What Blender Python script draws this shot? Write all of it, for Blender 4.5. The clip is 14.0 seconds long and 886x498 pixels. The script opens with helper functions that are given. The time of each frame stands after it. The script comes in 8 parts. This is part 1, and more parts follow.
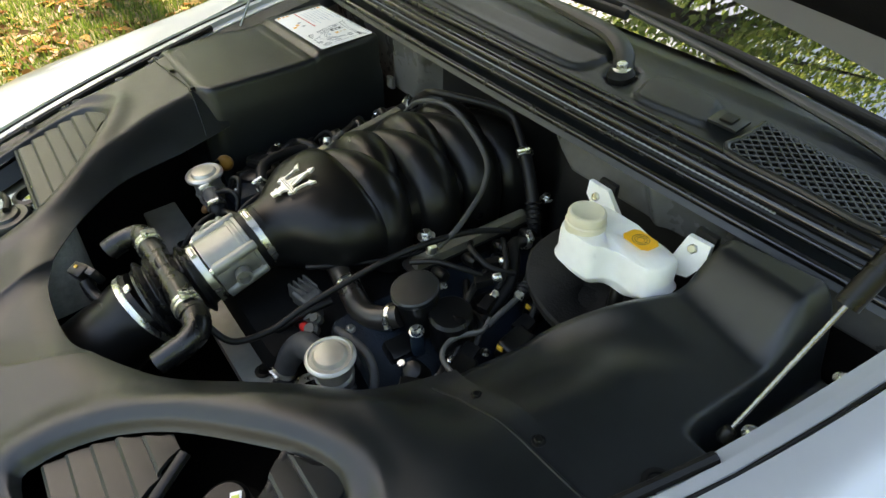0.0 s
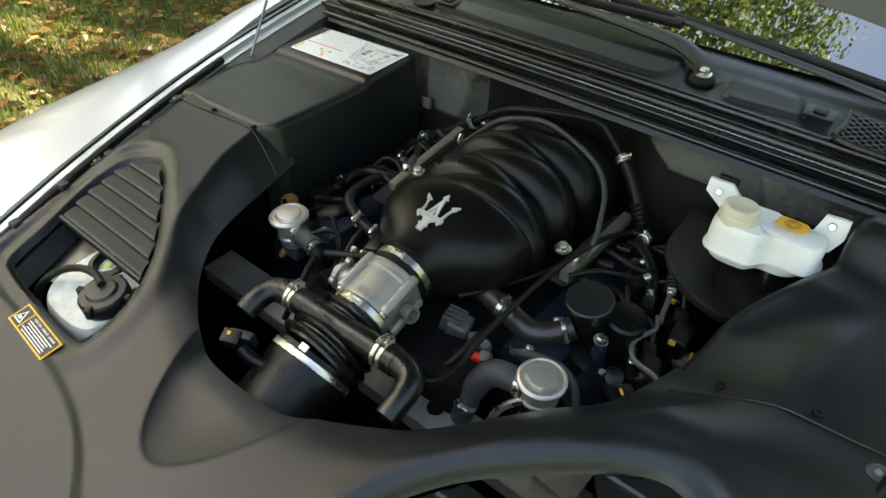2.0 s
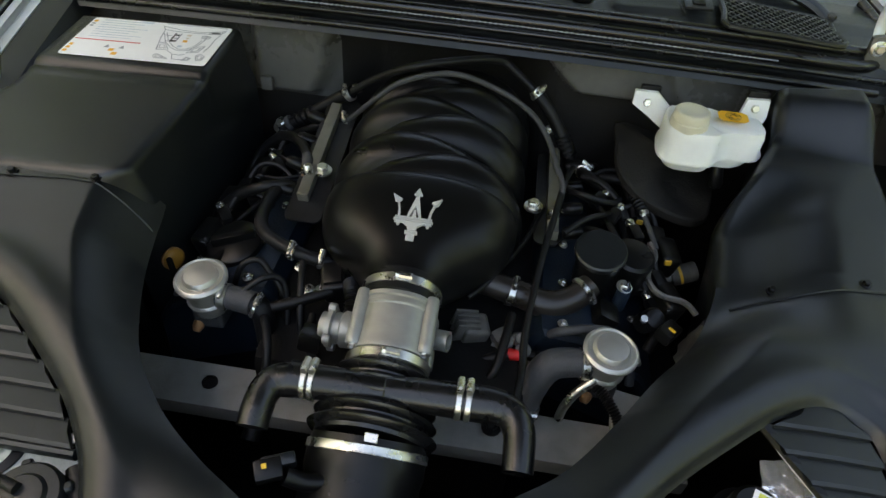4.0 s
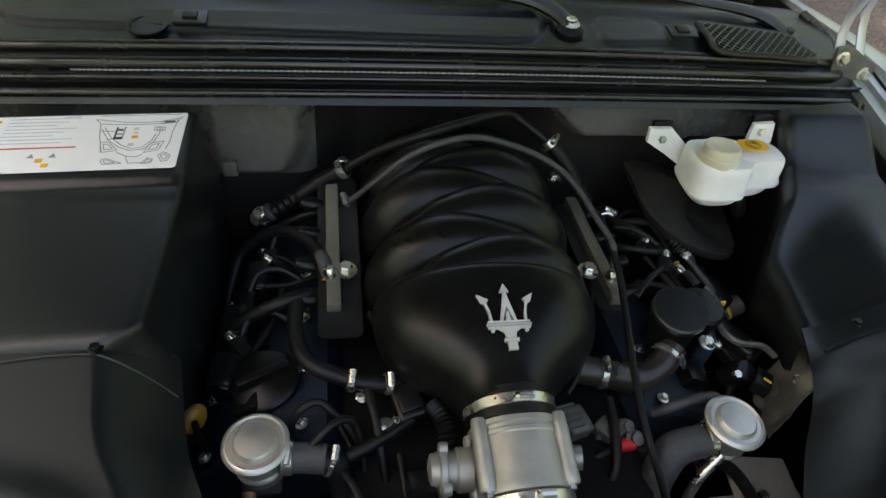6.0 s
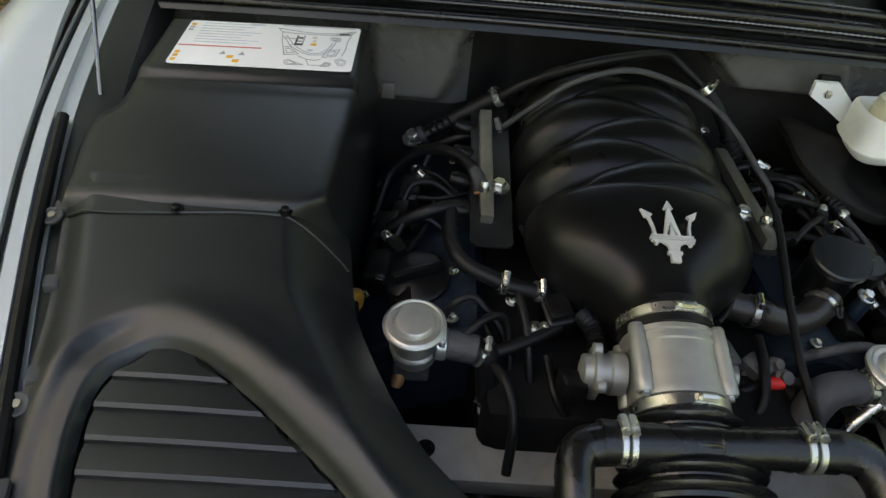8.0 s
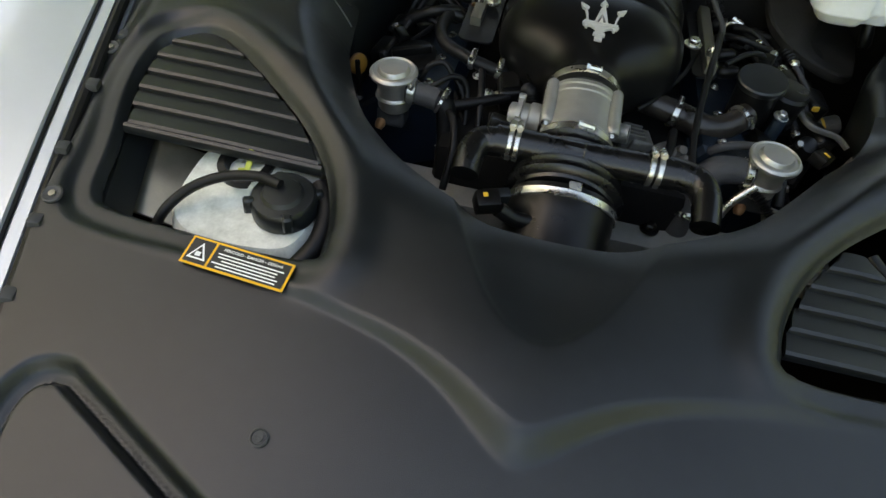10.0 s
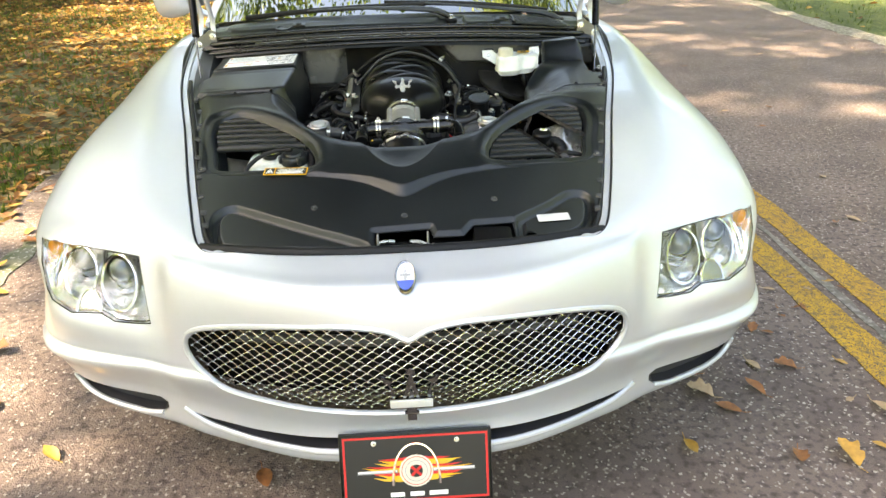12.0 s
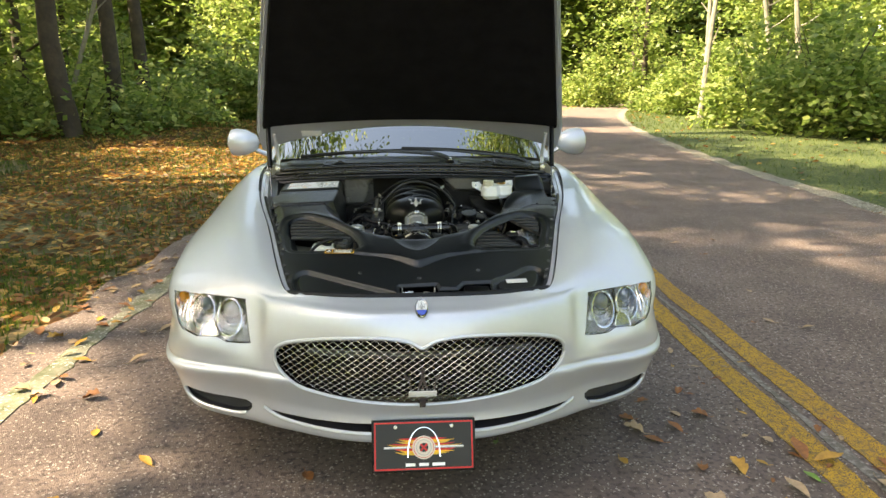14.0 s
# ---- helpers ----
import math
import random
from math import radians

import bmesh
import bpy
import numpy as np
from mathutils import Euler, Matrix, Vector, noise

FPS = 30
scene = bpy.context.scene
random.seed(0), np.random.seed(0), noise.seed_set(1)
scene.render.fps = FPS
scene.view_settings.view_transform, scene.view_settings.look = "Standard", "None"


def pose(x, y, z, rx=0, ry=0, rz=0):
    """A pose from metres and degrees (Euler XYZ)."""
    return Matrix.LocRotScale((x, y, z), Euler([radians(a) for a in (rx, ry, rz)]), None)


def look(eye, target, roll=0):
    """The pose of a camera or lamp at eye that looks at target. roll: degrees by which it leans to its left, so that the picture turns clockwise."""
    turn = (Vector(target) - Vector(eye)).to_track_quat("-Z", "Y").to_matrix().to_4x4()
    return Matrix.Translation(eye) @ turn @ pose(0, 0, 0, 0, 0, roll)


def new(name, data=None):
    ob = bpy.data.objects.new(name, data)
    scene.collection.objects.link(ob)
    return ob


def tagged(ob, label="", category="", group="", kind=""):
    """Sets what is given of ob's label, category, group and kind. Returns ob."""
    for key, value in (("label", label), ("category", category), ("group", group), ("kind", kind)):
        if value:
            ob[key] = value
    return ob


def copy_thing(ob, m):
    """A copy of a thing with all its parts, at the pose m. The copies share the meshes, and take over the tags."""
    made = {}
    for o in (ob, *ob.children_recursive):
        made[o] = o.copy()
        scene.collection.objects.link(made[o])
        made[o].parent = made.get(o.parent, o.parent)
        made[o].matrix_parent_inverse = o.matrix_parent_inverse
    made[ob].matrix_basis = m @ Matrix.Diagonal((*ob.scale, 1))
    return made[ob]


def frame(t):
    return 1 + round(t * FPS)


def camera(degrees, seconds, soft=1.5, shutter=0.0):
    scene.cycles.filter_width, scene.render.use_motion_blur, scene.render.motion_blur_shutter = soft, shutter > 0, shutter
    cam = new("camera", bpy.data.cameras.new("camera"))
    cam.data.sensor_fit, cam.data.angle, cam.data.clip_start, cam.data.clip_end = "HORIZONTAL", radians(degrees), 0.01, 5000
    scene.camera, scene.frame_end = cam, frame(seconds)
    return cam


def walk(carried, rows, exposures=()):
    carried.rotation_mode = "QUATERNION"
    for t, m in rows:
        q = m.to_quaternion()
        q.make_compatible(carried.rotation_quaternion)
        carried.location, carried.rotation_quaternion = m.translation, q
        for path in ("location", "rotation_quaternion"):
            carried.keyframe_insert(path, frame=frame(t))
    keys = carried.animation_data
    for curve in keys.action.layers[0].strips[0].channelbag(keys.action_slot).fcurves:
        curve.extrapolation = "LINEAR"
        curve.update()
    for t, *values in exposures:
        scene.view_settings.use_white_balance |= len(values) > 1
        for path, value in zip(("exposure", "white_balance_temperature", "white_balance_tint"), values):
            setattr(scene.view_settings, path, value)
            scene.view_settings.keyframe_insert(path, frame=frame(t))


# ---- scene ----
cam = camera(69.3, 14.0)
PATH = [
    (0, (0.775, 0.624, 1.394), (-0.484, 1.541, 0.14), 1.0),
    (0.5, (0.683, 0.547, 1.409), (-0.463, 1.591, 0.145), 2.3),
    (1, (0.616, 0.491, 1.406), (-0.439, 1.626, 0.141), 3.4),
    (1.5, (0.568, 0.433, 1.392), (-0.461, 1.604, 0.139), 2.6),
    (2, (0.475, 0.31, 1.401), (-0.472, 1.578, 0.179), 3.8),
    (2.5, (0.415, 0.258, 1.392), (-0.419, 1.64, 0.21), 3.9),
    (5, (-0.082, 0.406, 1.343), (0.145, 1.834, -0.039), 7.1),
    (5.5, (-0.113, 0.447, 1.348), (0.166, 1.912, 0.015), 6.7),
    (6, (-0.162, 0.472, 1.342), (0.161, 1.978, 0.067), 6.2),
    (6.5, (-0.216, 0.48, 1.327), (0.102, 2.002, 0.069), 5.7),
    (7, (-0.258, 0.468, 1.315), (0.023, 2.001, 0.062), 5.5),
    (9.5, (-0.152, 0.191, 1.208), (-0.336, 1.623, -0.176), 7.7),
    (10, (-0.042, 0.088, 1.223), (-0.241, 1.508, -0.171), 7.6),
    (10.5, (0.026, -0.088, 1.249), (-0.103, 1.39, -0.093), 3.5),
    (11, (0.047, -0.397, 1.268), (0.05, 1.179, 0.037), 0.2),
    (11.5, (0.07, -0.724, 1.279), (0.141, 0.979, 0.233), -1.2),
    (12, (0.021, -1.027, 1.312), (0.108, 0.752, 0.402), -1.4),
    (12.5, (-0.029, -1.294, 1.326), (0.137, 0.518, 0.497), -1.2),
    (13, (0.02, -1.522, 1.326), (0.163, 0.334, 0.595), -0.2),
    (13.5, (0.0, -1.69, 1.352), (0.113, 0.206, 0.728), -0.1),
    (14, (-0.059, -1.805, 1.374), (0.071, 0.127, 0.872), 0.1),
]
walk(cam, [(t, look(eye, target, roll)) for t, eye, target, roll in PATH],
     exposures=[(0, 2.65, 8900, 10), (2.5, 2.54, 9000, 10), (5, 2.2, 9000, 14), (7, 2.31, 9000, 14), (9.5, 2.2, 9300, 11), (10.5, 2.4, 9500, 10), (11, 2.9, 9800, 11), (11.5, 3.04, 9800, 11),
                (12, 3.08, 9800, 11), (12.5, 2.80, 9800, 11), (13.3, 2.47, 9700, 9), (14, 2.3, 9700, 9)])

# ---- sky and sun ----
SUN_AZ, SUN_EL = radians(-98), radians(47)      # clockwise from +y, height
world = bpy.data.worlds.new("world")
scene.world = world
world.use_nodes = True
wn = world.node_tree
sky = wn.nodes.new("ShaderNodeTexSky")
sky.sky_type = "NISHITA"
sky.sun_disc = False
sky.sun_elevation = SUN_EL
sky.sun_rotation = SUN_AZ
bg = wn.nodes["Background"]
bg.inputs["Strength"].default_value = 0.15
wn.links.new(sky.outputs["Color"], bg.inputs["Color"])
lamp = bpy.data.lights.new("sun", "SUN")
lamp.energy = 5.0
lamp.angle = radians(0.6)
lamp.color = (1.0, 0.95, 0.86)
sun = new("sun", lamp)
to_sun = Vector((math.sin(SUN_AZ) * math.cos(SUN_EL), math.cos(SUN_AZ) * math.cos(SUN_EL), math.sin(SUN_EL)))
sun.matrix_world = look(to_sun * 60, (0, 0, 0))

# ---- materials ----
def mat(name, color, rough=0.5, metal=0.0, vary=0.12, scale=6.0, bump=0.0, bump_scale=120.0, coat=0.0, spec=0.5, tint=None, rough_vary=0.1, fine=60.0):
    """A principled surface with large and fine variation of colour and gloss, and fine relief."""
    m = bpy.data.materials.new(name)
    m.use_nodes = True
    nt = m.node_tree
    p = nt.nodes["Principled BSDF"]
    co = nt.nodes.new("ShaderNodeTexCoord")
    n1 = nt.nodes.new("ShaderNodeTexNoise")
    n1.inputs["Scale"].default_value = scale
    n1.inputs["Detail"].default_value = 6
    n2 = nt.nodes.new("ShaderNodeTexNoise")
    n2.inputs["Scale"].default_value = fine
    n2.inputs["Detail"].default_value = 4
    nt.links.new(co.outputs["Object"], n1.inputs["Vector"])
    nt.links.new(co.outputs["Object"], n2.inputs["Vector"])
    mixn = nt.nodes.new("ShaderNodeMath")
    mixn.operation = "MULTIPLY_ADD"
    mixn.inputs[1].default_value = 0.4
    nt.links.new(n2.outputs["Fac"], mixn.inputs[0])
    nt.links.new(n1.outputs["Fac"], mixn.inputs[2])
    ramp = nt.nodes.new("ShaderNodeValToRGB")
    ramp.color_ramp.elements[0].position = 0.45
    ramp.color_ramp.elements[1].position = 0.95
    dark = [c * (1 - vary) for c in color]
    lite = [min(1, c * (1 + vary)) for c in color] if tint is None else tint
    ramp.color_ramp.elements[0].color = (*dark, 1)
    ramp.color_ramp.elements[1].color = (*lite, 1)
    nt.links.new(mixn.outputs[0], ramp.inputs["Fac"])
    nt.links.new(ramp.outputs["Color"], p.inputs["Base Color"])
    rr = nt.nodes.new("ShaderNodeMapRange")
    rr.inputs["From Min"].default_value, rr.inputs["From Max"].default_value = 0.4, 1.0
    rr.inputs["To Min"].default_value, rr.inputs["To Max"].default_value = max(0.02, rough - rough_vary), min(1, rough + rough_vary)
    nt.links.new(mixn.outputs[0], rr.inputs["Value"])
    nt.links.new(rr.outputs["Result"], p.inputs["Roughness"])
    p.inputs["Metallic"].default_value = metal
    p.inputs["Specular IOR Level"].default_value = spec
    p.inputs["Coat Weight"].default_value = coat
    p.inputs["Coat Roughness"].default_value = 0.06
    if bump:
        n3 = nt.nodes.new("ShaderNodeTexNoise")
        n3.inputs["Scale"].default_value = bump_scale
        n3.inputs["Detail"].default_value = 5
        nt.links.new(co.outputs["Object"], n3.inputs["Vector"])
        b = nt.nodes.new("ShaderNodeBump")
        b.inputs["Strength"].default_value = bump
        b.inputs["Distance"].default_value = 0.002
        nt.links.new(n3.outputs["Fac"], b.inputs["Height"])
        nt.links.new(b.outputs["Normal"], p.inputs["Normal"])
    return m


def glass(name, color=(1, 1, 1), rough=0.0):
    m = bpy.data.materials.new(name)
    m.use_nodes = True
    p = m.node_tree.nodes["Principled BSDF"]
    p.inputs["Base Color"].default_value = (*color, 1)
    p.inputs["Transmission Weight"].default_value = 1.0
    p.inputs["Roughness"].default_value = rough
    p.inputs["IOR"].default_value = 1.45
    return m


SILVER = mat("silver_paint", (0.56, 0.585, 0.63), 0.38, 0.48, 0.03, 2.0, 0.05, 900, coat=0.75, rough_vary=0.04)
PLASTIC = mat("black_grained_plastic", (0.0092, 0.0112, 0.0122), 0.31, 0, 0.35, 5.0, 0.16, 1300, spec=0.5, rough_vary=0.04)
PLASTIC_S = mat("smooth_black_plastic", (0.0055, 0.0055, 0.0055), 0.30, 0, 0.3, 9.0, 0.08, 700, spec=0.25, rough_vary=0.05)
RUBBER = mat("black_rubber", (0.006, 0.006, 0.0065), 0.44, 0, 0.35, 14.0, 0.2, 500, spec=0.26)
CASTGREY = mat("dusty_grey_casting", (0.11, 0.107, 0.10), 0.6, 0.3, 0.4, 40.0, 0.5, 300)
RUBBER_S = mat("shiny_bellows_rubber", (0.007, 0.007, 0.007), 0.28, 0, 0.3, 14.0, 0.1, 500)
RUBBER_G = mat("dusty_rubber", (0.045, 0.046, 0.048), 0.62, 0, 0.4, 16.0, 0.3, 400)
EMBLEM = mat("satin_silver_emblem", (0.72, 0.72, 0.70), 0.35, 0.35, 0.04, 20.0)
ALU = mat("cast_aluminium", (0.34, 0.335, 0.305), 0.46, 0.62, 0.2, 18.0, 0.12, 500)
STEEL = mat("zinc_steel", (0.62, 0.61, 0.56), 0.28, 0.95, 0.15, 30.0, 0.05, 600)
CAPSTEEL = mat("brushed_steel", (0.52, 0.505, 0.455), 0.40, 0.8, 0.15, 25.0, 0.12, 500)
REFLECTOR = mat("lamp_reflector", (0.94, 0.95, 0.93), 0.09, 0.80, 0.03, 40.0, 0.9, 38, rough_vary=0.04)
LENS = mat("projector_glass", (0.10, 0.12, 0.135), 0.05, 0.35, 0.1, 20.0, coat=1.0, rough_vary=0.02)
EMBLEM_DARK = mat("dark_satin_chrome", (0.36, 0.36, 0.35), 0.30, 0.7, 0.1, 20.0)
DARKCHROME = mat("dark_chrome", (0.30, 0.30, 0.30), 0.12, 1.0, 0.1, 20.0)
RODSTEEL = mat("oiled_rod_steel", (0.22, 0.22, 0.23), 0.16, 1.0, 0.05, 10.0)
CHROME = mat("chrome", (0.80, 0.80, 0.80), 0.08, 1.0, 0.04, 10.0, rough_vary=0.03)
BLUE = mat("dark_blue_crackle", (0.006, 0.0135, 0.024), 0.45, 0, 0.4, 22.0, 0.6, 380, spec=0.3)
WHITEP = mat("aged_white_plastic", (0.86, 0.86, 0.83), 0.34, 0, 0.08, 9.0, 0.1, 300)
WHITEP.node_tree.nodes["Principled BSDF"].inputs["Subsurface Weight"].default_value = 0.25
WHITEP.node_tree.nodes["Principled BSDF"].inputs["Subsurface Radius"].default_value = (0.02, 0.02, 0.015)
CREAM = mat("cream_cap_plastic", (0.66, 0.61, 0.46), 0.4, 0, 0.10, 14.0, 0.1, 300)
PAPER = mat("white_label", (0.90, 0.90, 0.89), 0.4, 0, 0.03, 10.0)
DULLPAPER = mat("dull_white_sticker", (0.52, 0.52, 0.51), 0.55, 0, 0.05, 14.0)
ORANGE = mat("orange_print", (0.90, 0.45, 0.02), 0.45, 0, 0.06, 20.0)
CREAMP = mat("cream_print", (0.70, 0.60, 0.50), 0.45, 0, 0.06, 20.0)
REDP = mat("red_print", (0.65, 0.02, 0.02), 0.45, 0, 0.06, 20.0)
BLACKP = mat("black_print", (0.012, 0.012, 0.012), 0.45, 0, 0.1, 20.0)
GREYP = mat("grey_print", (0.30, 0.31, 0.33), 0.5, 0, 0.1, 20.0)
PALEP = mat("pale_blue_print", (0.52, 0.58, 0.64), 0.5, 0, 0.1, 20.0)
LIME = mat("yellow_green_plastic", (0.62, 0.66, 0.12), 0.45, 0, 0.1, 20.0)
YELLOWP = mat("yellow_plastic", (0.75, 0.42, 0.04), 0.45, 0, 0.1, 20.0)
BLUEP = mat("blue_enamel", (0.01, 0.06, 0.45), 0.15, 0, 0.1, 20.0, coat=1.0)
FIREWALL = mat("grey_firewall_paint", (0.105, 0.102, 0.094), 0.30, 0, 0.3, 7.0, 0.15, 250)
RAIL = mat("olive_steel", (0.22, 0.21, 0.17), 0.4, 0.6, 0.2, 14.0, 0.1, 300)
TANK = mat("stained_tank_plastic", (0.70, 0.72, 0.64), 0.38, 0, 0.22, 70.0, 0.25, 60, tint=(0.82, 0.84, 0.77), fine=300)
BEAM = mat("grey_painted_beam", (0.25, 0.243, 0.222), 0.5, 0.2, 0.25, 12.0, 0.2, 300)
SHEET = mat("grey_sheet_metal", (0.20, 0.197, 0.18), 0.42, 0.55, 0.25, 14.0, 0.2, 250)
# near-black for hidden parts, low gloss so gaps read as deep shade
DARK = mat("deep_shade_black", (0.006, 0.006, 0.006), 0.8, 0, 0.5, 10.0, 0.3, 200, spec=0.12)
FELT = mat("black_hood_felt", (0.008, 0.008, 0.009), 0.95, 0, 0.4, 12.0, 0.6, 500, spec=0.1)
COPPER = mat("rusty_fitting", (0.34, 0.17, 0.08), 0.55, 0.5, 0.35, 40.0, 0.3, 400)
AMBER = mat("amber_lens", (0.75, 0.22, 0.02), 0.15, 0, 0.1, 20.0, coat=1.0)
RECESS = mat("dark_grey_bumper_plastic", (0.034, 0.032, 0.037), 0.55, 0, 0.2, 12.0, 0.2, 300)
WIRE = mat("grille_chrome", (0.56, 0.56, 0.56), 0.26, 1.0, 0.08, 20.0, rough_vary=0.03)
GLASS = glass("clear_glass")
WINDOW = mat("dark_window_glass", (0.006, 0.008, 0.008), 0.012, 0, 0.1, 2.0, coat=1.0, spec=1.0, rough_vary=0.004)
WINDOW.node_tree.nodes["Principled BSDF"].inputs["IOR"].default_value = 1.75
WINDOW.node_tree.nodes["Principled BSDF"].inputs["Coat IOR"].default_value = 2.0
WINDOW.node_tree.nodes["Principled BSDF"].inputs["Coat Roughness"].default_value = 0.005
TYRE = mat("tyre_rubber", (0.018, 0.018, 0.018), 0.75, 0, 0.3, 20.0, 0.3, 200)


# ---- mesh helpers ----
def V(*a):
    return Vector(a)


def step(a, b, v):
    t = max(0.0, min(1.0, (v - a) / (b - a)))
    return t * t * (3 - 2 * t)


def home(ob):
    p = Vector((0, 0, 0))
    while ob is not None:
        p = p + ob.location
        ob = ob.parent
    return p


def thing(name, at=(0, 0, 0), label="", category="", group="", kind=""):
    ob = new(name)
    ob.location = at
    return tagged(ob, label, category, group, kind)


def part(name, bm, material, parent=None, label="", sharp=38, smooth=True):
    """Links a bmesh, given in the place's metres, as one mesh under a thing or a part."""
    if parent is not None:
        bmesh.ops.translate(bm, vec=-home(parent), verts=bm.verts)
    for f in bm.faces:
        f.smooth = smooth
    lim = radians(sharp)
    for e in bm.edges:
        if len(e.link_faces) == 2 and e.calc_face_angle(0) > lim:
            e.smooth = False
    me = bpy.data.meshes.new(name)
    bm.to_mesh(me)
    bm.free()
    me.materials.append(material)
    ob = new(name, me)
    if parent is not None:
        ob.parent = parent
    if label:
        tagged(ob, label)
    return ob


def crom(p0, p1, p2, p3, t):
    return 0.5 * ((2 * p1) + (p2 - p0) * t + (2 * p0 - 5 * p1 + 4 * p2 - p3) * t * t + (3 * p1 - p0 - 3 * p2 + p3) * t ** 3)


def spline(pts, per=6, closed=False):
    pts = [Vector(p) for p in pts]
    n = len(pts)
    out = []
    for i in range(n if closed else n - 1):
        if closed:
            q = [pts[(i + k) % n] for k in (-1, 0, 1, 2)]
        else:
            q = [pts[max(0, min(n - 1, i + k))] for k in (-1, 0, 1, 2)]
        for s in range(per):
            out.append(crom(*q, s / per))
    if not closed:
        out.append(pts[-1])
    return out


def rings(bm, loops, close_u=True, cap0=False, cap1=False):
    vs = [[bm.verts.new(p) for p in lp] for lp in loops]
    n = len(vs[0])
    for a, b in zip(vs, vs[1:]):
        for i in range(n if close_u else n - 1):
            j = (i + 1) % n
            bm.faces.new((a[i], a[j], b[j], b[i]))
    if cap0:
        bm.faces.new(vs[0][::-1])
    if cap1:
        bm.faces.new(vs[-1])
    return vs


def sweep(pts, r, n=10, per=6, radii=None, flat=1.0, smooth=True, bm=None, ridge=0.0, bm_caps=True):
    """A tube along a smooth line through the points; ridge adds corrugation."""
    bm = bm or bmesh.new()
    line = spline(pts, per) if smooth else [Vector(p) for p in pts]
    m = len(line)
    up = None
    loops = []
    for i, p in enumerate(line):
        d = (line[min(m - 1, i + 1)] - line[max(0, i - 1)]).normalized()
        if up is None:
            up = d.orthogonal().normalized() if abs(d.z) > 0.95 else (Vector((0, 0, 1)) - d * d.z).normalized()
        up = (up - d * up.dot(d)).normalized()
        side = d.cross(up)
        if radii:
            f = i / (m - 1) * (len(radii) - 1)
            k = min(int(f), len(radii) - 2)
            rr = radii[k] + (radii[k + 1] - radii[k]) * (f - k)
        else:
            rr = r
        if ridge:
            rr *= 1 + ridge * (1 if i % 2 else -1)
        loops.append([p + (side * math.cos(a) + up * math.sin(a) * flat) * rr for a in [2 * math.pi * k / n for k in range(n)]])
    rings(bm, loops, True, bm_caps, bm_caps)
    bmesh.ops.recalc_face_normals(bm, faces=bm.faces)
    return bm


def frame_of(axis):
    z = Vector(axis).normalized()
    x = z.orthogonal().normalized() if abs(z.z) > 0.9 else Vector((0, 0, 1)).cross(z).normalized()
    return Matrix((x, z.cross(x), z)).transposed()


def lathe(profile, at=(0, 0, 0), axis=(0, 0, 1), n=28, bm=None):
    """Turns (radius, height) pairs round an axis."""
    bm = bm or bmesh.new()
    rot = frame_of(axis)
    at = Vector(at)
    loops = [[at + rot @ Vector((max(r, 1e-4) * math.cos(a), max(r, 1e-4) * math.sin(a), h)) for a in [2 * math.pi * k / n for k in range(n)]] for r, h in profile]
    rings(bm, loops, True, True, True)
    bmesh.ops.recalc_face_normals(bm, faces=bm.faces)
    return bm


def block(size, at, rot=(0, 0, 0), bevel=0.003, seg=2, bm=None):
    """A bevelled box of that size at its centre."""
    own = bmesh.new()
    bmesh.ops.create_cube(own, size=1.0)
    for v in own.verts:
        v.co = Vector((v.co.x * size[0], v.co.y * size[1], v.co.z * size[2]))
    if bevel:
        bmesh.ops.bevel(own, geom=own.edges[:], offset=bevel, segments=seg, affect="EDGES", profile=0.6)
    bmesh.ops.transform(own, matrix=pose(*at, *rot), verts=own.verts)
    if bm is None:
        return own
    tmp = bpy.data.meshes.new("tmp")
    own.to_mesh(tmp)
    own.free()
    bm.from_mesh(tmp)
    bpy.data.meshes.remove(tmp)
    return bm


def prism(outline, way, depth0, depth1, bm=None, bevel=0.0):
    """Extrudes a plan outline: way 'z' takes (x, y), way 'y' takes (x, z)."""
    bm = bm or bmesh.new()
    def at(p, d):
        return (p[0], p[1], d) if way == "z" else (p[0], d, p[1]) if way == "y" else (d, p[0], p[1])
    lo = [bm.verts.new(at(p, depth0)) for p in outline]
    hi = [bm.verts.new(at(p, depth1)) for p in outline]
    n = len(lo)
    faces = [bm.faces.new(lo[::-1]), bm.faces.new(hi)]
    for i in range(n):
        faces.append(bm.faces.new((lo[i], lo[(i + 1) % n], hi[(i + 1) % n], hi[i])))
    bmesh.ops.recalc_face_normals(bm, faces=bm.faces)
    if bevel:
        bmesh.ops.bevel(bm, geom=bm.edges[:], offset=bevel, segments=2, affect="EDGES", profile=0.6)
    return bm


def rounded(pts, per=5):
    """A closed plan outline, smoothed."""
    return [(p.x, p.y) for p in spline([Vector((x, y, 0)) for x, y in pts], per, True)]


def evaluated(ob):
    bpy.context.view_layer.update()
    return bpy.data.meshes.new_from_object(ob.evaluated_get(bpy.context.evaluated_depsgraph_get()))


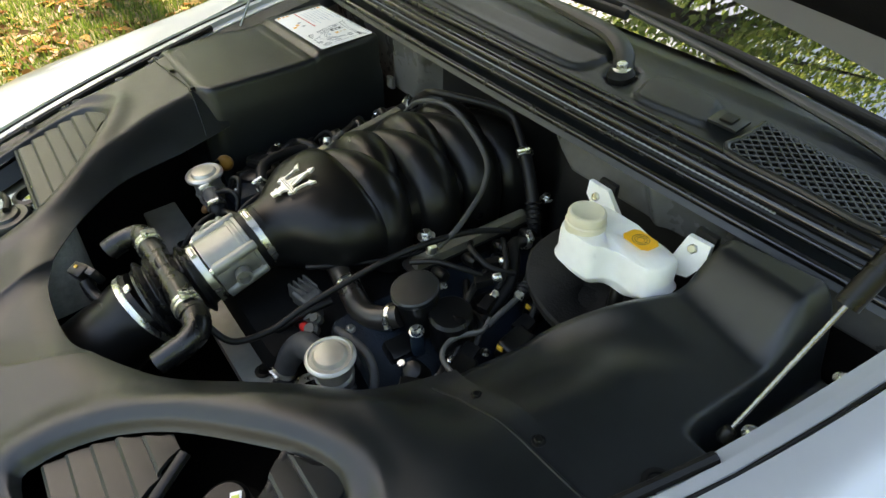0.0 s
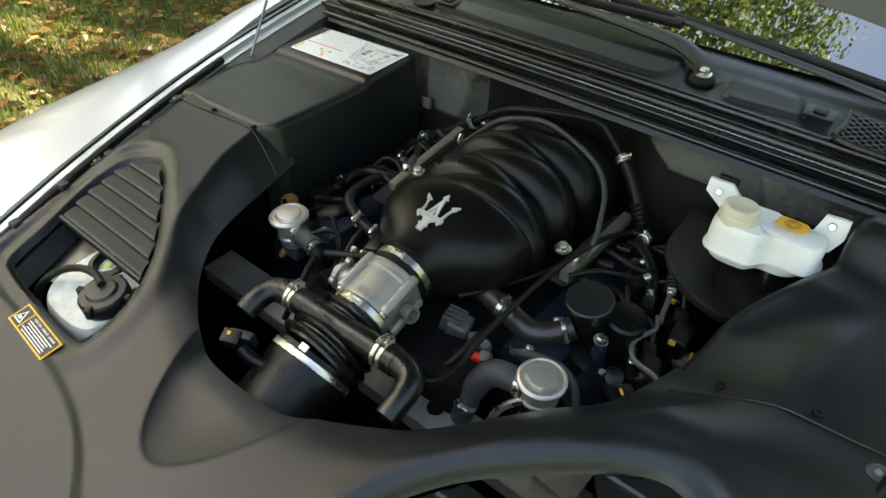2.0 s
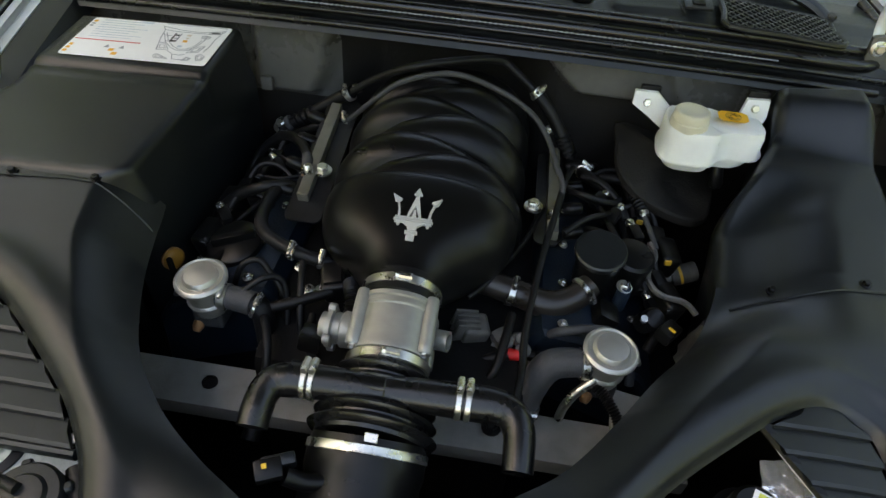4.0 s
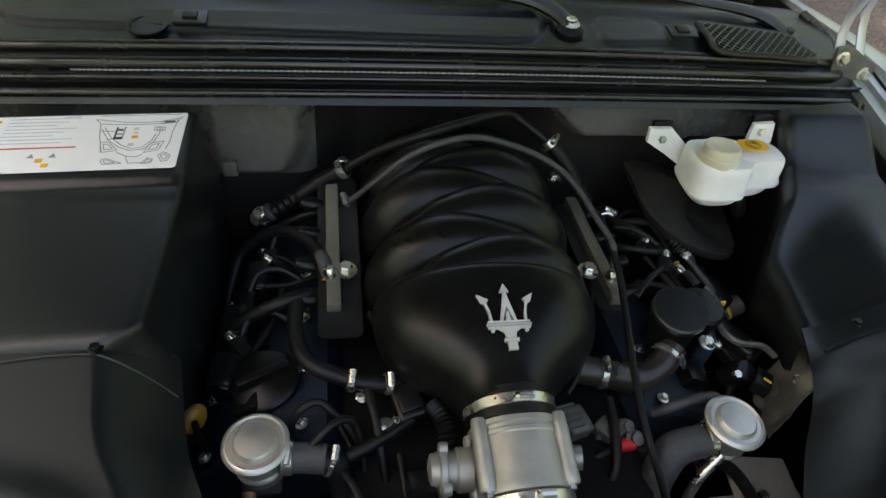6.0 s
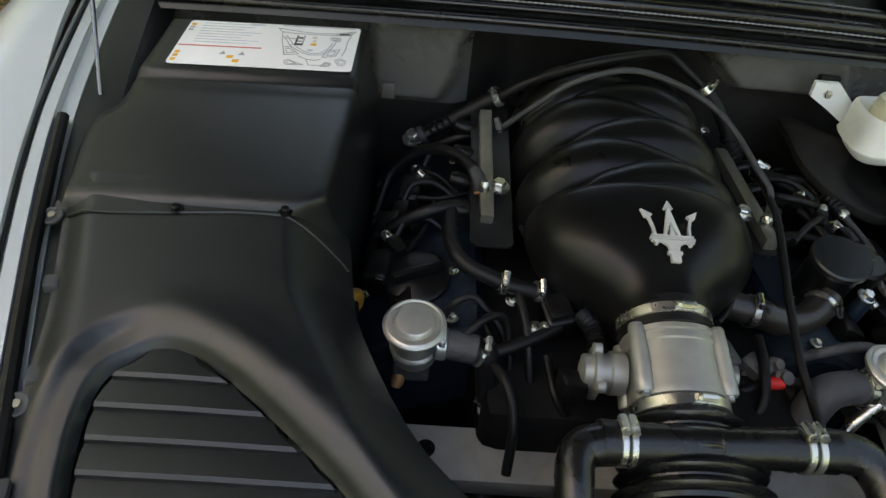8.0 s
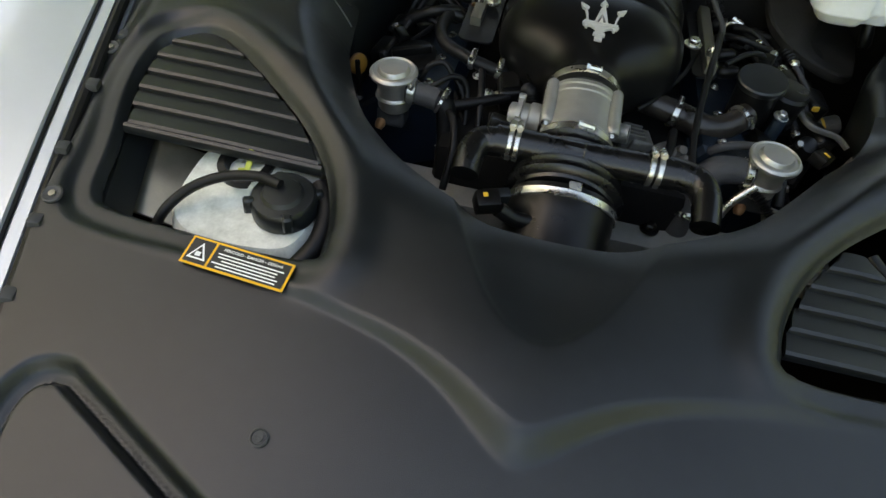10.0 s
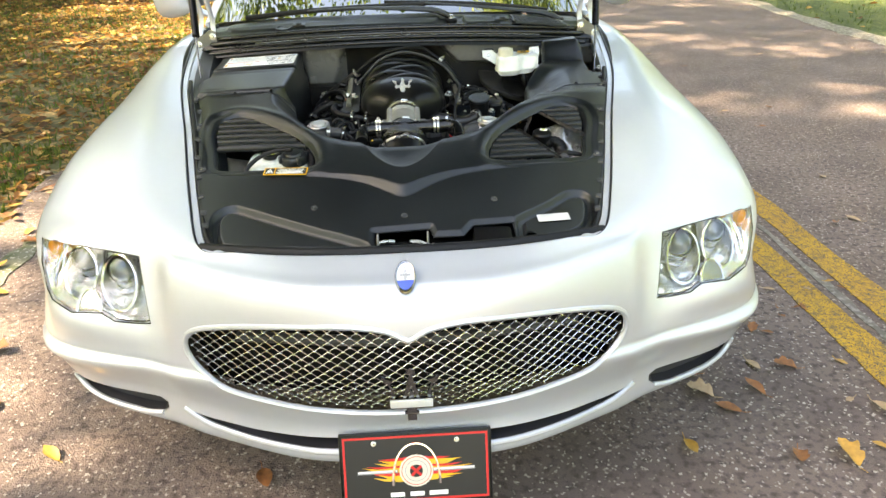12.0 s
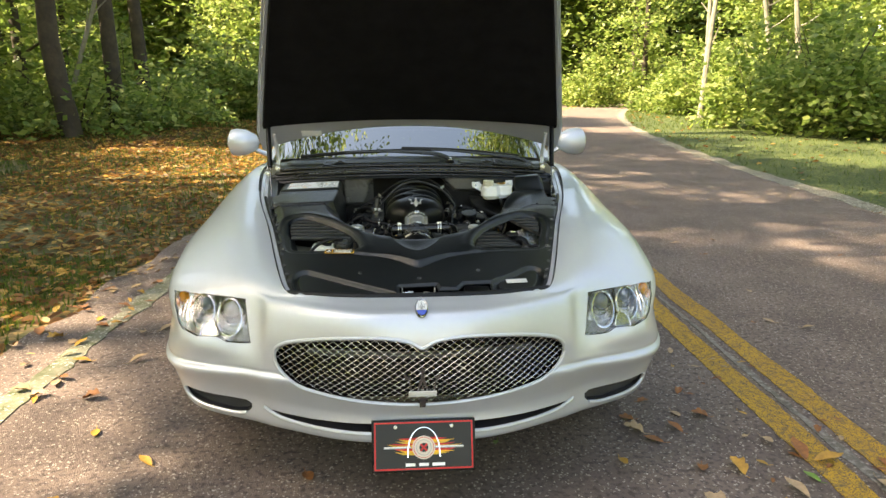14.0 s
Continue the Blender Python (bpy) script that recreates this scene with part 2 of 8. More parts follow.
def carve(bm, cutters, op="DIFFERENCE", thick=0.0, inward=-1):
    """Cuts closed shapes out of a (thickened) sheet and gives the result as a bmesh."""
    me = bpy.data.meshes.new("carved")
    bm.to_mesh(me)
    bm.free()
    ob = new("carved", me)
    if thick:
        so = ob.modifiers.new("thick", "SOLIDIFY")
        so.thickness, so.offset, so.use_even_offset = thick, inward, False
        ob.data = evaluated(ob)
        ob.modifiers.clear()
    for c in cutters:
        cm = bpy.data.meshes.new("cutter")
        c.to_mesh(cm)
        c.free()
        co = new("cutter", cm)
        was = len(ob.data.vertices)
        for solver in ("EXACT", "FAST"):
            bo = ob.modifiers.new("cut", "BOOLEAN")
            bo.operation, bo.object, bo.solver = op, co, solver
            got = evaluated(ob)
            ob.modifiers.clear()
            if op != "DIFFERENCE" or len(got.vertices) > was * .6:
                ob.data = got
                break
        bpy.data.objects.remove(co)
    out = bmesh.new()
    out.from_mesh(ob.data)
    bpy.data.objects.remove(ob)
    return out


def clamp(at, axis, r, w, parent, screw=(0, 0, 1), name="hose_clamp"):
    """A worm-drive band of steel with its screw housing."""
    bm = lathe([(r, -w / 2), (r + 0.0012, -w / 2 + 0.0008), (r + 0.0012, w / 2 - 0.0008), (r, w / 2)], at, axis, 30)
    band = part(name, bm, STEEL, parent, "bright steel hose clamp")
    a = Vector(axis).normalized()
    s = Vector(screw)
    s = (s - a * s.dot(a)).normalized()
    c = Vector(at) + s * (r + 0.003)
    t = a.cross(s)
    bm = sweep([c - t * 0.009, c + t * 0.006], 0.0042, 8, 1, smooth=False)
    sweep([c + t * 0.006, c + t * 0.010], 0.0034, 6, 1, smooth=False, bm=bm)
    part("clamp_screw", bm, STEEL, band)
    return band


def bolt(at, axis, r, parent, material=None, name="bolt"):
    """A hexagon bolt with its washer."""
    bm = lathe([(r * 1.6, 0), (r * 1.6, r * 0.25), (r * 1.25, r * 0.35)], at, axis, 16)
    lathe([(r, r * 0.3), (r, r * 1.1), (r * 0.8, r * 1.3)], at, axis, 6, bm)
    return part(name, bm, material or STEEL, parent)

# ---- ground, road and edges ----
def bend(y):
    return 0.0065 * max(0.0, y) ** 2


def strip(x0, x1, z, y0, y1, step=0.5, wob=0.0, thick=0.0, seed=0):
    """A ribbon along the road's curve, with ragged sides."""
    bm = bmesh.new()
    n = int((y1 - y0) / step)
    prev = None
    for i in range(n + 1):
        y = y0 + (y1 - y0) * i / n
        w0 = wob * (noise.noise(Vector((y * 1.7, seed, 0))) + .5 * noise.noise(Vector((y * 14, seed, 4))))
        w1 = wob * (noise.noise(Vector((y * 1.7, seed + 9.3, 0))) + .5 * noise.noise(Vector((y * 14, seed + 9.3, 4))))
        cur = [bm.verts.new((x + bend(y), y, h)) for x, h in ((x0 + w0, z - thick), (x0 + w0, z), (x1 + w1, z), (x1 + w1, z - thick))]
        if prev:
            for a in range(3):
                bm.faces.new((prev[a], prev[a + 1], cur[a + 1], cur[a]))
        prev = cur
    bmesh.ops.recalc_face_normals(bm, faces=bm.faces)
    return bm


def ground_mat(name, cols, scales, bump=0.6, bscale=60.0, speck=None, rough=0.9):
    """Three colours blended by two noises, with bright grains."""
    m = bpy.data.materials.new(name)
    m.use_nodes = True
    nt = m.node_tree
    p = nt.nodes["Principled BSDF"]
    p.inputs["Roughness"].default_value = rough
    co = nt.nodes.new("ShaderNodeTexCoord")
    def noise_of(s, d=8):
        n = nt.nodes.new("ShaderNodeTexNoise")
        n.inputs["Scale"].default_value, n.inputs["Detail"].default_value = s, d
        nt.links.new(co.outputs["Object"], n.inputs["Vector"])
        return n
    def mixed(a, b, fac, lo=0.4, hi=0.6):
        r = nt.nodes.new("ShaderNodeMapRange")
        r.inputs["From Min"].default_value, r.inputs["From Max"].default_value = lo, hi
        nt.links.new(fac, r.inputs["Value"])
        x = nt.nodes.new("ShaderNodeMix")
        x.data_type = "RGBA"
        nt.links.new(r.outputs["Result"], x.inputs["Factor"])
        for sock, v in ((x.inputs["A"], a), (x.inputs["B"], b)):
            if isinstance(v, tuple):
                sock.default_value = (*v, 1)
            else:
                nt.links.new(v, sock)
        return x.outputs["Result"]
    c = mixed(cols[0], cols[1], noise_of(scales[0]).outputs["Fac"])
    c = mixed(c, cols[2], noise_of(scales[1]).outputs["Fac"], 0.48, 0.66)
    if speck:
        v = nt.nodes.new("ShaderNodeTexVoronoi")
        v.inputs["Scale"].default_value = speck[1]
        nt.links.new(co.outputs["Object"], v.inputs["Vector"])
        sep = nt.nodes.new("ShaderNodeSeparateColor")
        nt.links.new(v.outputs["Color"], sep.inputs["Color"])
        c = mixed(c, speck[0], sep.outputs["Red"], speck[2], speck[2] + 0.12)
    nt.links.new(c, p.inputs["Base Color"])
    b = nt.nodes.new("ShaderNodeBump")
    b.inputs["Strength"].default_value, b.inputs["Distance"].default_value = bump, 0.01
    nt.links.new(noise_of(bscale, 4).outputs["Fac"], b.inputs["Height"])
    nt.links.new(b.outputs["Normal"], p.inputs["Normal"])
    return m


ASPHALT = ground_mat("worn_asphalt", ((0.134, 0.096, 0.086), (0.190, 0.138, 0.122), (0.074, 0.054, 0.048)), (1.6, 42.0), 1.0, 170.0, ((0.52, 0.45, 0.40), 150.0, 0.90))
LITTER = ground_mat("leaf_litter_ground", ((0.058, 0.062, 0.018), (0.100, 0.066, 0.026), (0.045, 0.050, 0.014)), (0.9, 14.0), 1.0, 40.0, ((0.20, 0.13, 0.05), 26.0, 0.75))
CONCRETE = ground_mat("weathered_concrete", ((0.20, 0.19, 0.14), (0.12, 0.118, 0.080), (0.06, 0.075, 0.030)), (4.0, 9.0), 0.5, 120.0, ((0.36, 0.34, 0.30), 90.0, 0.82))
GRAVEL = ground_mat("gravel_edge", ((0.16, 0.14, 0.11), (0.22, 0.19, 0.15), (0.09, 0.085, 0.05)), (2.0, 22.0), 1.0, 90.0, ((0.34, 0.31, 0.27), 60.0, 0.7))


def line_mat():
    """Road paint rubbed through to the asphalt."""
    m = ground_mat("worn_yellow_paint", ((0.58, 0.32, 0.026), (0.48, 0.255, 0.03), (0.26, 0.155, 0.05)), (2.0, 34.0), 0.8, 260.0, ((0.085, 0.070, 0.060), 330.0, 0.66))
    return m


YELLOW = line_mat()

bm = bmesh.new()
bmesh.ops.create_grid(bm, x_segments=60, y_segments=60, size=150)
for v in bm.verts:
    v.co.z = -0.03
ground = tagged(part("ground", bm, LITTER), "grassy woodland ground strewn with brown leaves", "ground", kind="structure")
road = tagged(part("road", strip(-2.15, 5.1, 0.0, -40, 90, 0.25, 0.14, 0.05), ASPHALT), "worn reddish grey asphalt road", "road", kind="structure")
tagged(part("road_edge", strip(-1.84, -1.70, 0.005, -40, 60, 0.05, 0.065, 0.03, 3), CONCRETE), "pale broken concrete road edge", "kerb", kind="structure")
LAWN = ground_mat("mown_grass", ((0.030, 0.055, 0.010), (0.045, 0.068, 0.014), (0.022, 0.040, 0.009)), (0.7, 12.0), 1.0, 60.0, ((0.11, 0.12, 0.03), 40.0, 0.75))
tagged(part("lawn", strip(5.3, 32, -0.012, -40, 60, 1.0, 0.0, 0.01, 4), LAWN), "mown green roadside lawn", "lawn", kind="structure")
tagged(part("gravel_verge", strip(5.0, 5.30, 0.004, -40, 60, 0.25, 0.12, 0.03, 5), GRAVEL), "gravel verge beside the grass", "verge", kind="structure")
JOINT = ground_mat("worn_joint_filler", ((0.20, 0.175, 0.155), (0.11, 0.095, 0.085), (0.30, 0.27, 0.25)), (5.0, 40.0), 0.9, 200.0)
tagged(part("road_joint", strip(1.610, 1.646, 0.003, -40, 60, 0.04, 0.030, 0.003, 6), JOINT), "pale worn joint between the lane lines", "road joint", kind="structure")
tagged(part("lane_line", strip(1.445, 1.575, 0.004, -40, 60, 0.05, 0.020, 0.003, 7), YELLOW), "worn yellow centre line on asphalt", "road line", group="double centre line", kind="structure")
tagged(part("lane_line", strip(1.685, 1.815, 0.004, -40, 60, 0.05, 0.020, 0.003, 8), YELLOW), "worn yellow centre line on asphalt", "road line", group="double centre line", kind="structure")

# ---- the car: body shell ----
from mathutils.bvhtree import BVHTree

# closed loops round the car, from the bonnet opening down to the sill; half of each, from the nose to the tail
LOOPS = [
    [(0, .125, .716), (.22, .135, .716), (.34, .157, .718), (.425, .185, .720), (.485, .34, .752), (.574, .66, .836), (.676, 1.02, .896), (.735, 1.42, .960), (.80, 2.4, .93), (.76, 4.0, .95), (.66, 4.68, .95), (0, 4.88, .95)],
    [(0, .074, .7045), (.22, .087, .7055), (.395, .150, .708), (.500, .212, .710), (.625, .350, .756), (.70, .64, .838), (.765, 1.0, .892), (.80, 1.42, .945), (.86, 2.4, .90), (.83, 4.0, .93), (.72, 4.74, .93), (0, 4.93, .94)],
    [(0, .020, .688), (.22, .033, .690), (.455, .137, .690), (.553, .222, .688), (.84, .370, .680), (.885, .64, .762), (.895, 1.0, .80), (.90, 1.42, .82), (.92, 2.4, .78), (.91, 4.0, .82), (.78, 4.80, .80), (0, 4.98, .82)],
    [(0, -.008, .610), (.22, .010, .615), (.458, .099, .598), (.548, .150, .562), (.80, .245, .575), (.925, .62, .60), (.945, 1.0, .62), (.945, 1.42, .60), (.945, 2.4, .58), (.94, 4.0, .60), (.80, 4.85, .60), (0, 5.02, .62)],
    [(0, -.012, .510), (.22, .005, .510), (.460, .091, .505), (.555, .130, .500), (.832, .258, .500), (.926, .60, .50), (.940, 1.0, .50), (.935, 1.42, .48), (.935, 2.4, .46), (.93, 4.0, .48), (.80, 4.86, .48), (0, 5.03, .48)],
    [(0, -.010, .482), (.22, .007, .482), (.460, .090, .482), (.555, .129, .482), (.832, .258, .482), (.925, .60, .482), (.939, 1.0, .48), (.934, 1.42, .465), (.934, 2.4, .445), (.93, 4.0, .465), (.80, 4.86, .465), (0, 5.03, .465)],
    [(0, -.004, .460), (.22, .012, .460), (.460, .078, .461), (.555, .117, .463), (.836, .237, .466), (.934, .60, .466), (.940, 1.0, .46), (.935, 1.42, .45), (.935, 2.4, .43), (.93, 4.0, .45), (.80, 4.86, .45), (0, 5.03, .45)],
    [(0, .022, .378), (.22, .033, .380), (.455, .103, .393), (.560, .148, .402), (.826, .256, .425), (.912, .60, .42), (.915, 1.0, .42), (.91, 1.42, .40), (.91, 2.4, .38), (.91, 4.0, .40), (.79, 4.84, .40), (0, 5.01, .38)],
    [(0, .022, .344), (.22, .034, .345), (.455, .111, .356), (.560, .160, .362), (.818, .270, .380), (.902, .60, .36), (.91, 1.0, .36), (.90, 1.42, .34), (.90, 2.4, .32), (.90, 4.0, .34), (.78, 4.83, .34), (0, 5.00, .32)],
    [(0, .004, .280), (.22, .018, .280), (.445, .104, .282), (.550, .158, .283), (.792, .284, .290), (.880, .58, .28), (.89, 1.0, .27), (.88, 1.42, .24), (.88, 2.4, .22), (.88, 4.0, .24), (.76, 4.80, .26), (0, 4.96, .24)],
    [(0, .050, .262), (.22, .065, .262), (.420, .144, .262), (.52, .195, .262), (.74, .325, .266), (.83, .60, .26), (.84, 1.0, .25), (.83, 1.42, .22), (.83, 2.4, .20), (.83, 4.0, .22), (.72, 4.74, .24), (0, 4.90, .22)],
]


def body_sheet(per_u=10, per_v=5):
    loops = []
    for half in LOOPS:
        ring = [Vector(p) for p in half] + [Vector((-p[0], p[1], p[2])) for p in half[-2:0:-1]]
        loops.append(spline(ring, per_u, True))
    cols = list(zip(*loops))
    fine = [spline(c, per_v) for c in cols]
    bm = bmesh.new()
    rings(bm, [list(r) for r in zip(*fine)])
    bmesh.ops.recalc_face_normals(bm, faces=bm.faces)
    c = sum((f.normal.dot(f.calc_center_median() - Vector((0, 2.4, 0.5))) for f in bm.faces))
    if c < 0:
        bmesh.ops.reverse_faces(bm, faces=bm.faces)
    return bm


def mirror_pts(pts):
    return pts + [(-x, z) for x, z in pts[::-1] if abs(x) > 1e-6]


GRILLE = mirror_pts([(0, .597), (.012, .602), (.040, .617), (.090, .627), (.15, .630), (.25, .624), (.34, .610), (.41, .593), (.445, .577), (.462, .555), (.463, .525), (.442, .488), (.39, .453), (.315, .430), (.22, .414), (.11, .402), (0, .396)])
LAMP = [(.572, .684), (.640, .684), (.720, .683), (.800, .680), (.845, .676), (.832, .640), (.805, .598), (.785, .584), (.730, .572), (.700, .574), (.660, .575), (.630, .562), (.585, .560), (.547, .563)]
SIDE_INTAKE = [(.560, .345), (.577, .356), (.64, .361), (.72, .366), (.798, .373), (.805, .364), (.798, .343), (.772, .323), (.72, .310), (.63, .302), (.580, .309), (.561, .328)]
LOW_INTAKE = mirror_pts([(0, .334), (.175, .334), (.26, .333), (.35, .332), (.44, .335), (.515, .342), (.47, .322), (.42, .312), (.35, .306), (.27, .304), (.175, .303), (0, .303)])

car = thing("car", (0, .9, 0), "silver four-door saloon car with its bonnet open", "car")


def lamp_cut(side, lo=-.1, hi=.52):
    pts = LAMP if side > 0 else [(-x, z) for x, z in LAMP]
    return prism(pts, "y", lo, hi)


def arch(y):
    return lathe([(.365, -1.2), (.365, 1.2)], (0, y, .33), (1, 0, 0), 48)


cut = [prism(GRILLE, "y", -.2, .30), lamp_cut(1), lamp_cut(-1), prism(LOW_INTAKE, "y", -.2, .45),
       prism(SIDE_INTAKE, "y", -.1, .48), prism([(-x, z) for x, z in SIDE_INTAKE], "y", -.1, .48), arch(.93), arch(3.99)]
bm = carve(body_sheet(), cut, thick=.010)
part("body_shell", bm, SILVER, car, "silver metallic painted bodywork", sharp=50)

skin = body_sheet()
skin_tree = BVHTree.FromBMesh(skin)
skin.free()


def nose_y(x, z):
    """Where the painted nose lies, looking along the car."""
    got = skin_tree.ray_cast(V(x, -1, z), V(0, 1, 0))[0]
    return got.y if got else .10


# headlamps: the clear cover takes the body's own curve
def oval(cx, cz, rx, rz, deep, n=28):
    """An upright oval ring behind the cover, its top leaning back with it."""
    out = []
    for i in range(n):
        a = 2 * math.pi * i / n
        x, z = cx + rx * math.cos(a), cz + rz * math.sin(a)
        out.append(V(x, nose_y(cx + (x - cx) * .8, cz + (z - cz) * .8) + deep, z))
    return out


for side in (1, -1):
    bm = carve(body_sheet(), [lamp_cut(side)], "INTERSECT", thick=.004)
    hl = part("headlamp", bm, GLASS, car, "clear headlamp cover with chrome bowls", sharp=60)
    hl.visible_shadow = False
    s = side
    pts = [(s * x, z) for x, z in LAMP]
    bm = bmesh.new()
    mx, mz = s * .69, .625
    front = [V(mx + (x - mx) * .99, nose_y(mx + (x - mx) * .985, mz + (z - mz) * .97) + .014, mz + (z - mz) * .98) for x, z in pts]
    mid = [V(mx + (x - mx) * .93, nose_y(mx + (x - mx) * .9, mz + (z - mz) * .9) + .035, mz + (z - mz) * .90) for x, z in pts]
    back = [V(mx + (x - mx) * .80, nose_y(mx + (x - mx) * .8, mz + (z - mz) * .8) + .075, mz + (z - mz) * .70) for x, z in pts]
    rings(bm, [front, mid, back], True, False, True)
    bmesh.ops.recalc_face_normals(bm, faces=bm.faces)
    part("lamp_housing", bm, REFLECTOR, hl, "bright chrome lamp housing", sharp=20)
    for cx, cz, rx, rz, r in ((.626, .624, .041, .053, .033), (.722, .632, .040, .047, .028)):
        cx *= s
        bowl = part("lamp_bezel", sweep(oval(cx, cz, rx, rz, .016) + oval(cx, cz, rx, rz, .016)[:1], .0032, 6, 1), CHROME, hl, "chrome oval lamp rim")
        bm = bmesh.new()
        rings(bm, [oval(cx, cz, rx, rz, .017), oval(cx, cz, rx * .97, rz * .96, .034), oval(cx, cz + .006, rx * .84, rz * .80, .062), oval(cx, cz + .010, rx * .5, rz * .5, .078)], True, False, True)
        bmesh.ops.recalc_face_normals(bm, faces=bm.faces)
        part("bowl_reflector", bm, REFLECTOR, bowl, "chrome bowl", sharp=12)
        base = V(cx, nose_y(cx, cz + .012) + .060, cz + .010)
        ax = (s * .06, -1, .30)
        part("lens_ring", lathe([(r * 1.0, -.02), (r * 1.06, .018), (r * 1.06, .026), (r * .96, .028), (r * .94, .016)], base, ax, 26), DARKCHROME, bowl)
        part("projector_lens", lathe([(r * .94, .014), (r * .90, .026), (r * .70, .036), (r * .38, .043), (0, .045)], base, ax, 24), LENS, bowl, "clear glass projector lens")
        part("lower_fin", sweep([V(cx - rx * .75, base.y - .012, cz - rz * .40), V(cx, base.y - .034, cz - rz * .52), V(cx + rx * .75, base.y - .012, cz - rz * .40)], .004, 6, 5, flat=.4), CHROME, bowl)
        for k in range(3):
            part("bowl_step", sweep([V(cx - rx * (.80 - .14 * k), base.y - .022 + .006 * k, cz - rz * (.52 + .15 * k)), V(cx, base.y - .040 + .006 * k, cz - rz * (.60 + .14 * k)), V(cx + rx * (.80 - .14 * k), base.y - .022 + .006 * k, cz - rz * (.52 + .15 * k))], .0026, 6, 5, flat=.5), DARKCHROME if k == 1 else CHROME, bowl)
    part("turn_signal", lathe([(.020, 0), (.018, .012), (.010, .017), (0, .018)], (s * .806, nose_y(s * .806, .655) + .040, .657), (s * .5, -.8, .1), 18), AMBER, hl, "amber indicator")
    for k in range(4):
        x0 = s * (.775 + .014 * k)
        part("signal_fin", sweep([V(x0, nose_y(x0, .66) + .03, .665 - .012 * k), V(x0 + s * .006, nose_y(x0, .63) + .03, .630), V(x0 + s * .004, nose_y(x0, .60) + .028, .604 + .004 * k)], .0035, 6, 4, flat=.5), CHROME, hl)
    arc = [(s * (.690 + .028 * math.cos(math.pi * i / 12)), .568 + .044 * math.sin(math.pi * i / 12) ** .8) for i in range(13)]
    bm = bmesh.new()
    rings(bm, [[V(x, nose_y(x, z) + .010, z) for x, z in arc], [V(s * .69 + (x - s * .69) * .9, nose_y(x, z) + .016, .568 + (z - .568) * .9) for x, z in arc], [V(x, nose_y(x, z) + .05, .568 + (z - .568) * .7) for x, z in arc]], False)
    bm.faces.new([bm.verts.new((x, nose_y(x, z) + .0095, z)) for x, z in arc])
    bmesh.ops.recalc_face_normals(bm, faces=bm.faces)
    notch = part("lamp_notch", bm, DARKCHROME, hl, "dark chrome arch at the foot of the lamp", sharp=30)
    part("notch_rim", sweep([V(x, nose_y(x, z) + .008, z) for x, z in arc], .0028, 6, 2), CHROME, notch)
    # black line drawn for the dark gap at the lamp's edge
    part("lamp_gap_line", sweep([V(x, nose_y(x, z) + .0015, z) for x, z in pts + pts[:1]], .0018, 6, 1, smooth=False), RUBBER, hl, "thin dark gap round the lamp")

# grille: surround and crossed wires
grille = part("grille_surround", sweep([V(x, nose_y(x, z) + .003, z) for x, z in GRILLE + GRILLE[:1]], .0068, 8, 3), SILVER, car, "silver grille surround")


def inside(x, z, poly):
    hit = False
    for (x0, z0), (x1, z1) in zip(poly, poly[1:] + poly[:1]):
        if (z0 > z) != (z1 > z) and x < (x1 - x0) * (z - z0) / (z1 - z0) + x0:
            hit = not hit
    return hit


for d in (1, -1):
    for k in range(-34, 35):
        c = k * .0285
        runs, cur = [], []
        for i in range(61):
            z = .38 + i * .0045
            x = c + d * (z - .51) * 1.35
            if inside(x, z, GRILLE):
                cur.append(V(x, nose_y(x, z) + .022 + d * .0015, z))
            elif cur:
                runs.append(cur)
                cur = []
        if cur:
            runs.append(cur)
        for run in runs:
            if len(run) > 2:
                part("grille_wire", sweep(run[::4] + ([run[-1]] if (len(run) - 1) % 4 else []), .00125, 5, 1, smooth=False), WIRE, grille)
verts, faces = [], []
for i in range(-34, 35):
    for j in range(-34, 35):
        x, z = (i + j) * .0285 / 2, .51 + (j - i) * .0285 / 2 / 1.35
        if inside(x, z, GRILLE):
            p, k = V(x, nose_y(x, z) + .0185, z), len(verts)
            verts += [p + V(*q) * .0031 for q in ((-1, 0, 0), (0, 0, -.85), (1, 0, 0), (0, 0, .85), (0, -.55, 0), (0, .5, 0))]
            faces += [(k, k + 1, k + 4), (k + 1, k + 2, k + 4), (k + 2, k + 3, k + 4), (k + 3, k, k + 4), (k + 1, k, k + 5), (k + 2, k + 1, k + 5), (k + 3, k + 2, k + 5), (k, k + 3, k + 5)]
me = bpy.data.meshes.new("mesh_node")
me.from_pydata([tuple(v - home(grille)) for v in verts], [], faces)
me.materials.append(WIRE)
nodes = new("mesh_node", me)
nodes.parent = grille
tagged(nodes, "bright crossings of the grille wires", kind="stuff")
bm = bmesh.new()
n = 24
rings(bm, [[V(-.47 + .94 * i / n, nose_y(-.47 + .94 * i / n, z) + .10, z) for i in range(n + 1)] for z in (.375, .45, .53, .60, .65)], False)
part("radiator", bm, DARK, car, "dark radiator behind the grille")
part("grille_bar", sweep([V(-.36, .115, .545), V(0, .075, .540), V(.36, .115, .545)], .012, 8), RUBBER_G, car)


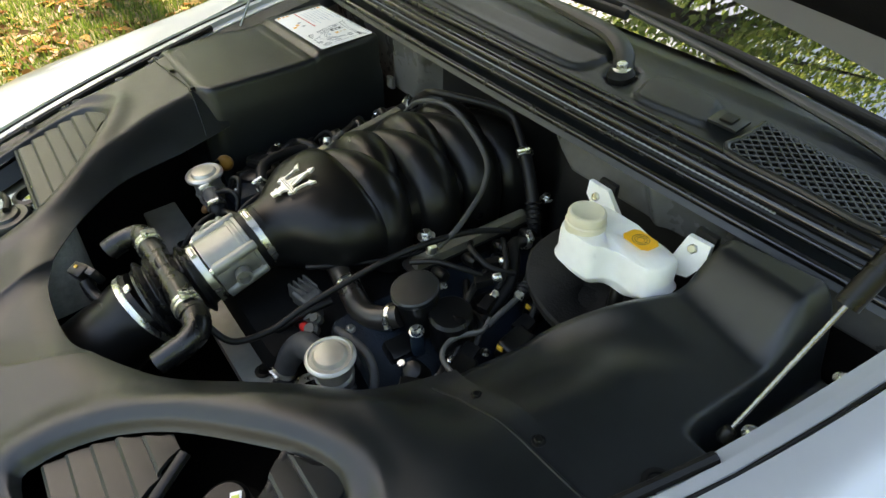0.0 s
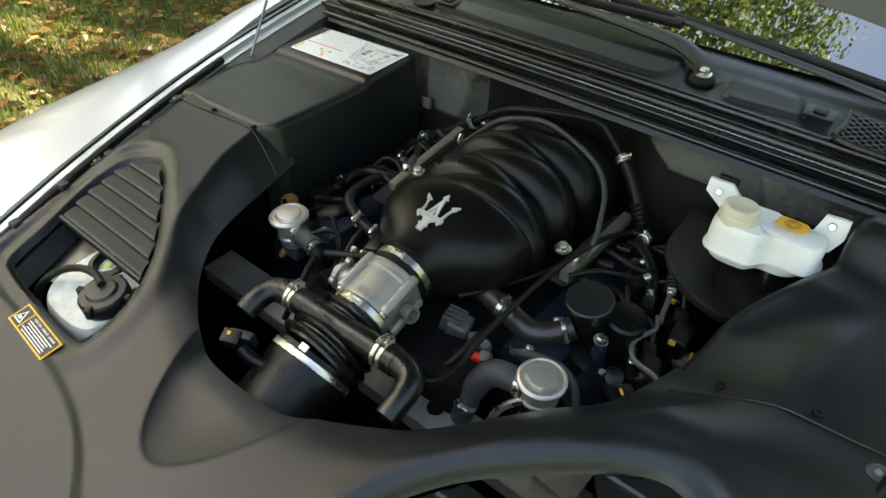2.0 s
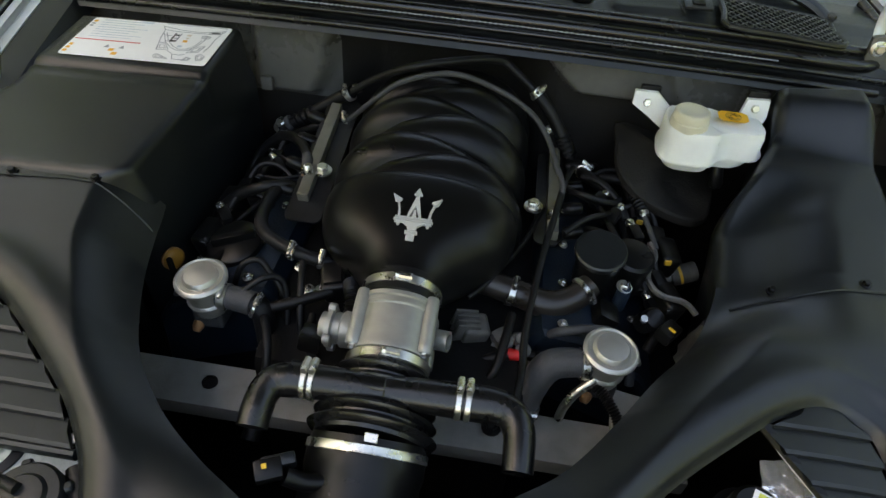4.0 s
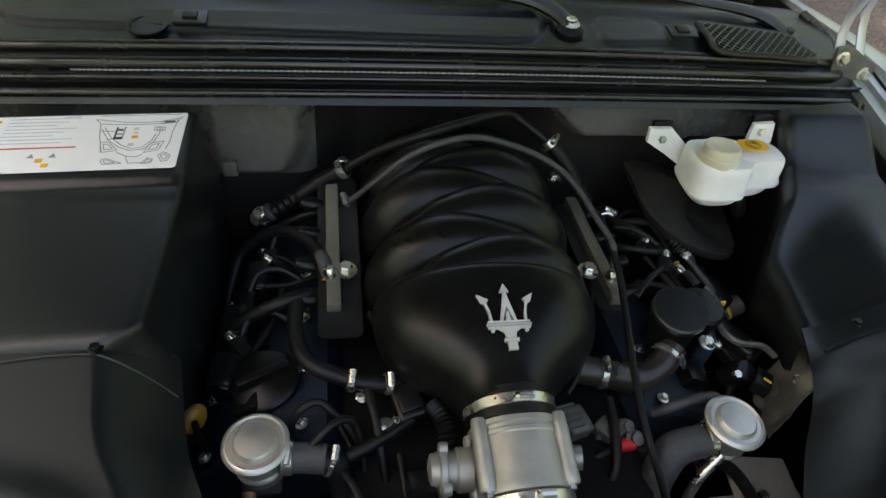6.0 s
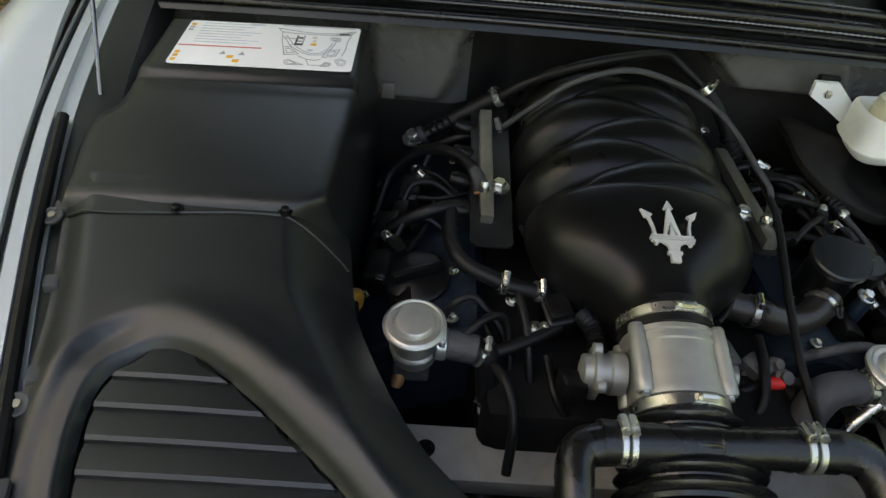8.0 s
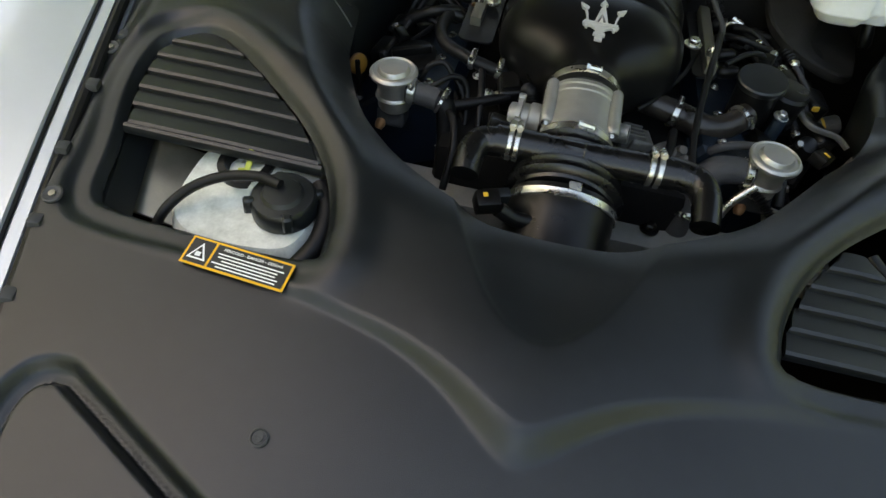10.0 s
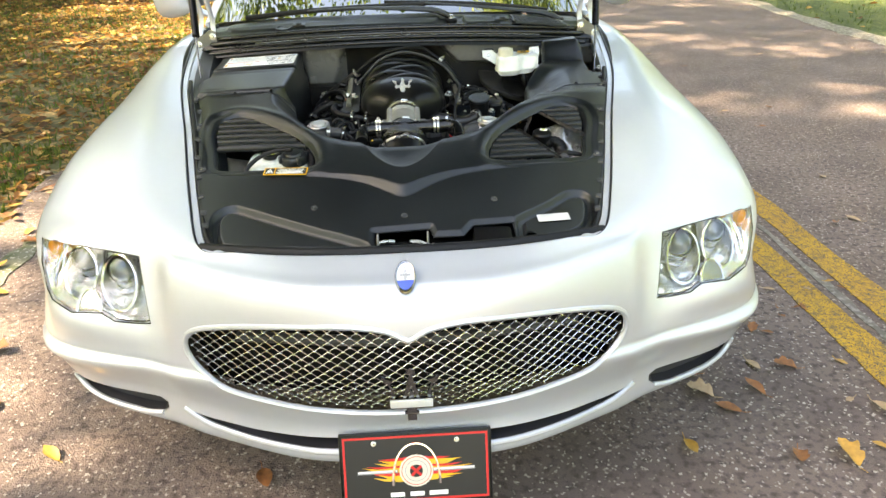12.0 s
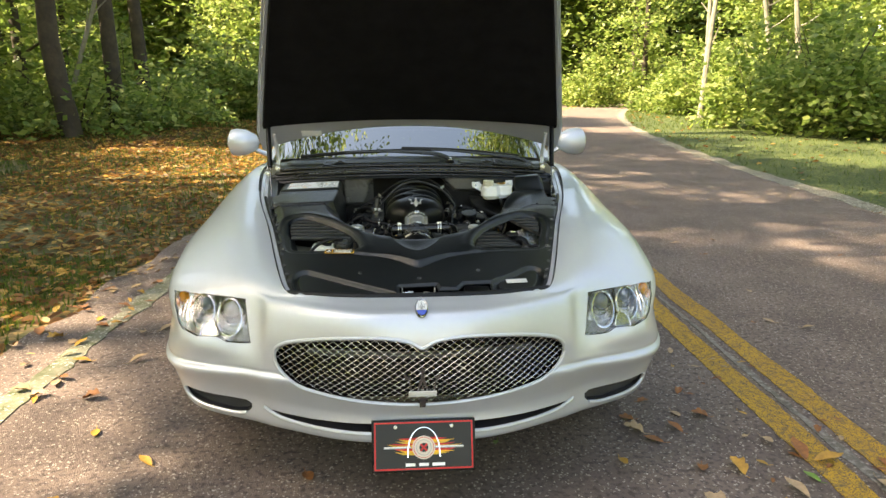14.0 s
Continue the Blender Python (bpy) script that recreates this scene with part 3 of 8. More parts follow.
def trident(s, depth):
    """A three-pronged emblem in its own plane: x across, y up."""
    bm = bmesh.new()
    shapes = [
        [(-.5, .0), (-.5, -.038), (.5, -.038), (.5, .0)],
        [(-.53, -.062), (-.53, -.100), (.53, -.100), (.53, -.062)],
        [(-.5, -.124), (-.5, -.165), (.5, -.165), (.5, -.124)],
        [(-.45, -.165), (-.43, -.24), (-.37, -.24), (-.35, -.165)],
        [(.45, -.165), (.35, -.165), (.37, -.24), (.43, -.24)],
        [(-.27, -.165), (-.14, -.25), (-.11, -.38), (.11, -.38), (.14, -.25), (.27, -.165)],
        [(-.17, -.39), (-.17, -.46), (.17, -.46), (.17, -.39)],
        [(-.11, -.47), (-.11, -.64), (.11, -.64), (.11, -.47)],
        [(-.20, 0), (-.030, .67), (-.115, .68), (0, .88), (.115, .68), (.030, .67), (.20, 0), (.135, 0), (0, .34), (-.135, 0)],
        [(-.06, 0), (-.02, .22), (.02, .22), (.06, 0)],
        [(-.44, 0), (-.455, .2), (-.525, .42), (-.60, .44), (-.68, .63), (-.41, .50), (-.475, .43), (-.405, .2), (-.375, 0)],
        [(.44, 0), (.375, 0), (.405, .2), (.475, .43), (.41, .50), (.68, .63), (.60, .44), (.525, .42), (.455, .2)],
    ]
    for sh in shapes:
        prism([(x * s, y * s) for x, y in sh], "z", 0, depth, bm)
    return bm


bm = trident(.086, .006)
bmesh.ops.transform(bm, matrix=pose(0, nose_y(0, .462) - .006, .462, 88, 0, 0), verts=bm.verts)
grille_emblem = part("grille_emblem", bm, DARKCHROME, car, "chrome three-pronged emblem on the grille")

part("emblem_bar", block((.086, .006, .017), (0, nose_y(0, .462) - .018, .455), (-4, 0, 0), .002), EMBLEM, grille_emblem)

# oval badge on the nose
hit, hit_n = skin_tree.ray_cast(V(0, .047, 1), V(0, 0, -1))[:2]
BADGE = pose(0, hit.y - .003, hit.z + .006, 30, 0, 0)
bm = lathe([(1.0, 0), (1.0, .10), (.92, .20), (.80, .16)], (0, 0, 0), (0, 0, 1), 32)
bmesh.ops.transform(bm, matrix=BADGE @ Matrix.Diagonal((.0205, .037, .03, 1)), verts=bm.verts)
badge = part("nose_badge", bm, DARKCHROME, car, "oval enamel badge in a chrome ring")
for nm, ma, lo, hi in (("badge_top", EMBLEM, -.22, .80), ("badge_bottom", BLUEP, -.80, -.26)):
    pts = []
    for i in range(13):
        y = lo + (hi - lo) * i / 12
        pts.append((math.sqrt(max(0, .64 - y * y)), y))
    out = pts + [(-x, y) for x, y in pts[::-1]]
    bm = prism(out, "z", .05, .19)
    bmesh.ops.remove_doubles(bm, verts=bm.verts, dist=1e-4)
    bmesh.ops.transform(bm, matrix=BADGE @ Matrix.Diagonal((.0205, .037, .03, 1)), verts=bm.verts)
    part(nm, bm, ma, badge)
bm = trident(.021, .001)
bmesh.ops.transform(bm, matrix=BADGE @ pose(0, .004, .0058), verts=bm.verts)
part("badge_emblem", bm, EMBLEM_DARK, badge)

# dark liners behind the lower intakes, and the lip
def recess(poly, deep):
    """A dark pan behind an opening of the bumper."""
    bm = bmesh.new()
    cx = sum(x for x, z in poly) / len(poly)
    front = [V(x, nose_y(x, z) + .008, z) for x, z in poly]
    back = [V(cx + (x - cx) * .96, nose_y(x * .97, z) + deep, z) for x, z in poly]
    rings(bm, [front, back], True, False, False)
    mid = [V(v.x, v.y + .004, .330 + (v.z - .330) * .05) for v in back]
    rings(bm, [back, mid], True, False, True)
    bmesh.ops.recalc_face_normals(bm, faces=bm.faces)
    return bm


for s in (1, -1):
    pts = [(s * x, z) for x, z in SIDE_INTAKE]
    part("fog_recess", recess(pts, .045), RECESS, car, "dark side intake")
    part("intake_lip", sweep([V(x, nose_y(x, z) + .001, z) for x, z in pts[5:11]], .0065, 8, 3), SILVER, car)
half = [p for p in LOW_INTAKE if p[0] >= 0]
part("lower_recess", recess(LOW_INTAKE, .06), RECESS, car, "dark grey lower intake")
low = [p for p in half[5:]]
low = [(x, z) for x, z in low] + [(-x, z) for x, z in low[-2::-1]]
part("intake_lip", sweep([V(x, nose_y(x, z) + .001, z) for x, z in low], .0070, 8, 3), SILVER, car)

# weather strip and painted flange round the opening
rim = [Vector(p) for p in LOOPS[0][:8]]
full = [Vector((-p.x, p.y, p.z)) for p in rim[:0:-1]] + rim
flange = spline(full, 8)
bm = bmesh.new()
rows = []
for k, (inn, down) in enumerate(((0, 0), (.0025, -.007), (.0050, -.0075), (.0070, -.0055), (.0185, -.0065), (.0200, -.016), (.034, -.018), (.036, -.05))):
    row = []
    for i, p in enumerate(flange):
        d = (flange[min(i + 1, len(flange) - 1)] - flange[max(i - 1, 0)]).normalized()
        side = Vector((-d.y, d.x, 0)).normalized()
        row.append(p + side * inn + V(0, 0, down))
    rows.append(row)
rings(bm, rows, False)
bmesh.ops.recalc_face_normals(bm, faces=bm.faces)
part("opening_flange", bm, SILVER, car, "painted drip channel round the engine bay")
def beside(i, inn, down):
    """A place in the drip channel, inn metres inside the bodywork's edge."""
    d = (flange[min(i + 1, len(flange) - 1)] - flange[max(i - 1, 0)]).normalized()
    return flange[i] + Vector((-d.y, d.x, 0)).normalized() * inn + V(0, 0, down)


for inn, down, r, nm, to in ((.0030, -.0052, .0022, "shut_gap", 9), (.0265, -.0105, .0066, "side_seal", 1.02)):
    pts = [beside(i, inn, down) for i in range(0, len(flange), 4) if flange[i].y < to]
    part(nm, sweep(pts, r, 8, 2), RUBBER, car, "black rubber edge round the engine bay")
last = V(9, 9, 9)
for i in range(len(flange)):
    p = beside(i, .0285 + (.018 * step(.55, .75, flange[i].y) if flange[i].x < 0 else 0), -.0045 - (.007 * step(.55, .75, flange[i].y) if flange[i].x < 0 else 0))
    if .27 < p.y < .92 and (p - last).length > .048:
        last = p
        d = (flange[min(i + 1, len(flange) - 1)] - flange[max(i - 1, 0)])
        part("seal_clip", block((.016, .013, .010), tuple(p), (-8, 0, math.degrees(math.atan2(d.y, d.x))), .003), RUBBER_G, car)
bm = bmesh.new()
rings(bm, [[beside(i, inn, down) for i in range(0, len(flange), 2) if flange[i].x < 0 and .40 < flange[i].y < 1.36] for inn, down in ((.030, -.021), (.050, -.023), (.075, -.027), (.095, -.050))], False)
bmesh.ops.recalc_face_normals(bm, faces=bm.faces)
part("drip_trough", carve(bm, [], thick=.002, inward=0), PLASTIC, car, "dark trough inside the wing's edge")
part("front_seal", sweep([V(-.43, .205, .712), V(-.22, .163, .712), V(0, .152, .712), V(.22, .163, .712), V(.43, .205, .712)], .012, 10, 8, flat=.8), RUBBER, car, "black rubber bonnet seal")

for s in (1, -1):
    for y in (1.085, 1.20, 1.31):
        bolt((s * (.640 + .17 * (y - 1.02)), y, .878 + .165 * (y - 1.02) - .016), (0, -.15, 1), .006, car, name="flange_bolt")

# bonnet, raised on its hinges
HINGE, TILT = V(0, 1.34, 1.16), radians(42)


def hood_at(x, s, lift):
    """A place on the raised bonnet, s metres from its rear edge."""
    return HINGE + V(x, -s * math.cos(TILT) + lift * math.sin(TILT), s * math.sin(TILT) + lift * math.cos(TILT))


def hood_half(s):
    return .735 - .215 * s - .012 * s * s + (0 if s < 1.05 else -.8 * (s - 1.05) ** 2 * 4)


def hood_sheet(lift, inset, s0=0.0, s1=1.2, n=30, arch=0.0):
    bm = bmesh.new()
    loops = []
    for i in range(n + 1):
        row = []
        for j in range(29):
            u = -1 + 2 * j / 28
            s = s0 - arch * abs(u) ** 2.2 + (s1 - s0 + arch * abs(u) ** 2.2) * i / n
            w = hood_half(max(s, 0)) - inset
            row.append(hood_at(w * u, s, lift + .045 * (1 - u * u) + .02 * math.sin(math.pi * max(s, 0) / 1.2) - .010 * (abs(u) > .98)))
        loops.append(row)
    rings(bm, loops, False)
    bmesh.ops.recalc_face_normals(bm, faces=bm.faces)
    return bm


bm = carve(hood_sheet(.0, .0, -.015, arch=.13), [], thick=.012, inward=0)
hood = part("bonnet", bm, SILVER, car, "silver bonnet raised on its hinges", sharp=50)
bm = carve(hood_sheet(-.018, .012, -.005, 1.185, arch=.12), [], thick=.016, inward=0)
part("inner_panel", bm, SILVER, hood, "painted silver inner frame of the bonnet")
bm = prism([(-.068, -.020), (.068, -.020), (.068, .020), (-.068, .020)], "z", 0, .0008)
bmesh.ops.transform(bm, matrix=Matrix.Translation(hood_at(-.50, -.028, -.029 + .045 * (1 - (.5 / .73) ** 2))) @ Euler((-TILT, 0, 0)).to_matrix().to_4x4(), verts=bm.verts)
part("bonnet_label", bm, PAPER, hood, "white paper label inside the bonnet")
bm = carve(hood_sheet(-.032, .030, .06, 1.16), [], thick=.02, inward=0)
part("sound_felt", bm, FELT, hood, "black felt lining under the bonnet")
for s in (1, -1):
    plate_pts = [(s * .640, .985), (s * .662, .990), (s * .722, .958), (s * .728, .935), (s * .712, .905), (s * .690, .895), (s * .668, .925), (s * .642, .950)]
    hinge = part("hinge_bracket", prism(plate_pts, "y", 1.362, 1.370), SHEET, hood, "grey steel hinge bracket")
    for x, z in ((.654, .969), (.706, .943)):
        bolt((s * x, 1.362, z), (0, -1, .1), .0075, hinge)
    bolt((s * .700, 1.350, .885), (0, -.3, 1), .008, hinge)
    part("hinge_arm", sweep([V(s * .654, 1.374, .969), V(s * .652, 1.385, 1.03), hood_at(s * .655, -.01, -.02)], .0095, 8, 4, flat=.45), SILVER, hinge)
    part("hinge_arm", sweep([V(s * .706, 1.374, .943), V(s * .694, 1.405, 1.03), hood_at(s * .690, -.06, -.02)], .0105, 8, 4, flat=.45), SILVER, hinge)
    a = V(s * .634, 1.074, .862)
    up = V(s * .095, .54, .84).normalized()
    b, mid = a + up * .415, a + up * .165
    st = part("gas_strut", sweep([mid, b], .0115, 14, 1, smooth=False), PLASTIC_S, hood, "black gas strut with a bright rod")
    part("strut_rod", sweep([a, mid + (b - a) * .02], .0027, 12, 1, smooth=False), RODSTEEL, st)
    part("strut_ball", lathe([(.003, -.010), (.007, -.007), (.008, 0), (.007, .007), (.003, .010)], a, b - a, 12), PLASTIC_S, st)

# cabin: windscreen, roof and side glass
cab = [
    [(0, 1.50, 1.01), (.35, 1.52, 1.005), (.66, 1.62, .985), (.77, 1.80, .96), (.79, 2.6, .95), (.76, 3.6, .955), (.60, 4.15, .97), (0, 4.30, .98)],
    [(0, 1.83, 1.18), (.33, 1.85, 1.175), (.60, 1.92, 1.165), (.70, 2.05, 1.16), (.725, 2.6, 1.17), (.69, 3.5, 1.17), (.55, 3.95, 1.16), (0, 4.05, 1.16)],
    [(0, 2.18, 1.35), (.30, 2.20, 1.345), (.53, 2.26, 1.33), (.60, 2.36, 1.32), (.625, 2.7, 1.345), (.59, 3.3, 1.33), (.48, 3.62, 1.31), (0, 3.72, 1.32)],
]
loops = []
for half in cab:
    ring = [Vector(p) for p in half] + [Vector((-p[0], p[1], p[2])) for p in half[-2:0:-1]]
    loops.append(spline(ring, 6, True))
bm = bmesh.new()
rings(bm, [list(r) for r in zip(*[spline(c, 4) for c in zip(*loops)])])
bmesh.ops.recalc_face_normals(bm, faces=bm.faces)
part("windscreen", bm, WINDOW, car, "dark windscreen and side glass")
bm = bmesh.new()
top = [loops[2]] + [[Vector((p.x * k, 2.9 + (p.y - 2.9) * k, p.z + h)) for p in loops[2]] for k, h in ((.97, .025), (.8, .065), (.5, .09), (.1, .10))]
rings(bm, top, True, False, True)
bmesh.ops.recalc_face_normals(bm, faces=bm.faces)
part("roof", bm, SILVER, car)
for s in (1, -1):
    part("door_pillar", sweep([V(s * .745, 1.70, .965), V(s * .67, 1.97, 1.165), V(s * .575, 2.30, 1.335)], .030, 8, flat=.6), SILVER, car)
bm = bmesh.new()
rings(bm, [[V(x * .76, y, .965 + h) for x in (-1, -.5, 0, .5, 1)] for y, h in ((4.1, .0), (4.4, .02), (4.7, .0), (4.87, -.02))], False)
part("boot_lid", bm, SILVER, car)
for s in (1, -1):
    bm = lathe([(.02, -.13), (.55, -.10), (.9, -.02), (1.0, .06), (.92, .10), (.6, .125), (.02, .13)], (0, 0, 0), (1, 0, 0), 20)
    bmesh.ops.transform(bm, matrix=pose(s * .935, 1.93, 1.045, 0, 0, s * 10) @ Matrix.Diagonal((.68 * s, .07, .078, 1)), verts=bm.verts)
    bmesh.ops.recalc_face_normals(bm, faces=bm.faces)
    mirror = part("door_mirror", bm, SILVER, car, "silver door mirror shell")
    part("mirror_arm", sweep([V(s * .80, 1.95, .97), V(s * .87, 1.94, 1.0), V(s * .92, 1.93, 1.03)], .022, 8, flat=.6), SILVER, mirror)
for y in (.93, 3.99):
    for s in (1, -1):
        wheel = part("wheel", lathe([(.22, -.10), (.25, -.09), (.225, -.04), (.06, -.03), (.05, -.05), (.02, -.05)], (s * .80, y, .33), (-s, 0, 0), 32), ALU, car)
        part("tyre", lathe([(.225, -.115), (.29, -.12), (.325, -.10), (.33, -.05), (.33, .05), (.325, .10), (.29, .12), (.225, .115)], (s * .80, y, .33), (s, 0, 0), 40), TYRE, wheel)
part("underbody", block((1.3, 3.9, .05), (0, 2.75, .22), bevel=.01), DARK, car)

# ---- engine bay: liner, cowl, firewall ----
OPENING = [(-.05, .566), (.05, .568), (.10, .586), (.15, .615), (.20, .652), (.25, .712), (.295, .775), (.350, .845), (.388, .944), (.40, 1.05), (.41, 1.20), (.42, 1.32),
           (-.36, 1.32), (-.345, 1.15), (-.338, 1.0), (-.320, .915), (-.311, .865), (-.297, .812), (-.250, .712), (-.20, .652), (-.15, .612), (-.10, .582)]
LEFT_HOLE = [(-.496, .694), (-.486, .726), (-.448, .742), (-.406, .728), (-.357, .694), (-.287, .637), (-.245, .586), (-.224, .542), (-.217, .505), (-.230, .484), (-.352, .488), (-.43, .495), (-.455, .508), (-.468, .564), (-.490, .637)]
RIGHT_HOLE = [(-x, y) for x, y in LEFT_HOLE]
LATCH = [(-.066, .235), (.055, .242), (.062, .214), (.128, .214), (.152, .246), (.238, .250), (.240, .186), (.0, .172), (-.062, .170)]
POCKET_L = [(-.425, .285), (-.415, .325), (-.385, .338), (-.350, .325), (-.22, .262), (-.090, .203), (-.078, .182), (-.095, .170), (-.25, .180), (-.365, .195), (-.405, .215)]
POCKET_R = [(.255, .262), (.32, .300), (.375, .338), (.415, .338), (.430, .305), (.415, .24), (.385, .205), (.34, .190), (.265, .182), (.248, .195), (.248, .245)]


def inside_np(x, y, poly):
    hit = np.zeros(np.shape(x), bool)
    for (x0, y0), (x1, y1) in zip(poly, poly[1:] + poly[:1]):
        if y0 == y1:
            continue
        hit ^= ((y0 > y) != (y1 > y)) & (x < (x1 - x0) * (y - y0) / (y1 - y0) + x0)
    return hit


def edge_dist(x, y, poly):
    """Distance to an outline; negative inside."""
    best = np.full(np.shape(x), 9.0)
    for (x0, y0), (x1, y1) in zip(poly, poly[1:] + poly[:1]):
        dx, dy = x1 - x0, y1 - y0
        t = np.clip(((x - x0) * dx + (y - y0) * dy) / (dx * dx + dy * dy), 0, 1)
        best = np.minimum(best, np.hypot(x - x0 - dx * t, y - y0 - dy * t))
    return np.where(inside_np(x, y, poly), -best, best)


def ease(a, b, v):
    t = np.clip((v - a) / (b - a), 0, 1)
    return t * t * (3 - 2 * t)


SMOOTH = {}


def outline(name, pts):
    if name not in SMOOTH:
        SMOOTH[name] = rounded(pts, 4)
    return SMOOTH[name]


def liner_np(x, y):
    """Height of the moulded cover: a gentle slope, a stepped V, a sunk rim round the engine, pockets at the front."""
    z = .655 + .27 * np.minimum(y, .72) + .16 * np.maximum(0, y - .72)
    ax = np.abs(x)
    rx = np.sqrt(ax * ax + .02 ** 2) - .02
    crest = .374 + .088 * (1 - np.exp(-rx / .11))
    wide = .011 + .019 * np.exp(-(ax / .07) ** 2)
    z = z + (.0050 + .0110 * np.exp(-(ax / .13) ** 2)) * ease(-wide, .002, y - crest) * (1 - ease(.32, .46, ax)) * (1 - .6 * ease(.015, .22, y - crest))
    d = edge_dist(x, y, outline("opening", OPENING))
    roll = .052 + .012 * ease(.70, .82, y)
    z = z - np.clip(.012 + .225 * (y - .59), 0, .066) * np.clip(1 - d / roll, 0, 1.2) ** 1.35
    soft = np.where(x < .0, .075, .075 + .05 * ease(0, .06, x))
    scoop = np.clip((y - .440 - 12.5 * x * x) / soft, 0, 1)
    z = z - .010 * (1 - (1 - scoop) ** 2) * ease(0, .12, scoop) * (1 - ease(.10, .16, ax))
    for nm, hole in (("left", LEFT_HOLE), ("right", RIGHT_HOLE)):
        e = edge_dist(x, y, outline(nm, hole))
        inner = 1 - ease(.01, .11, ax - (.219 + (y - .53) * .82))      # the side towards the engine
        z = z + .006 * np.exp(-((e - .028) / .020) ** 2) * inner
        z = z - .008 * (1 - ease(.022, .040, e)) * (1 - inner) - .010 * (1 - ease(.0, .009, e)) - .004 * (1 - ease(.0, .022, e)) * inner
    for nm, pk in (("pl", POCKET_L), ("pr", POCKET_R)):
        e = edge_dist(x, y, outline(nm, pk))
        z = z - .013 * (1 - ease(.0, .010, np.abs(e + .008) - .003)) - .003 * ease(.006, .014, -e)
    side = .862 + .095 * (y - .92) - .050 * (1 - ease(0, .13, x - .384))
    z = z + (side + .0015 - z) * ease(.80, .915, y) * ease(.28, .35, x)
    rim = .455 + .292 * (y - .335) - .024 * ease(.58, .80, y) + x      # distance from the edge beside the box
    z = z - .013 * (1 - ease(0, .036, rim)) ** 1.5 * ease(.48, .66, y)
    return z - .006 * (1 - ease(0, .014, edge_dist(x, y, LATCH)))


def liner_z(x, y):
    return float(liner_np(np.array([float(x)]), np.array([float(y)]))[0])


def side_x(y):
    """Half width of the cover at y."""
    return .455 - .38 * (.335 - y) if y < .335 else .455 + .292 * (y - .335)


def left_x(y):
    """Half width on the side of the box, where the cover stands off the drip channel."""
    return side_x(y) - .024 * step(.58, .80, y)


def liner_sheet(y0, y1, ny, nx):
    ys = np.linspace(y0, y1, ny + 1)
    u = np.linspace(-1, 1, nx + 1)
    X = np.array([np.where(u < 0, left_x(y), side_x(y)) * u for y in ys])
    Y = np.array([y + .030 * u * u * max(0, 1 - (y - y0) / .1) for y in ys])
    holes = [np.array(h) for h in CUTS]
    cx = (X[:-1, :-1] + X[1:, 1:] + X[1:, :-1] + X[:-1, 1:]) / 4
    cy = (Y[:-1, :-1] + Y[1:, 1:] + Y[1:, :-1] + Y[:-1, 1:]) / 4
    gone = [inside_np(cx, cy, [tuple(p) for p in h]) for h in holes]
    for h, g in zip(holes, gone):
        # corners that touch the cut slide onto its outline
        out, inn = np.zeros(X.shape, bool), np.zeros(X.shape, bool)
        for a in (0, 1):
            for b in (0, 1):
                out[a:ny + a, b:nx + b] |= g
                inn[a:ny + a, b:nx + b] |= ~g
        for r, c in zip(*np.nonzero(out & inn)):
            p = np.array((X[r, c], Y[r, c]))
            q = np.roll(h, -1, 0)
            d = q - h
            t = np.clip(((p - h) * d).sum(1) / (d * d).sum(1), 0, 1)
            near = h + d * t[:, None]
            X[r, c], Y[r, c] = near[np.argmin(((near - p) ** 2).sum(1))]
    lost = np.any(gone, 0)
    Z = liner_np(X, Y)
    bm = bmesh.new()
    vs = [[bm.verts.new(p) for p in zip(X[i], Y[i], Z[i])] for i in range(ny + 1)]
    for i in range(ny):
        for k in range(nx):
            if not lost[i, k]:
                bm.faces.new((vs[i][k], vs[i][k + 1], vs[i + 1][k + 1], vs[i + 1][k]))
    bmesh.ops.delete(bm, geom=[v for v in bm.verts if not v.link_faces], context="VERTS")
    bmesh.ops.recalc_face_normals(bm, faces=bm.faces)
    if sum(f.normal.z for f in bm.faces) < 0:
        bmesh.ops.reverse_faces(bm, faces=bm.faces)
    return bm


def slot(cx, cy, w, h):
    return [(cx - w / 2 + h / 2, cy - h / 2), (cx + w / 2 - h / 2, cy - h / 2), (cx + w / 2, cy), (cx + w / 2 - h / 2, cy + h / 2), (cx - w / 2 + h / 2, cy + h / 2), (cx - w / 2, cy)]


liner = thing("engine_bay_cover", (0, .4, .70), "moulded black plastic cover round the engine", "engine cover")
CUTS = [rounded(OPENING, 4), rounded(LEFT_HOLE, 4), rounded(RIGHT_HOLE, 4), LATCH, rounded(slot(-.098, .186, .034, .016), 3), rounded(slot(.268, .206, .034, .016), 3)]
bm = carve(liner_sheet(.165, .93, 300, 400), [], thick=.004)
part("front_cover", bm, PLASTIC, liner, "moulded black plastic front cover", sharp=45)


def hole_span(y, hole):
    xs = [x / 500 for x in range(-300, 301) if inside(x / 500, y, hole)]
    return (min(xs), max(xs)) if xs else (0, 0)


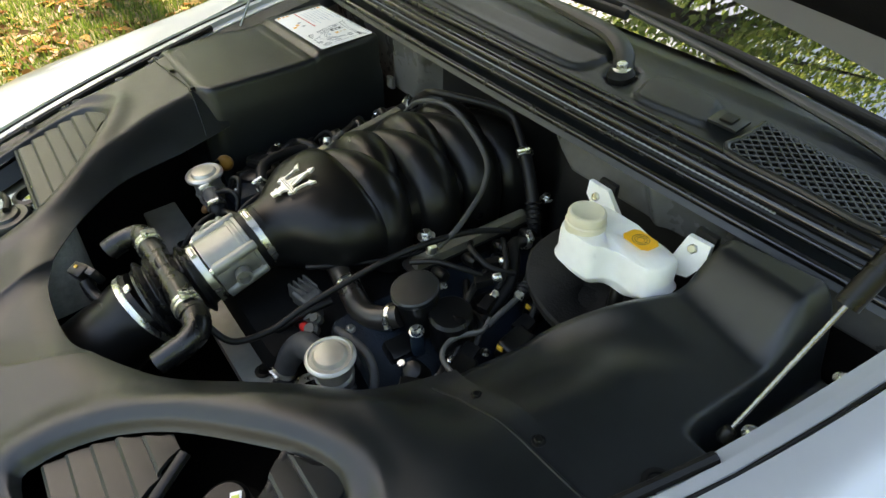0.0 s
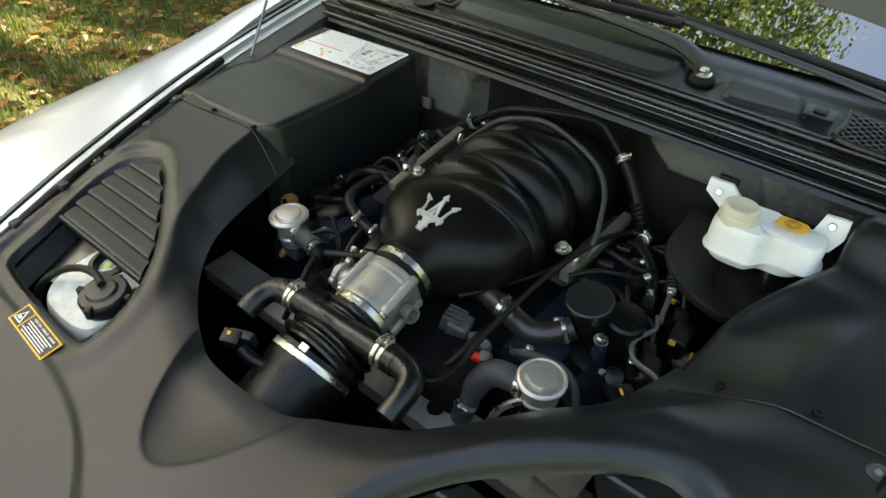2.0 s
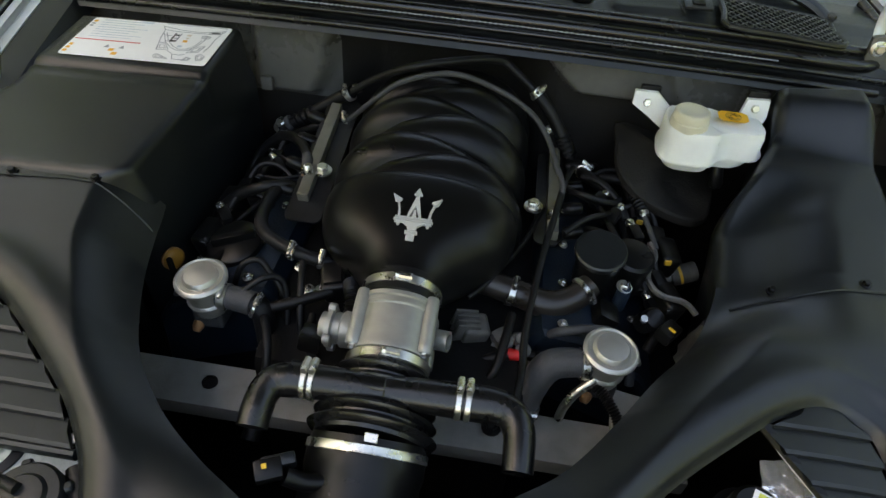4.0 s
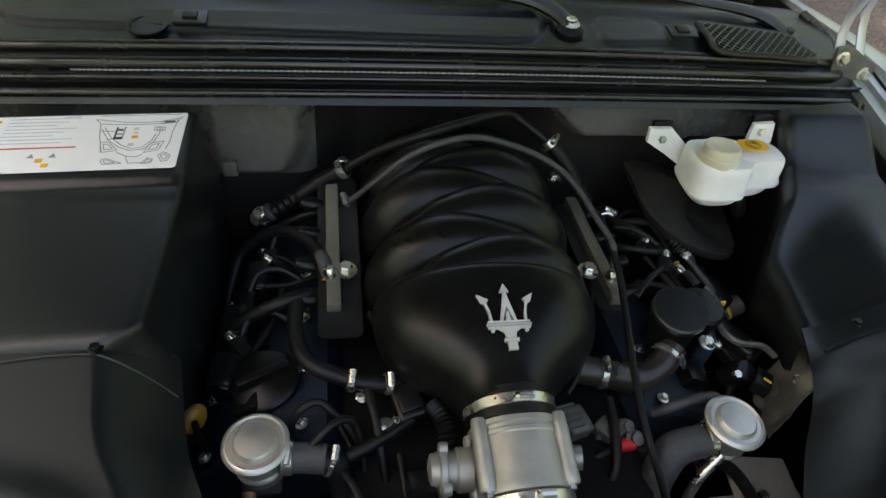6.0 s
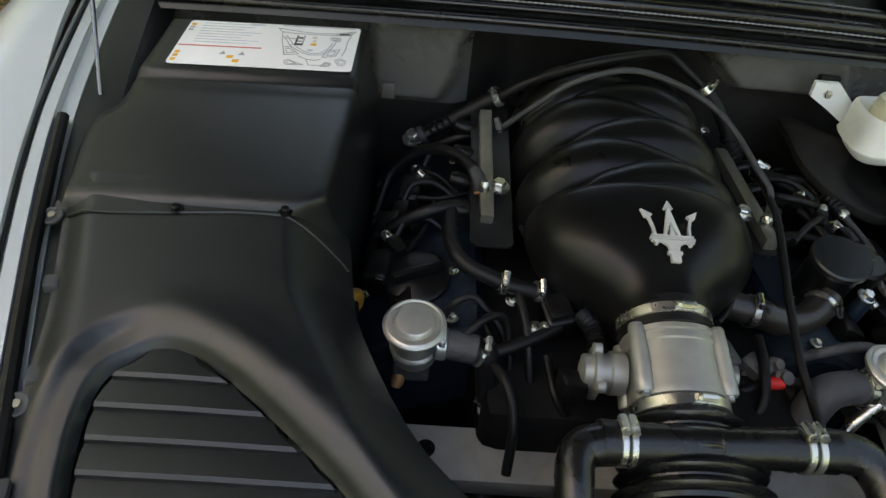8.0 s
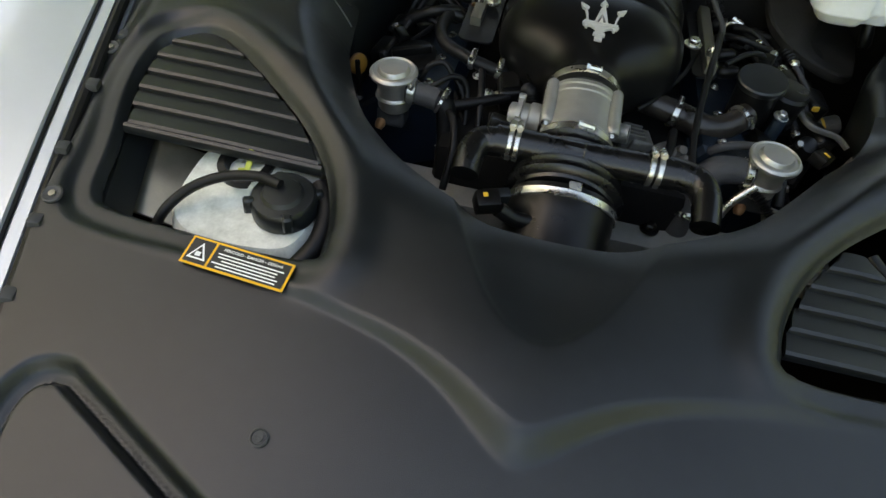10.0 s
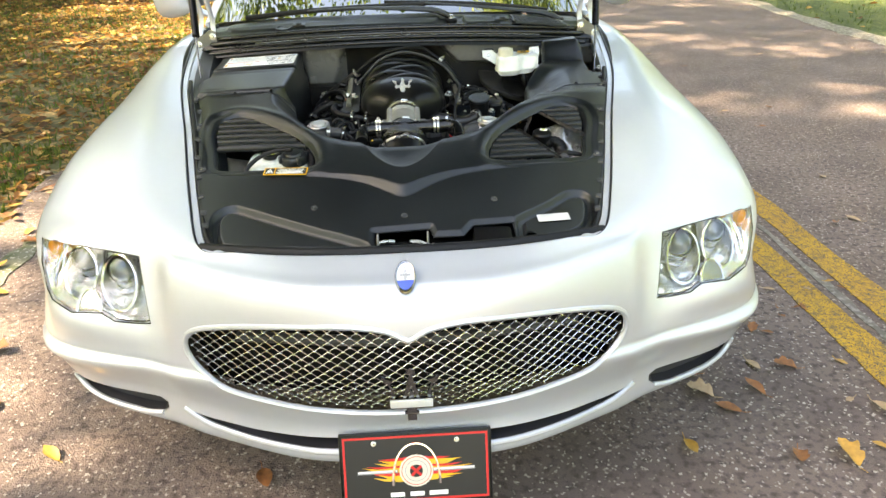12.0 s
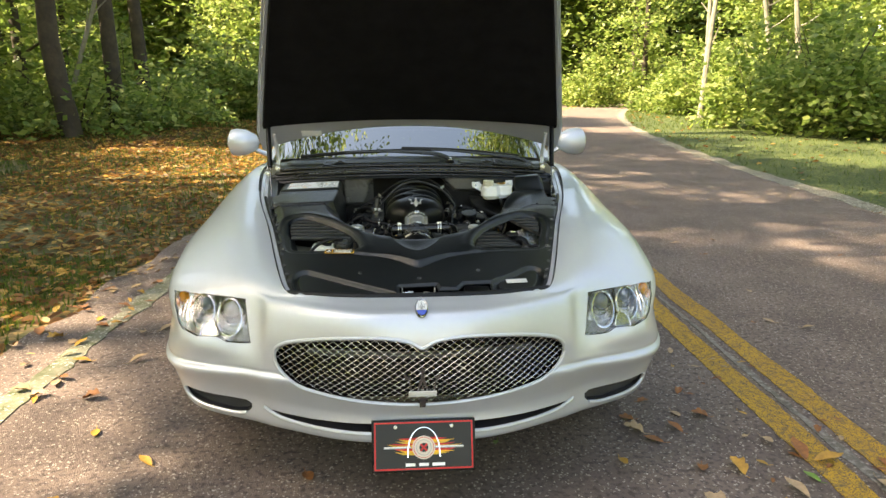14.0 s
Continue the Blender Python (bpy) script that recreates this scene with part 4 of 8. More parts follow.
def slat(span, y, deep=.026):
    """One shingle-like slat of a sunk louvre: raised front lip, a dark gap beneath it."""
    bm = bmesh.new()
    loops = []
    for dy, dz in ((.0015, -.009), (0, -.004), (.0008, .0005), (.004, .0018), (deep * .6, -.0008), (deep + .003, -.0045), (deep + .003, -.0075), (.005, -.004)):
        a, b = span(y + min(dy, deep * .9))
        zc = .655 + .27 * (y + dy) - .010 + dz
        loops.append([V(a, y + dy, zc), V((a + b) / 2, y + dy, zc + .001), V(b, y + dy, zc)])
    rings(bm, [list(r) for r in zip(*loops)], True, True, True)
    bmesh.ops.recalc_face_normals(bm, faces=bm.faces)
    part("slat", bm, PLASTIC, liner, sharp=30)


def bar(a, b, w=.0070):
    """A thin frame bar of the louvre."""
    p, q = [V(x, y, .655 + .27 * y - .017) for x, y in (a, b)]
    part("louvre_bar", sweep([p, q], w, 8, 1, smooth=False, flat=.8), PLASTIC_S, liner)


def left_span(y):
    a, b = hole_span(min(y, .735), LEFT_HOLE)
    return a + .004, b - .003


def right_low(y):
    return hole_span(y, RIGHT_HOLE)[0] + .003, .386 - (y - .503) * .655


def right_high(y):
    a, b = hole_span(min(y, .735), RIGHT_HOLE)
    return min(b - .006, max(a + .003, .486 - (y - .586) * .80)), b - .004


for i in range(6):
    slat(left_span, .592 + .0248 * i)
part("louvre_edge", sweep([V(x, .590, .655 + .27 * .590 - .014) for x in (-.474, -.40, -.32, -.250)], .0045, 8, 2, flat=1.5), PLASTIC, liner)
for i in range(5):
    slat(right_low, .505 + .0248 * i)
for i in range(6):
    slat(right_high, .592 + .0248 * i)
bar((.312, .636), (.396, .500))
bar((.380, .728), (.492, .588))
bar((.492, .588), (.484, .530))
for s in (-1, 1):
    for x, y in ((.548, .691), (.488, .483), (.600, .880)):
        clip = part("clip", lathe([(.0105, 0), (.0105, .0022), (.0090, .003), (.0060, .0016), (0, .0016)], (s * x, y, liner_z(s * x, y) + .0003), (0, -.25, 1), 18), RUBBER_G, liner)
        part("clip_pin", lathe([(.0036, 0), (.0036, .002), (0, .0024)], (s * x, y, liner_z(s * x, y) + .0018), (0, -.25, 1), 8), RAIL, clip)
for x, y in ((-.202, .319), (.001, .280), (.207, .324)):
    bm = lathe([(.0080, 0), (.0080, .0018), (.0066, .0024), (.0058, .001), (.0038, .001), (.0038, .0024), (.0, .0024)], (x, y, liner_z(x, y) + .0005), (0, -.26, 1), 16)
    part("clip", bm, RUBBER_G, liner)


def rect(w, h, cx=0, cy=0):
    return [(cx - w / 2, cy - h / 2), (cx + w / 2, cy - h / 2), (cx + w / 2, cy + h / 2), (cx - w / 2, cy + h / 2)]


def rounded_rect(w, h, r, n=5):
    pts = []
    for cx, cy, a0 in ((1, 1, 0), (-1, 1, 90), (-1, -1, 180), (1, -1, 270)):
        for k in range(n + 1):
            a = radians(a0 + 90 * k / n)
            pts.append((cx * (w / 2 - r) + r * math.cos(a), cy * (h / 2 - r) + r * math.sin(a)))
    return pts


def text(body, size, m, material, parent, name="lettering", depth=.0003):
    """Raised print in the built-in font, as a mesh."""
    cu = bpy.data.curves.new(name, "FONT")
    cu.body, cu.size, cu.extrude, cu.align_x, cu.align_y, cu.resolution_u = body, size, depth, "CENTER", "CENTER", 2
    tmp = new(name, cu)
    bpy.context.view_layer.update()
    me = bpy.data.meshes.new_from_object(tmp.evaluated_get(bpy.context.evaluated_depsgraph_get()))
    bpy.data.objects.remove(tmp)
    bpy.data.curves.remove(cu)
    bm = bmesh.new()
    bm.from_mesh(me)
    bpy.data.meshes.remove(me)
    bmesh.ops.transform(bm, matrix=m, verts=bm.verts)
    return part(name, bm, material, parent, smooth=False)


# warning sticker
sticker_lift = max(liner_z(x, y) - .24 * (y - .4555) for x in (-.332, -.307, -.2815, -.256, -.231) for y in (.441, .4555, .470))
DM = Matrix.Translation((-.2815, .4555, sticker_lift + .0022)) @ Euler((math.atan(.24), 0, radians(-4))).to_matrix().to_4x4()


def on(m, x, y, z=0.0):
    return m @ Matrix.Translation((x, y, z))


def flat(m, pts, thick, name, material, parent, label=""):
    bm = prism(pts, "z", 0, thick)
    bmesh.ops.transform(bm, matrix=m, verts=bm.verts)
    return part(name, bm, material, parent, label, smooth=False)


st = flat(DM, rect(.104, .030), .0008, "warning_sticker", ORANGE, liner, "orange and black hot-surface warning sticker")
flat(on(DM, -.0385, 0, .0008), rect(.0225, .0255), .0003, "sticker_field", BLACKP, st)
flat(on(DM, .0125, 0, .0008), rect(.0745, .0255), .0003, "sticker_field", BLACKP, st)
flat(on(DM, -.0385, 0, .0011), [(-.0095, -.0085), (.0095, -.0085), (0, .0095)], .0003, "triangle", PAPER, st)
flat(on(DM, -.0385, -.0008, .0014), [(-.0066, -.0060), (.0066, -.0060), (0, .0066)], .0003, "triangle", BLACKP, st)
flat(on(DM, -.0385, -.003, .0017), rect(.0052, .0046), .0003, "symbol", PAPER, st)
text("PERICOLO - DANGER - GEFAHR", .0042, on(DM, .0125, .0085, .0012), PAPER, st)
for i in range(5):
    flat(on(DM, .0125 - (.002 if i % 2 else 0), .0035 - i * .0034, .0011), rect(.066 - .006 * (i % 3), .0013), .0003, "print_bar", PAPER, st)
# small white sticker on the front cover
flat(Matrix.Translation((.330, .2525, liner_z(.33, .2525) + .0035)) @ Euler((radians(15), 0, radians(4))).to_matrix().to_4x4(), rect(.072, .024), .0008, "white_sticker", DULLPAPER, liner, "small white paper sticker")

# fender-side box with the fluid chart
box = thing("battery_box_cover", (-.5, 1.05, .70), "black plastic box cover with a white service chart", "engine cover")


bm = bmesh.new()
loops = []
ys = [.890, .8905, .895, .903] + [.913 + .01 * i for i in range(21)] + [1.118, 1.122, 1.125, 1.128, 1.131, 1.134, 1.138] + [1.15 + .014 * i for i in range(9)]
for i, y in enumerate(ys):
    x0 = -.598 - .024 * step(.885, 1.03, y) + .014 * step(1.035, 1.065, y)
    x1 = -.374 + .030 * step(.890, .916, y) + .006 * step(.91, 1.1, y)
    drop = (.30, .014, .004, .0)[i] if i < 4 else 0
    def top(x):
        z = .897 - .05 * (1.128 - min(y, 1.128)) + (.0095 + .085 * max(0, y - 1.14)) * step(1.117, 1.137, y) + .036 * (x + .40)
        return z + .0035 * math.exp(-((y - 1.112) / .006) ** 2) - drop
    row = [V(x0 - .010, y, .60), V(x0 - .003, y, top(x0) - .020), V(x0, y, top(x0) - .006), V(x0 + .006, y, top(x0))]
    row += [V(x0 + .02 + (x1 - x0 - .034) * j / 14, y, top(x0 + .02 + (x1 - x0 - .034) * j / 14)) for j in range(15)]
    row += [V(x1 - .006, y, top(x1) - .001), V(x1 - .001, y, top(x1) - .005), V(x1 + .001, y, top(x1) - .012), V(x1 + .005, y, .858), V(x1 + .014, y, .838), V(x1 + .016, y, .72), V(x1 + .020, y, .60)]
    loops.append(row)
rings(bm, loops, False)
bmesh.ops.recalc_face_normals(bm, faces=bm.faces)
part("box_lid", bm, PLASTIC, box, sharp=60)
LM = Matrix.Translation((-.462, 1.1995, .9110)) @ Euler((radians(4.5), radians(-2.2), 0)).to_matrix().to_4x4()
lab = flat(LM, rounded_rect(.229, .115, .005), .0008, "service_chart", PAPER, box, "white service chart with orange marks and a line drawing")
for y, ma in ((.046, ORANGE), (.038, GREYP), (.031, GREYP), (-.029, ORANGE), (-.038, ORANGE), (-.048, ORANGE)):
    flat(on(LM, -.108, y, .0009), rect(.006, .006 if ma == ORANGE else .003), .0003, "orange_mark" if ma == ORANGE else "print_bar", ma, lab)
for i in range(8):
    flat(on(LM, -.055 - .006 * (i % 3), .051 - .0074 * i, .0009), rect(.082 - .012 * (i % 3), .0011), .0003, "print_bar", PALEP, lab)
flat(on(LM, .058, .0545, .0009), rect(.098, .0010), .0003, "print_bar", GREYP, lab)
flat(on(LM, -.024, .054, .0009), rect(.020, .0016), .0003, "print_bar", PALEP, lab)
flat(on(LM, -.059, -.011, .0009), rect(.106, .0020), .0003, "red_bar", REDP, lab)
for dx, dy, ma in ((-.051, -.027, GREYP), (-.027, -.027, GREYP)):
    flat(on(LM, dx, dy, .0009), [(-.004, -.0035), (.004, -.0035), (0, .0045)], .0003, "drawing_mark", ma, lab)
for dx, dy in ((-.040, -.036), (-.031, -.046)):
    flat(on(LM, dx, dy, .0009), rect(.008, .007), .0003, "orange_mark", ORANGE, lab)


def stroke(pts):
    for (x0, y0), (x1, y1) in zip(pts, pts[1:]):
        m = LM @ pose((x0 + x1) / 2, (y0 + y1) / 2, .0009, 0, 0, math.degrees(math.atan2(y1 - y0, x1 - x0)))
        flat(m, rect(math.hypot(x1 - x0, y1 - y0), .0010), .0003, "drawing_line", GREYP, lab)


# the printed drawing: bay outline, scuttle edge, lamps, intakes and tanks
stroke([(.005, .047), (.017, .044), (.040, .039), (.063, .037), (.085, .039), (.109, .047)])
stroke([(.012, .037), (.030, .034), (.064, .033), (.086, .034), (.103, .036), (.109, .047)])
stroke([(.005, .047), (.012, .037), (.013, .033), (.016, .013), (.021, -.007), (.025, -.024)])
stroke([(.016, .025), (.029, 0), (.044, -.015), (.057, -.022), (.072, -.020), (.082, -.005), (.086, .013), (.085, .024)])
stroke([(.019, .028), (.032, .004), (.046, -.011), (.058, -.018), (.070, -.016), (.079, -.003), (.082, .012)])
stroke([(.017, .021), (.033, .019)])
stroke([(.026, .002), (.036, .004)])
for quad in ([(.020, -.003), (.030, -.003), (.043, -.021), (.026, -.024)], [(.074, -.027), (.078, -.009), (.094, -.004), (.090, -.022)], [(.028, -.040), (.033, -.036), (.053, -.047), (.032, -.048)], [(.075, -.049), (.080, -.038), (.087, -.041), (.085, -.048)],
             [(.091, -.033), (.097, -.027), (.105, -.033), (.104, -.044), (.097, -.046)], [(.078, .027), (.091, .026), (.091, .018), (.079, .019)], [(.084, .038), (.104, .042), (.104, .036), (.086, .033)]):
    mx, my = sum(p[0] for p in quad) / len(quad), sum(p[1] for p in quad) / len(quad)
    stroke(quad + quad[:1])
    stroke([(mx + (x - mx) * .55, my + (y - my) * .55) for x, y in quad + quad[:1]])
stroke([(.043, -.025), (.055, -.033), (.066, -.035), (.073, -.031)])
stroke([(.055, -.034), (.060, -.047), (.076, -.047)])
stroke([(.104, .036), (.101, .017), (.101, -.004), (.098, -.021)])
for x, y, w, h, ma in ((.0345, .015, .0022, .026, BLACKP), (.0435, .015, .0018, .026, GREYP), (.039, .022, .006, .004, BLACKP), (.039, .013, .006, .003, GREYP), (.0395, .0045, .008, .005, BLACKP), (.057, .024, .006, .005, CREAMP), (.058, .015, .005, .004, CREAMP), (.058, .006, .007, .006, ORANGE), (.056, -.010, .007, .005, PALEP), (.095, .037, .014, .003, BLACKP)):
    flat(on(LM, x, y, .0010), rect(w, h), .0003, "drawing_mark", ma, lab)
# lower apron from the box to the front cover
bm = bmesh.new()
rings(bm, [[V(x, y, z) for x, y, z in row] for row in (
    ((-.655, .90, .845), (-.60, .905, .850), (-.51, .91, .858), (-.40, .91, .850), (-.345, .91, .80), (-.335, .93, .70)),
    ((-.66, 1.00, .84), (-.64, 1.0, .83), (-.6, 1.0, .82), (-.40, 1.0, .80), (-.345, 1.0, .78), (-.335, 1.0, .66)),
    ((-.70, 1.27, .86), (-.66, 1.27, .84), (-.64, 1.27, .83), (-.40, 1.27, .80), (-.345, 1.27, .78), (-.335, 1.27, .66)))], False)
bmesh.ops.recalc_face_normals(bm, faces=bm.faces)
part("side_apron", bm, PLASTIC, box)

# moulded cover beside the brake fluid bottle
wing = thing("side_cover", (.5, 1.05, .70), "black moulded side cover beside the engine", "engine cover")


def wing_x(y):
    return .384 + .014 * step(.92, 1.04, y) + .061 * step(1.03, 1.15, y) + .026 * step(1.13, 1.20, y)


def wing_z(x, y):
    z = .862 + .095 * (y - .92)
    u = y + .17 * (x - .480)
    z += (.046 + .10 * (x - .48)) * step(1.168, 1.236, u) * (1 - step(.590, .640, x))
    z -= .060 * step(.606, .634, x - .05 * (y - 1.10)) * step(1.030, 1.062, y)
    return z - .050 * (1 - step(0, .13, x - wing_x(y))) * (1 - step(1.02, 1.13, y))


bm = bmesh.new()
loops = []
for i in range(171):
    y = .915 + .332 * i / 170
    x0 = wing_x(y)
    x1 = .636 + .19 * (y - .915)
    row = [V(x0 + .030, y, .60), V(x0 + .010, y, wing_z(x0, y) - .08), V(x0 - .001, y, wing_z(x0, y) - .022), V(x0 + .004, y, wing_z(x0, y) - .006)]
    row += [V(x0 + .014 + (x1 - x0 - .014) * j / 60, y, wing_z(x0 + (x1 - x0) * j / 60, y)) for j in range(61)]
    loops.append(row)
for back, down in ((.005, .003), (.009, .014), (.010, .10)):
    loops.append([V(p.x, p.y + back, p.z - (down if k > 1 else 0)) for k, p in enumerate(loops[170])])
rings(bm, loops, False)
bmesh.ops.recalc_face_normals(bm, faces=bm.faces)
part("moulding", bm, PLASTIC, wing, sharp=50)

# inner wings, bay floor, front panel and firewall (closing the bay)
bay = thing("engine_bay", (0, .9, .25), "engine bay walls blackened as deep shade, with firewall", "car body")
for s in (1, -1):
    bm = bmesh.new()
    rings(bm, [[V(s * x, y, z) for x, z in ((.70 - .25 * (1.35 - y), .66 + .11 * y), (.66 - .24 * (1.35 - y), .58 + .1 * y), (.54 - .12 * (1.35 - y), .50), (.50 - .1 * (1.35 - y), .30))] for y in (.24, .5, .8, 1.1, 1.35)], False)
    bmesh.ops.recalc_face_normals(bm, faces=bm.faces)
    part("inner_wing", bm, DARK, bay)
# floor and walls are coloured as the shade low in the bay
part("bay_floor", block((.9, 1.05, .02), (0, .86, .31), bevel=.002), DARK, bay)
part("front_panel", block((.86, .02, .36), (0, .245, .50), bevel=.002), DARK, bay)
PAD = mat("brown_black_matt", (0.013, 0.0115, 0.010), 0.75, 0, 0.4, 20.0, 0.4, 300, spec=0.3)
fw_x = [-.70 + .005 * i for i in range(281)]
fw_z = [.45 + .04 * k for k in range(8)] + [.770 + .004 * k for k in range(43)]


def panel_edge(z):
    return .143 + 1.16 * (.924 - z)


def firewall_at(x, z):
    tunnel = .07 * (1 - step(.10, .20, abs(x + .02))) * (1 - step(.925, .935, z))
    right = step(panel_edge(z) - .008, panel_edge(z) + .012, x) * step(.866, .878, z)
    left = step(-.350, -.322, x) * (1 - step(-.222, -.190, x + .5 * max(0, .86 - z) - .9 * max(0, z - .895))) * step(.798, .818, z)
    rib = .010 * math.exp(-((x - .345 - .45 * (.935 - z)) / .011) ** 2) * step(.86, .88, z)
    dent = .004 * math.exp(-((x - .47) / .05) ** 2 - ((z - .905) / .02) ** 2)
    return V(x, 1.300 + tunnel - .026 * right - .024 * left - rib + dent + .012 * step(.930, .940, z) + .06 * (x / .7) ** 2, z - .036 * (x / .7) ** 2 * step(.6, .86, z))


def painted(x, z):
    return z > .928 or (z > .866 and x > panel_edge(z) - .008) or (z > .798 and x < -.19)


# grey on the raised panels and top, brown-black on the rest
for name, paint, material, label in (("firewall", True, FIREWALL, "dark grey painted firewall"), ("lower_firewall", False, PAD, "near-black lower and middle part of the firewall")):
    bm = bmesh.new()
    grid = {}
    for k in range(len(fw_z) - 1):
        for i in range(280):
            if painted(fw_x[i] + .0025, (fw_z[k] + fw_z[k + 1]) / 2) == paint:
                for key in ((i, k), (i + 1, k), (i, k + 1), (i + 1, k + 1)):
                    if key not in grid:
                        grid[key] = bm.verts.new(firewall_at(fw_x[key[0]], fw_z[key[1]]))
                bm.faces.new([grid[i, k], grid[i + 1, k], grid[i + 1, k + 1], grid[i, k + 1]])
    part(name, bm, material, bay, label, sharp=60)
part("firewall_tab", block((.020, .010, .024), (-.309, 1.272, .826), (0, 0, 0), .003), FIREWALL, bay)
# scuttle
SEAL = mat("glossy_black_seal", (0.008, 0.008, 0.008), 0.22, 0, 0.3, 30.0, spec=0.6)
cowl = thing("scuttle_panel", (0, 1.38, .95), "black plastic scuttle panel under the windscreen", "car panel")


PANEL_A = [(-.60, 1.372), (-.45, 1.357), (-.2, 1.346), (.0, 1.342), (.095, 1.342), (.128, 1.350), (.142, 1.372), (.146, 1.400), (.130, 1.425), (.09, 1.445), (-.1, 1.452), (-.40, 1.452), (-.60, 1.45)]
PANEL_B = [(.232, 1.372), (.236, 1.352), (.250, 1.343), (.300, 1.346), (.348, 1.352), (.346, 1.372), (.334, 1.400), (.300, 1.408), (.255, 1.408), (.234, 1.395)]
ridge = [(1.255, .930), (1.262, .940), (1.290, .944), (1.300, .958), (1.315, .976), (1.335, .984), (1.36, .990), (1.385, .999), (1.42, 1.004), (1.46, 1.006), (1.52, 1.000), (1.58, .985)]
ys = [1.255, 1.262, 1.275, 1.290, 1.300, 1.315, 1.325] + [1.335 + .0026 * k for k in range(50)] + [1.48, 1.52, 1.58]
gx, gy = np.meshgrid(np.linspace(-.70, .70, 281), np.array(ys))
gz = np.interp(gy, [p[0] for p in ridge], [p[1] for p in ridge]) + .004 - .034 * (gx / .7) ** 2
for poly in (PANEL_A, PANEL_B):
    gz = gz + .0075 * (1 - ease(-.004, .004, edge_dist(gx, gy, rounded(poly, 3))))
gz = gz - .006 * (1 - ease(.016, .030, np.hypot(gx - .188, gy - 1.377)))
bm = bmesh.new()
rings(bm, [[V(x, y + .06 * (x / .7) ** 2, z) for x, y, z in zip(*row)] for row in zip(gx, gy, gz)], False)
bmesh.ops.recalc_face_normals(bm, faces=bm.faces)
part("scuttle_skin", bm, PLASTIC, cowl)
for yy, z, r, wide in ((1.262, .9475, .006, .66), (1.281, .960, .0045, .70), (1.298, .972, .010, .715), (1.318, .987, .0085, .715)):
    path = [V(x, yy + .06 * (x / .7) ** 2, z - .035 * (x / .7) ** 2) for x in (0, .23, .46, .60)]
    e = path[-1]
    if wide > .7:
        path += [e + V(.055, .020, -.006), e + V(.085, .060, -.004), e + V(.088, .110, .010), e + V(.075, .160, .022)]
    else:
        path += [V(wide, yy + .06 * (wide / .7) ** 2, z - .035 * (wide / .7) ** 2)]
    path = [V(-p.x, p.y, p.z) for p in path[:0:-1]] + path
    part("seal_lip", sweep(path, r, 10, 6), SEAL, cowl, "glossy black rubber seal")

# seams where the moulded covers meet
seam = spline([V(x, y, 0) for x, y in ((-.586, .880), (-.552, .877), (-.500, .881), (-.452, .886), (-.417, .889), (-.378, .888), (-.348, .886), (-.328, .884), (-.318, .882))], 6)
part("seam_lip", sweep([V(p.x, p.y, max(liner_z(p.x, q) for q in (p.y - .002, p.y, p.y + .002)) + .0008) for p in seam], .0017, 6, 1), PLASTIC, box)
for x, y in ((-.380, .893), (-.483, .887)):
    bolt((x, y, liner_z(x, y) + .001), (0, -.1, 1), .0045, box, PLASTIC_S, "clip")
seam = spline([V(x, y, 0) for x, y in ((.392, .892), (.42, .899), (.452, .900), (.523, .904), (.587, .908), (.622, .911))], 10)
part("seam_lip", sweep([V(p.x, p.y, max(liner_z(p.x, q) for q in (p.y - .002, p.y, p.y + .002)) + .0008) for p in seam], .0017, 6, 1), PLASTIC, wing)
for x in (.535, .44):
    bolt((x, .917, wing_z(x, .917) + .001), (0, -.1, 1), .0045, wing, PLASTIC_S, "clip")
part("cover_clip", lathe([(.016, 0), (.016, .002), (.011, .003), (.010, .001), (.006, .003), (0, .003)], (.633, .972, .868), (0, -.1, 1), 18), RUBBER, wing)

# ---- engine ----
engine = thing("engine", (0, 1.0, .45), "black and dark blue V8 engine under a black intake manifold", "engine")

# intake manifold: lofted plenum with folded runners: y, half width, top
AX = [(.843, .0455, .8505), (.862, .048, .855), (.880, .067, .862), (.900, .096, .870), (.925, .118, .8785), (.955, .128, .886), (1.0, .131, .890), (1.06, .130, .896), (1.14, .130, .903), (1.20, .129, .906), (1.25, .122, .900), (1.29, .105, .878)]
SINK = .026      # how far the runners stand out of the plenum
ZC = .804


def plenum(y):
    for a, b in zip(AX, AX[1:]):
        if a[0] <= y <= b[0] + 1e-9:
            t = (y - a[0]) / (b[0] - a[0])
            return a[1] + (b[1] - a[1]) * t, a[2] + (b[2] - a[2]) * t
    return AX[-1][1:]


bm = bmesh.new()
loops = []
for i in range(91):
    y = .843 + (1.29 - .843) * i / 90
    w = sum(plenum(min(1.29, max(.843, y + d)))[0] for d in (-.012, -.006, 0, .006, .012)) / 5
    top = sum(plenum(min(1.29, max(.843, y + d)))[1] for d in (-.012, -.006, 0, .006, .012)) / 5
    top -= SINK * step(.978, 1.015, y)
    w -= .020 * step(.985, 1.03, y)
    row = []
    for j in range(64):
        an = 2 * math.pi * j / 64
        c, s = math.cos(an), math.sin(an)
        e = .88
        x = w * math.copysign(abs(c) ** e, c)
        z = ZC + ((top - ZC) if s > 0 else min(top - ZC, .055)) * math.copysign(abs(s) ** e, s)
        row.append(V(.004 + x, y, z))
    loops.append(row)
rings(bm, loops, True, True, True)
bmesh.ops.recalc_face_normals(bm, faces=bm.faces)
manifold = part("intake_manifold", bm, PLASTIC_S, engine, "satin black intake manifold with folded runners", sharp=70)
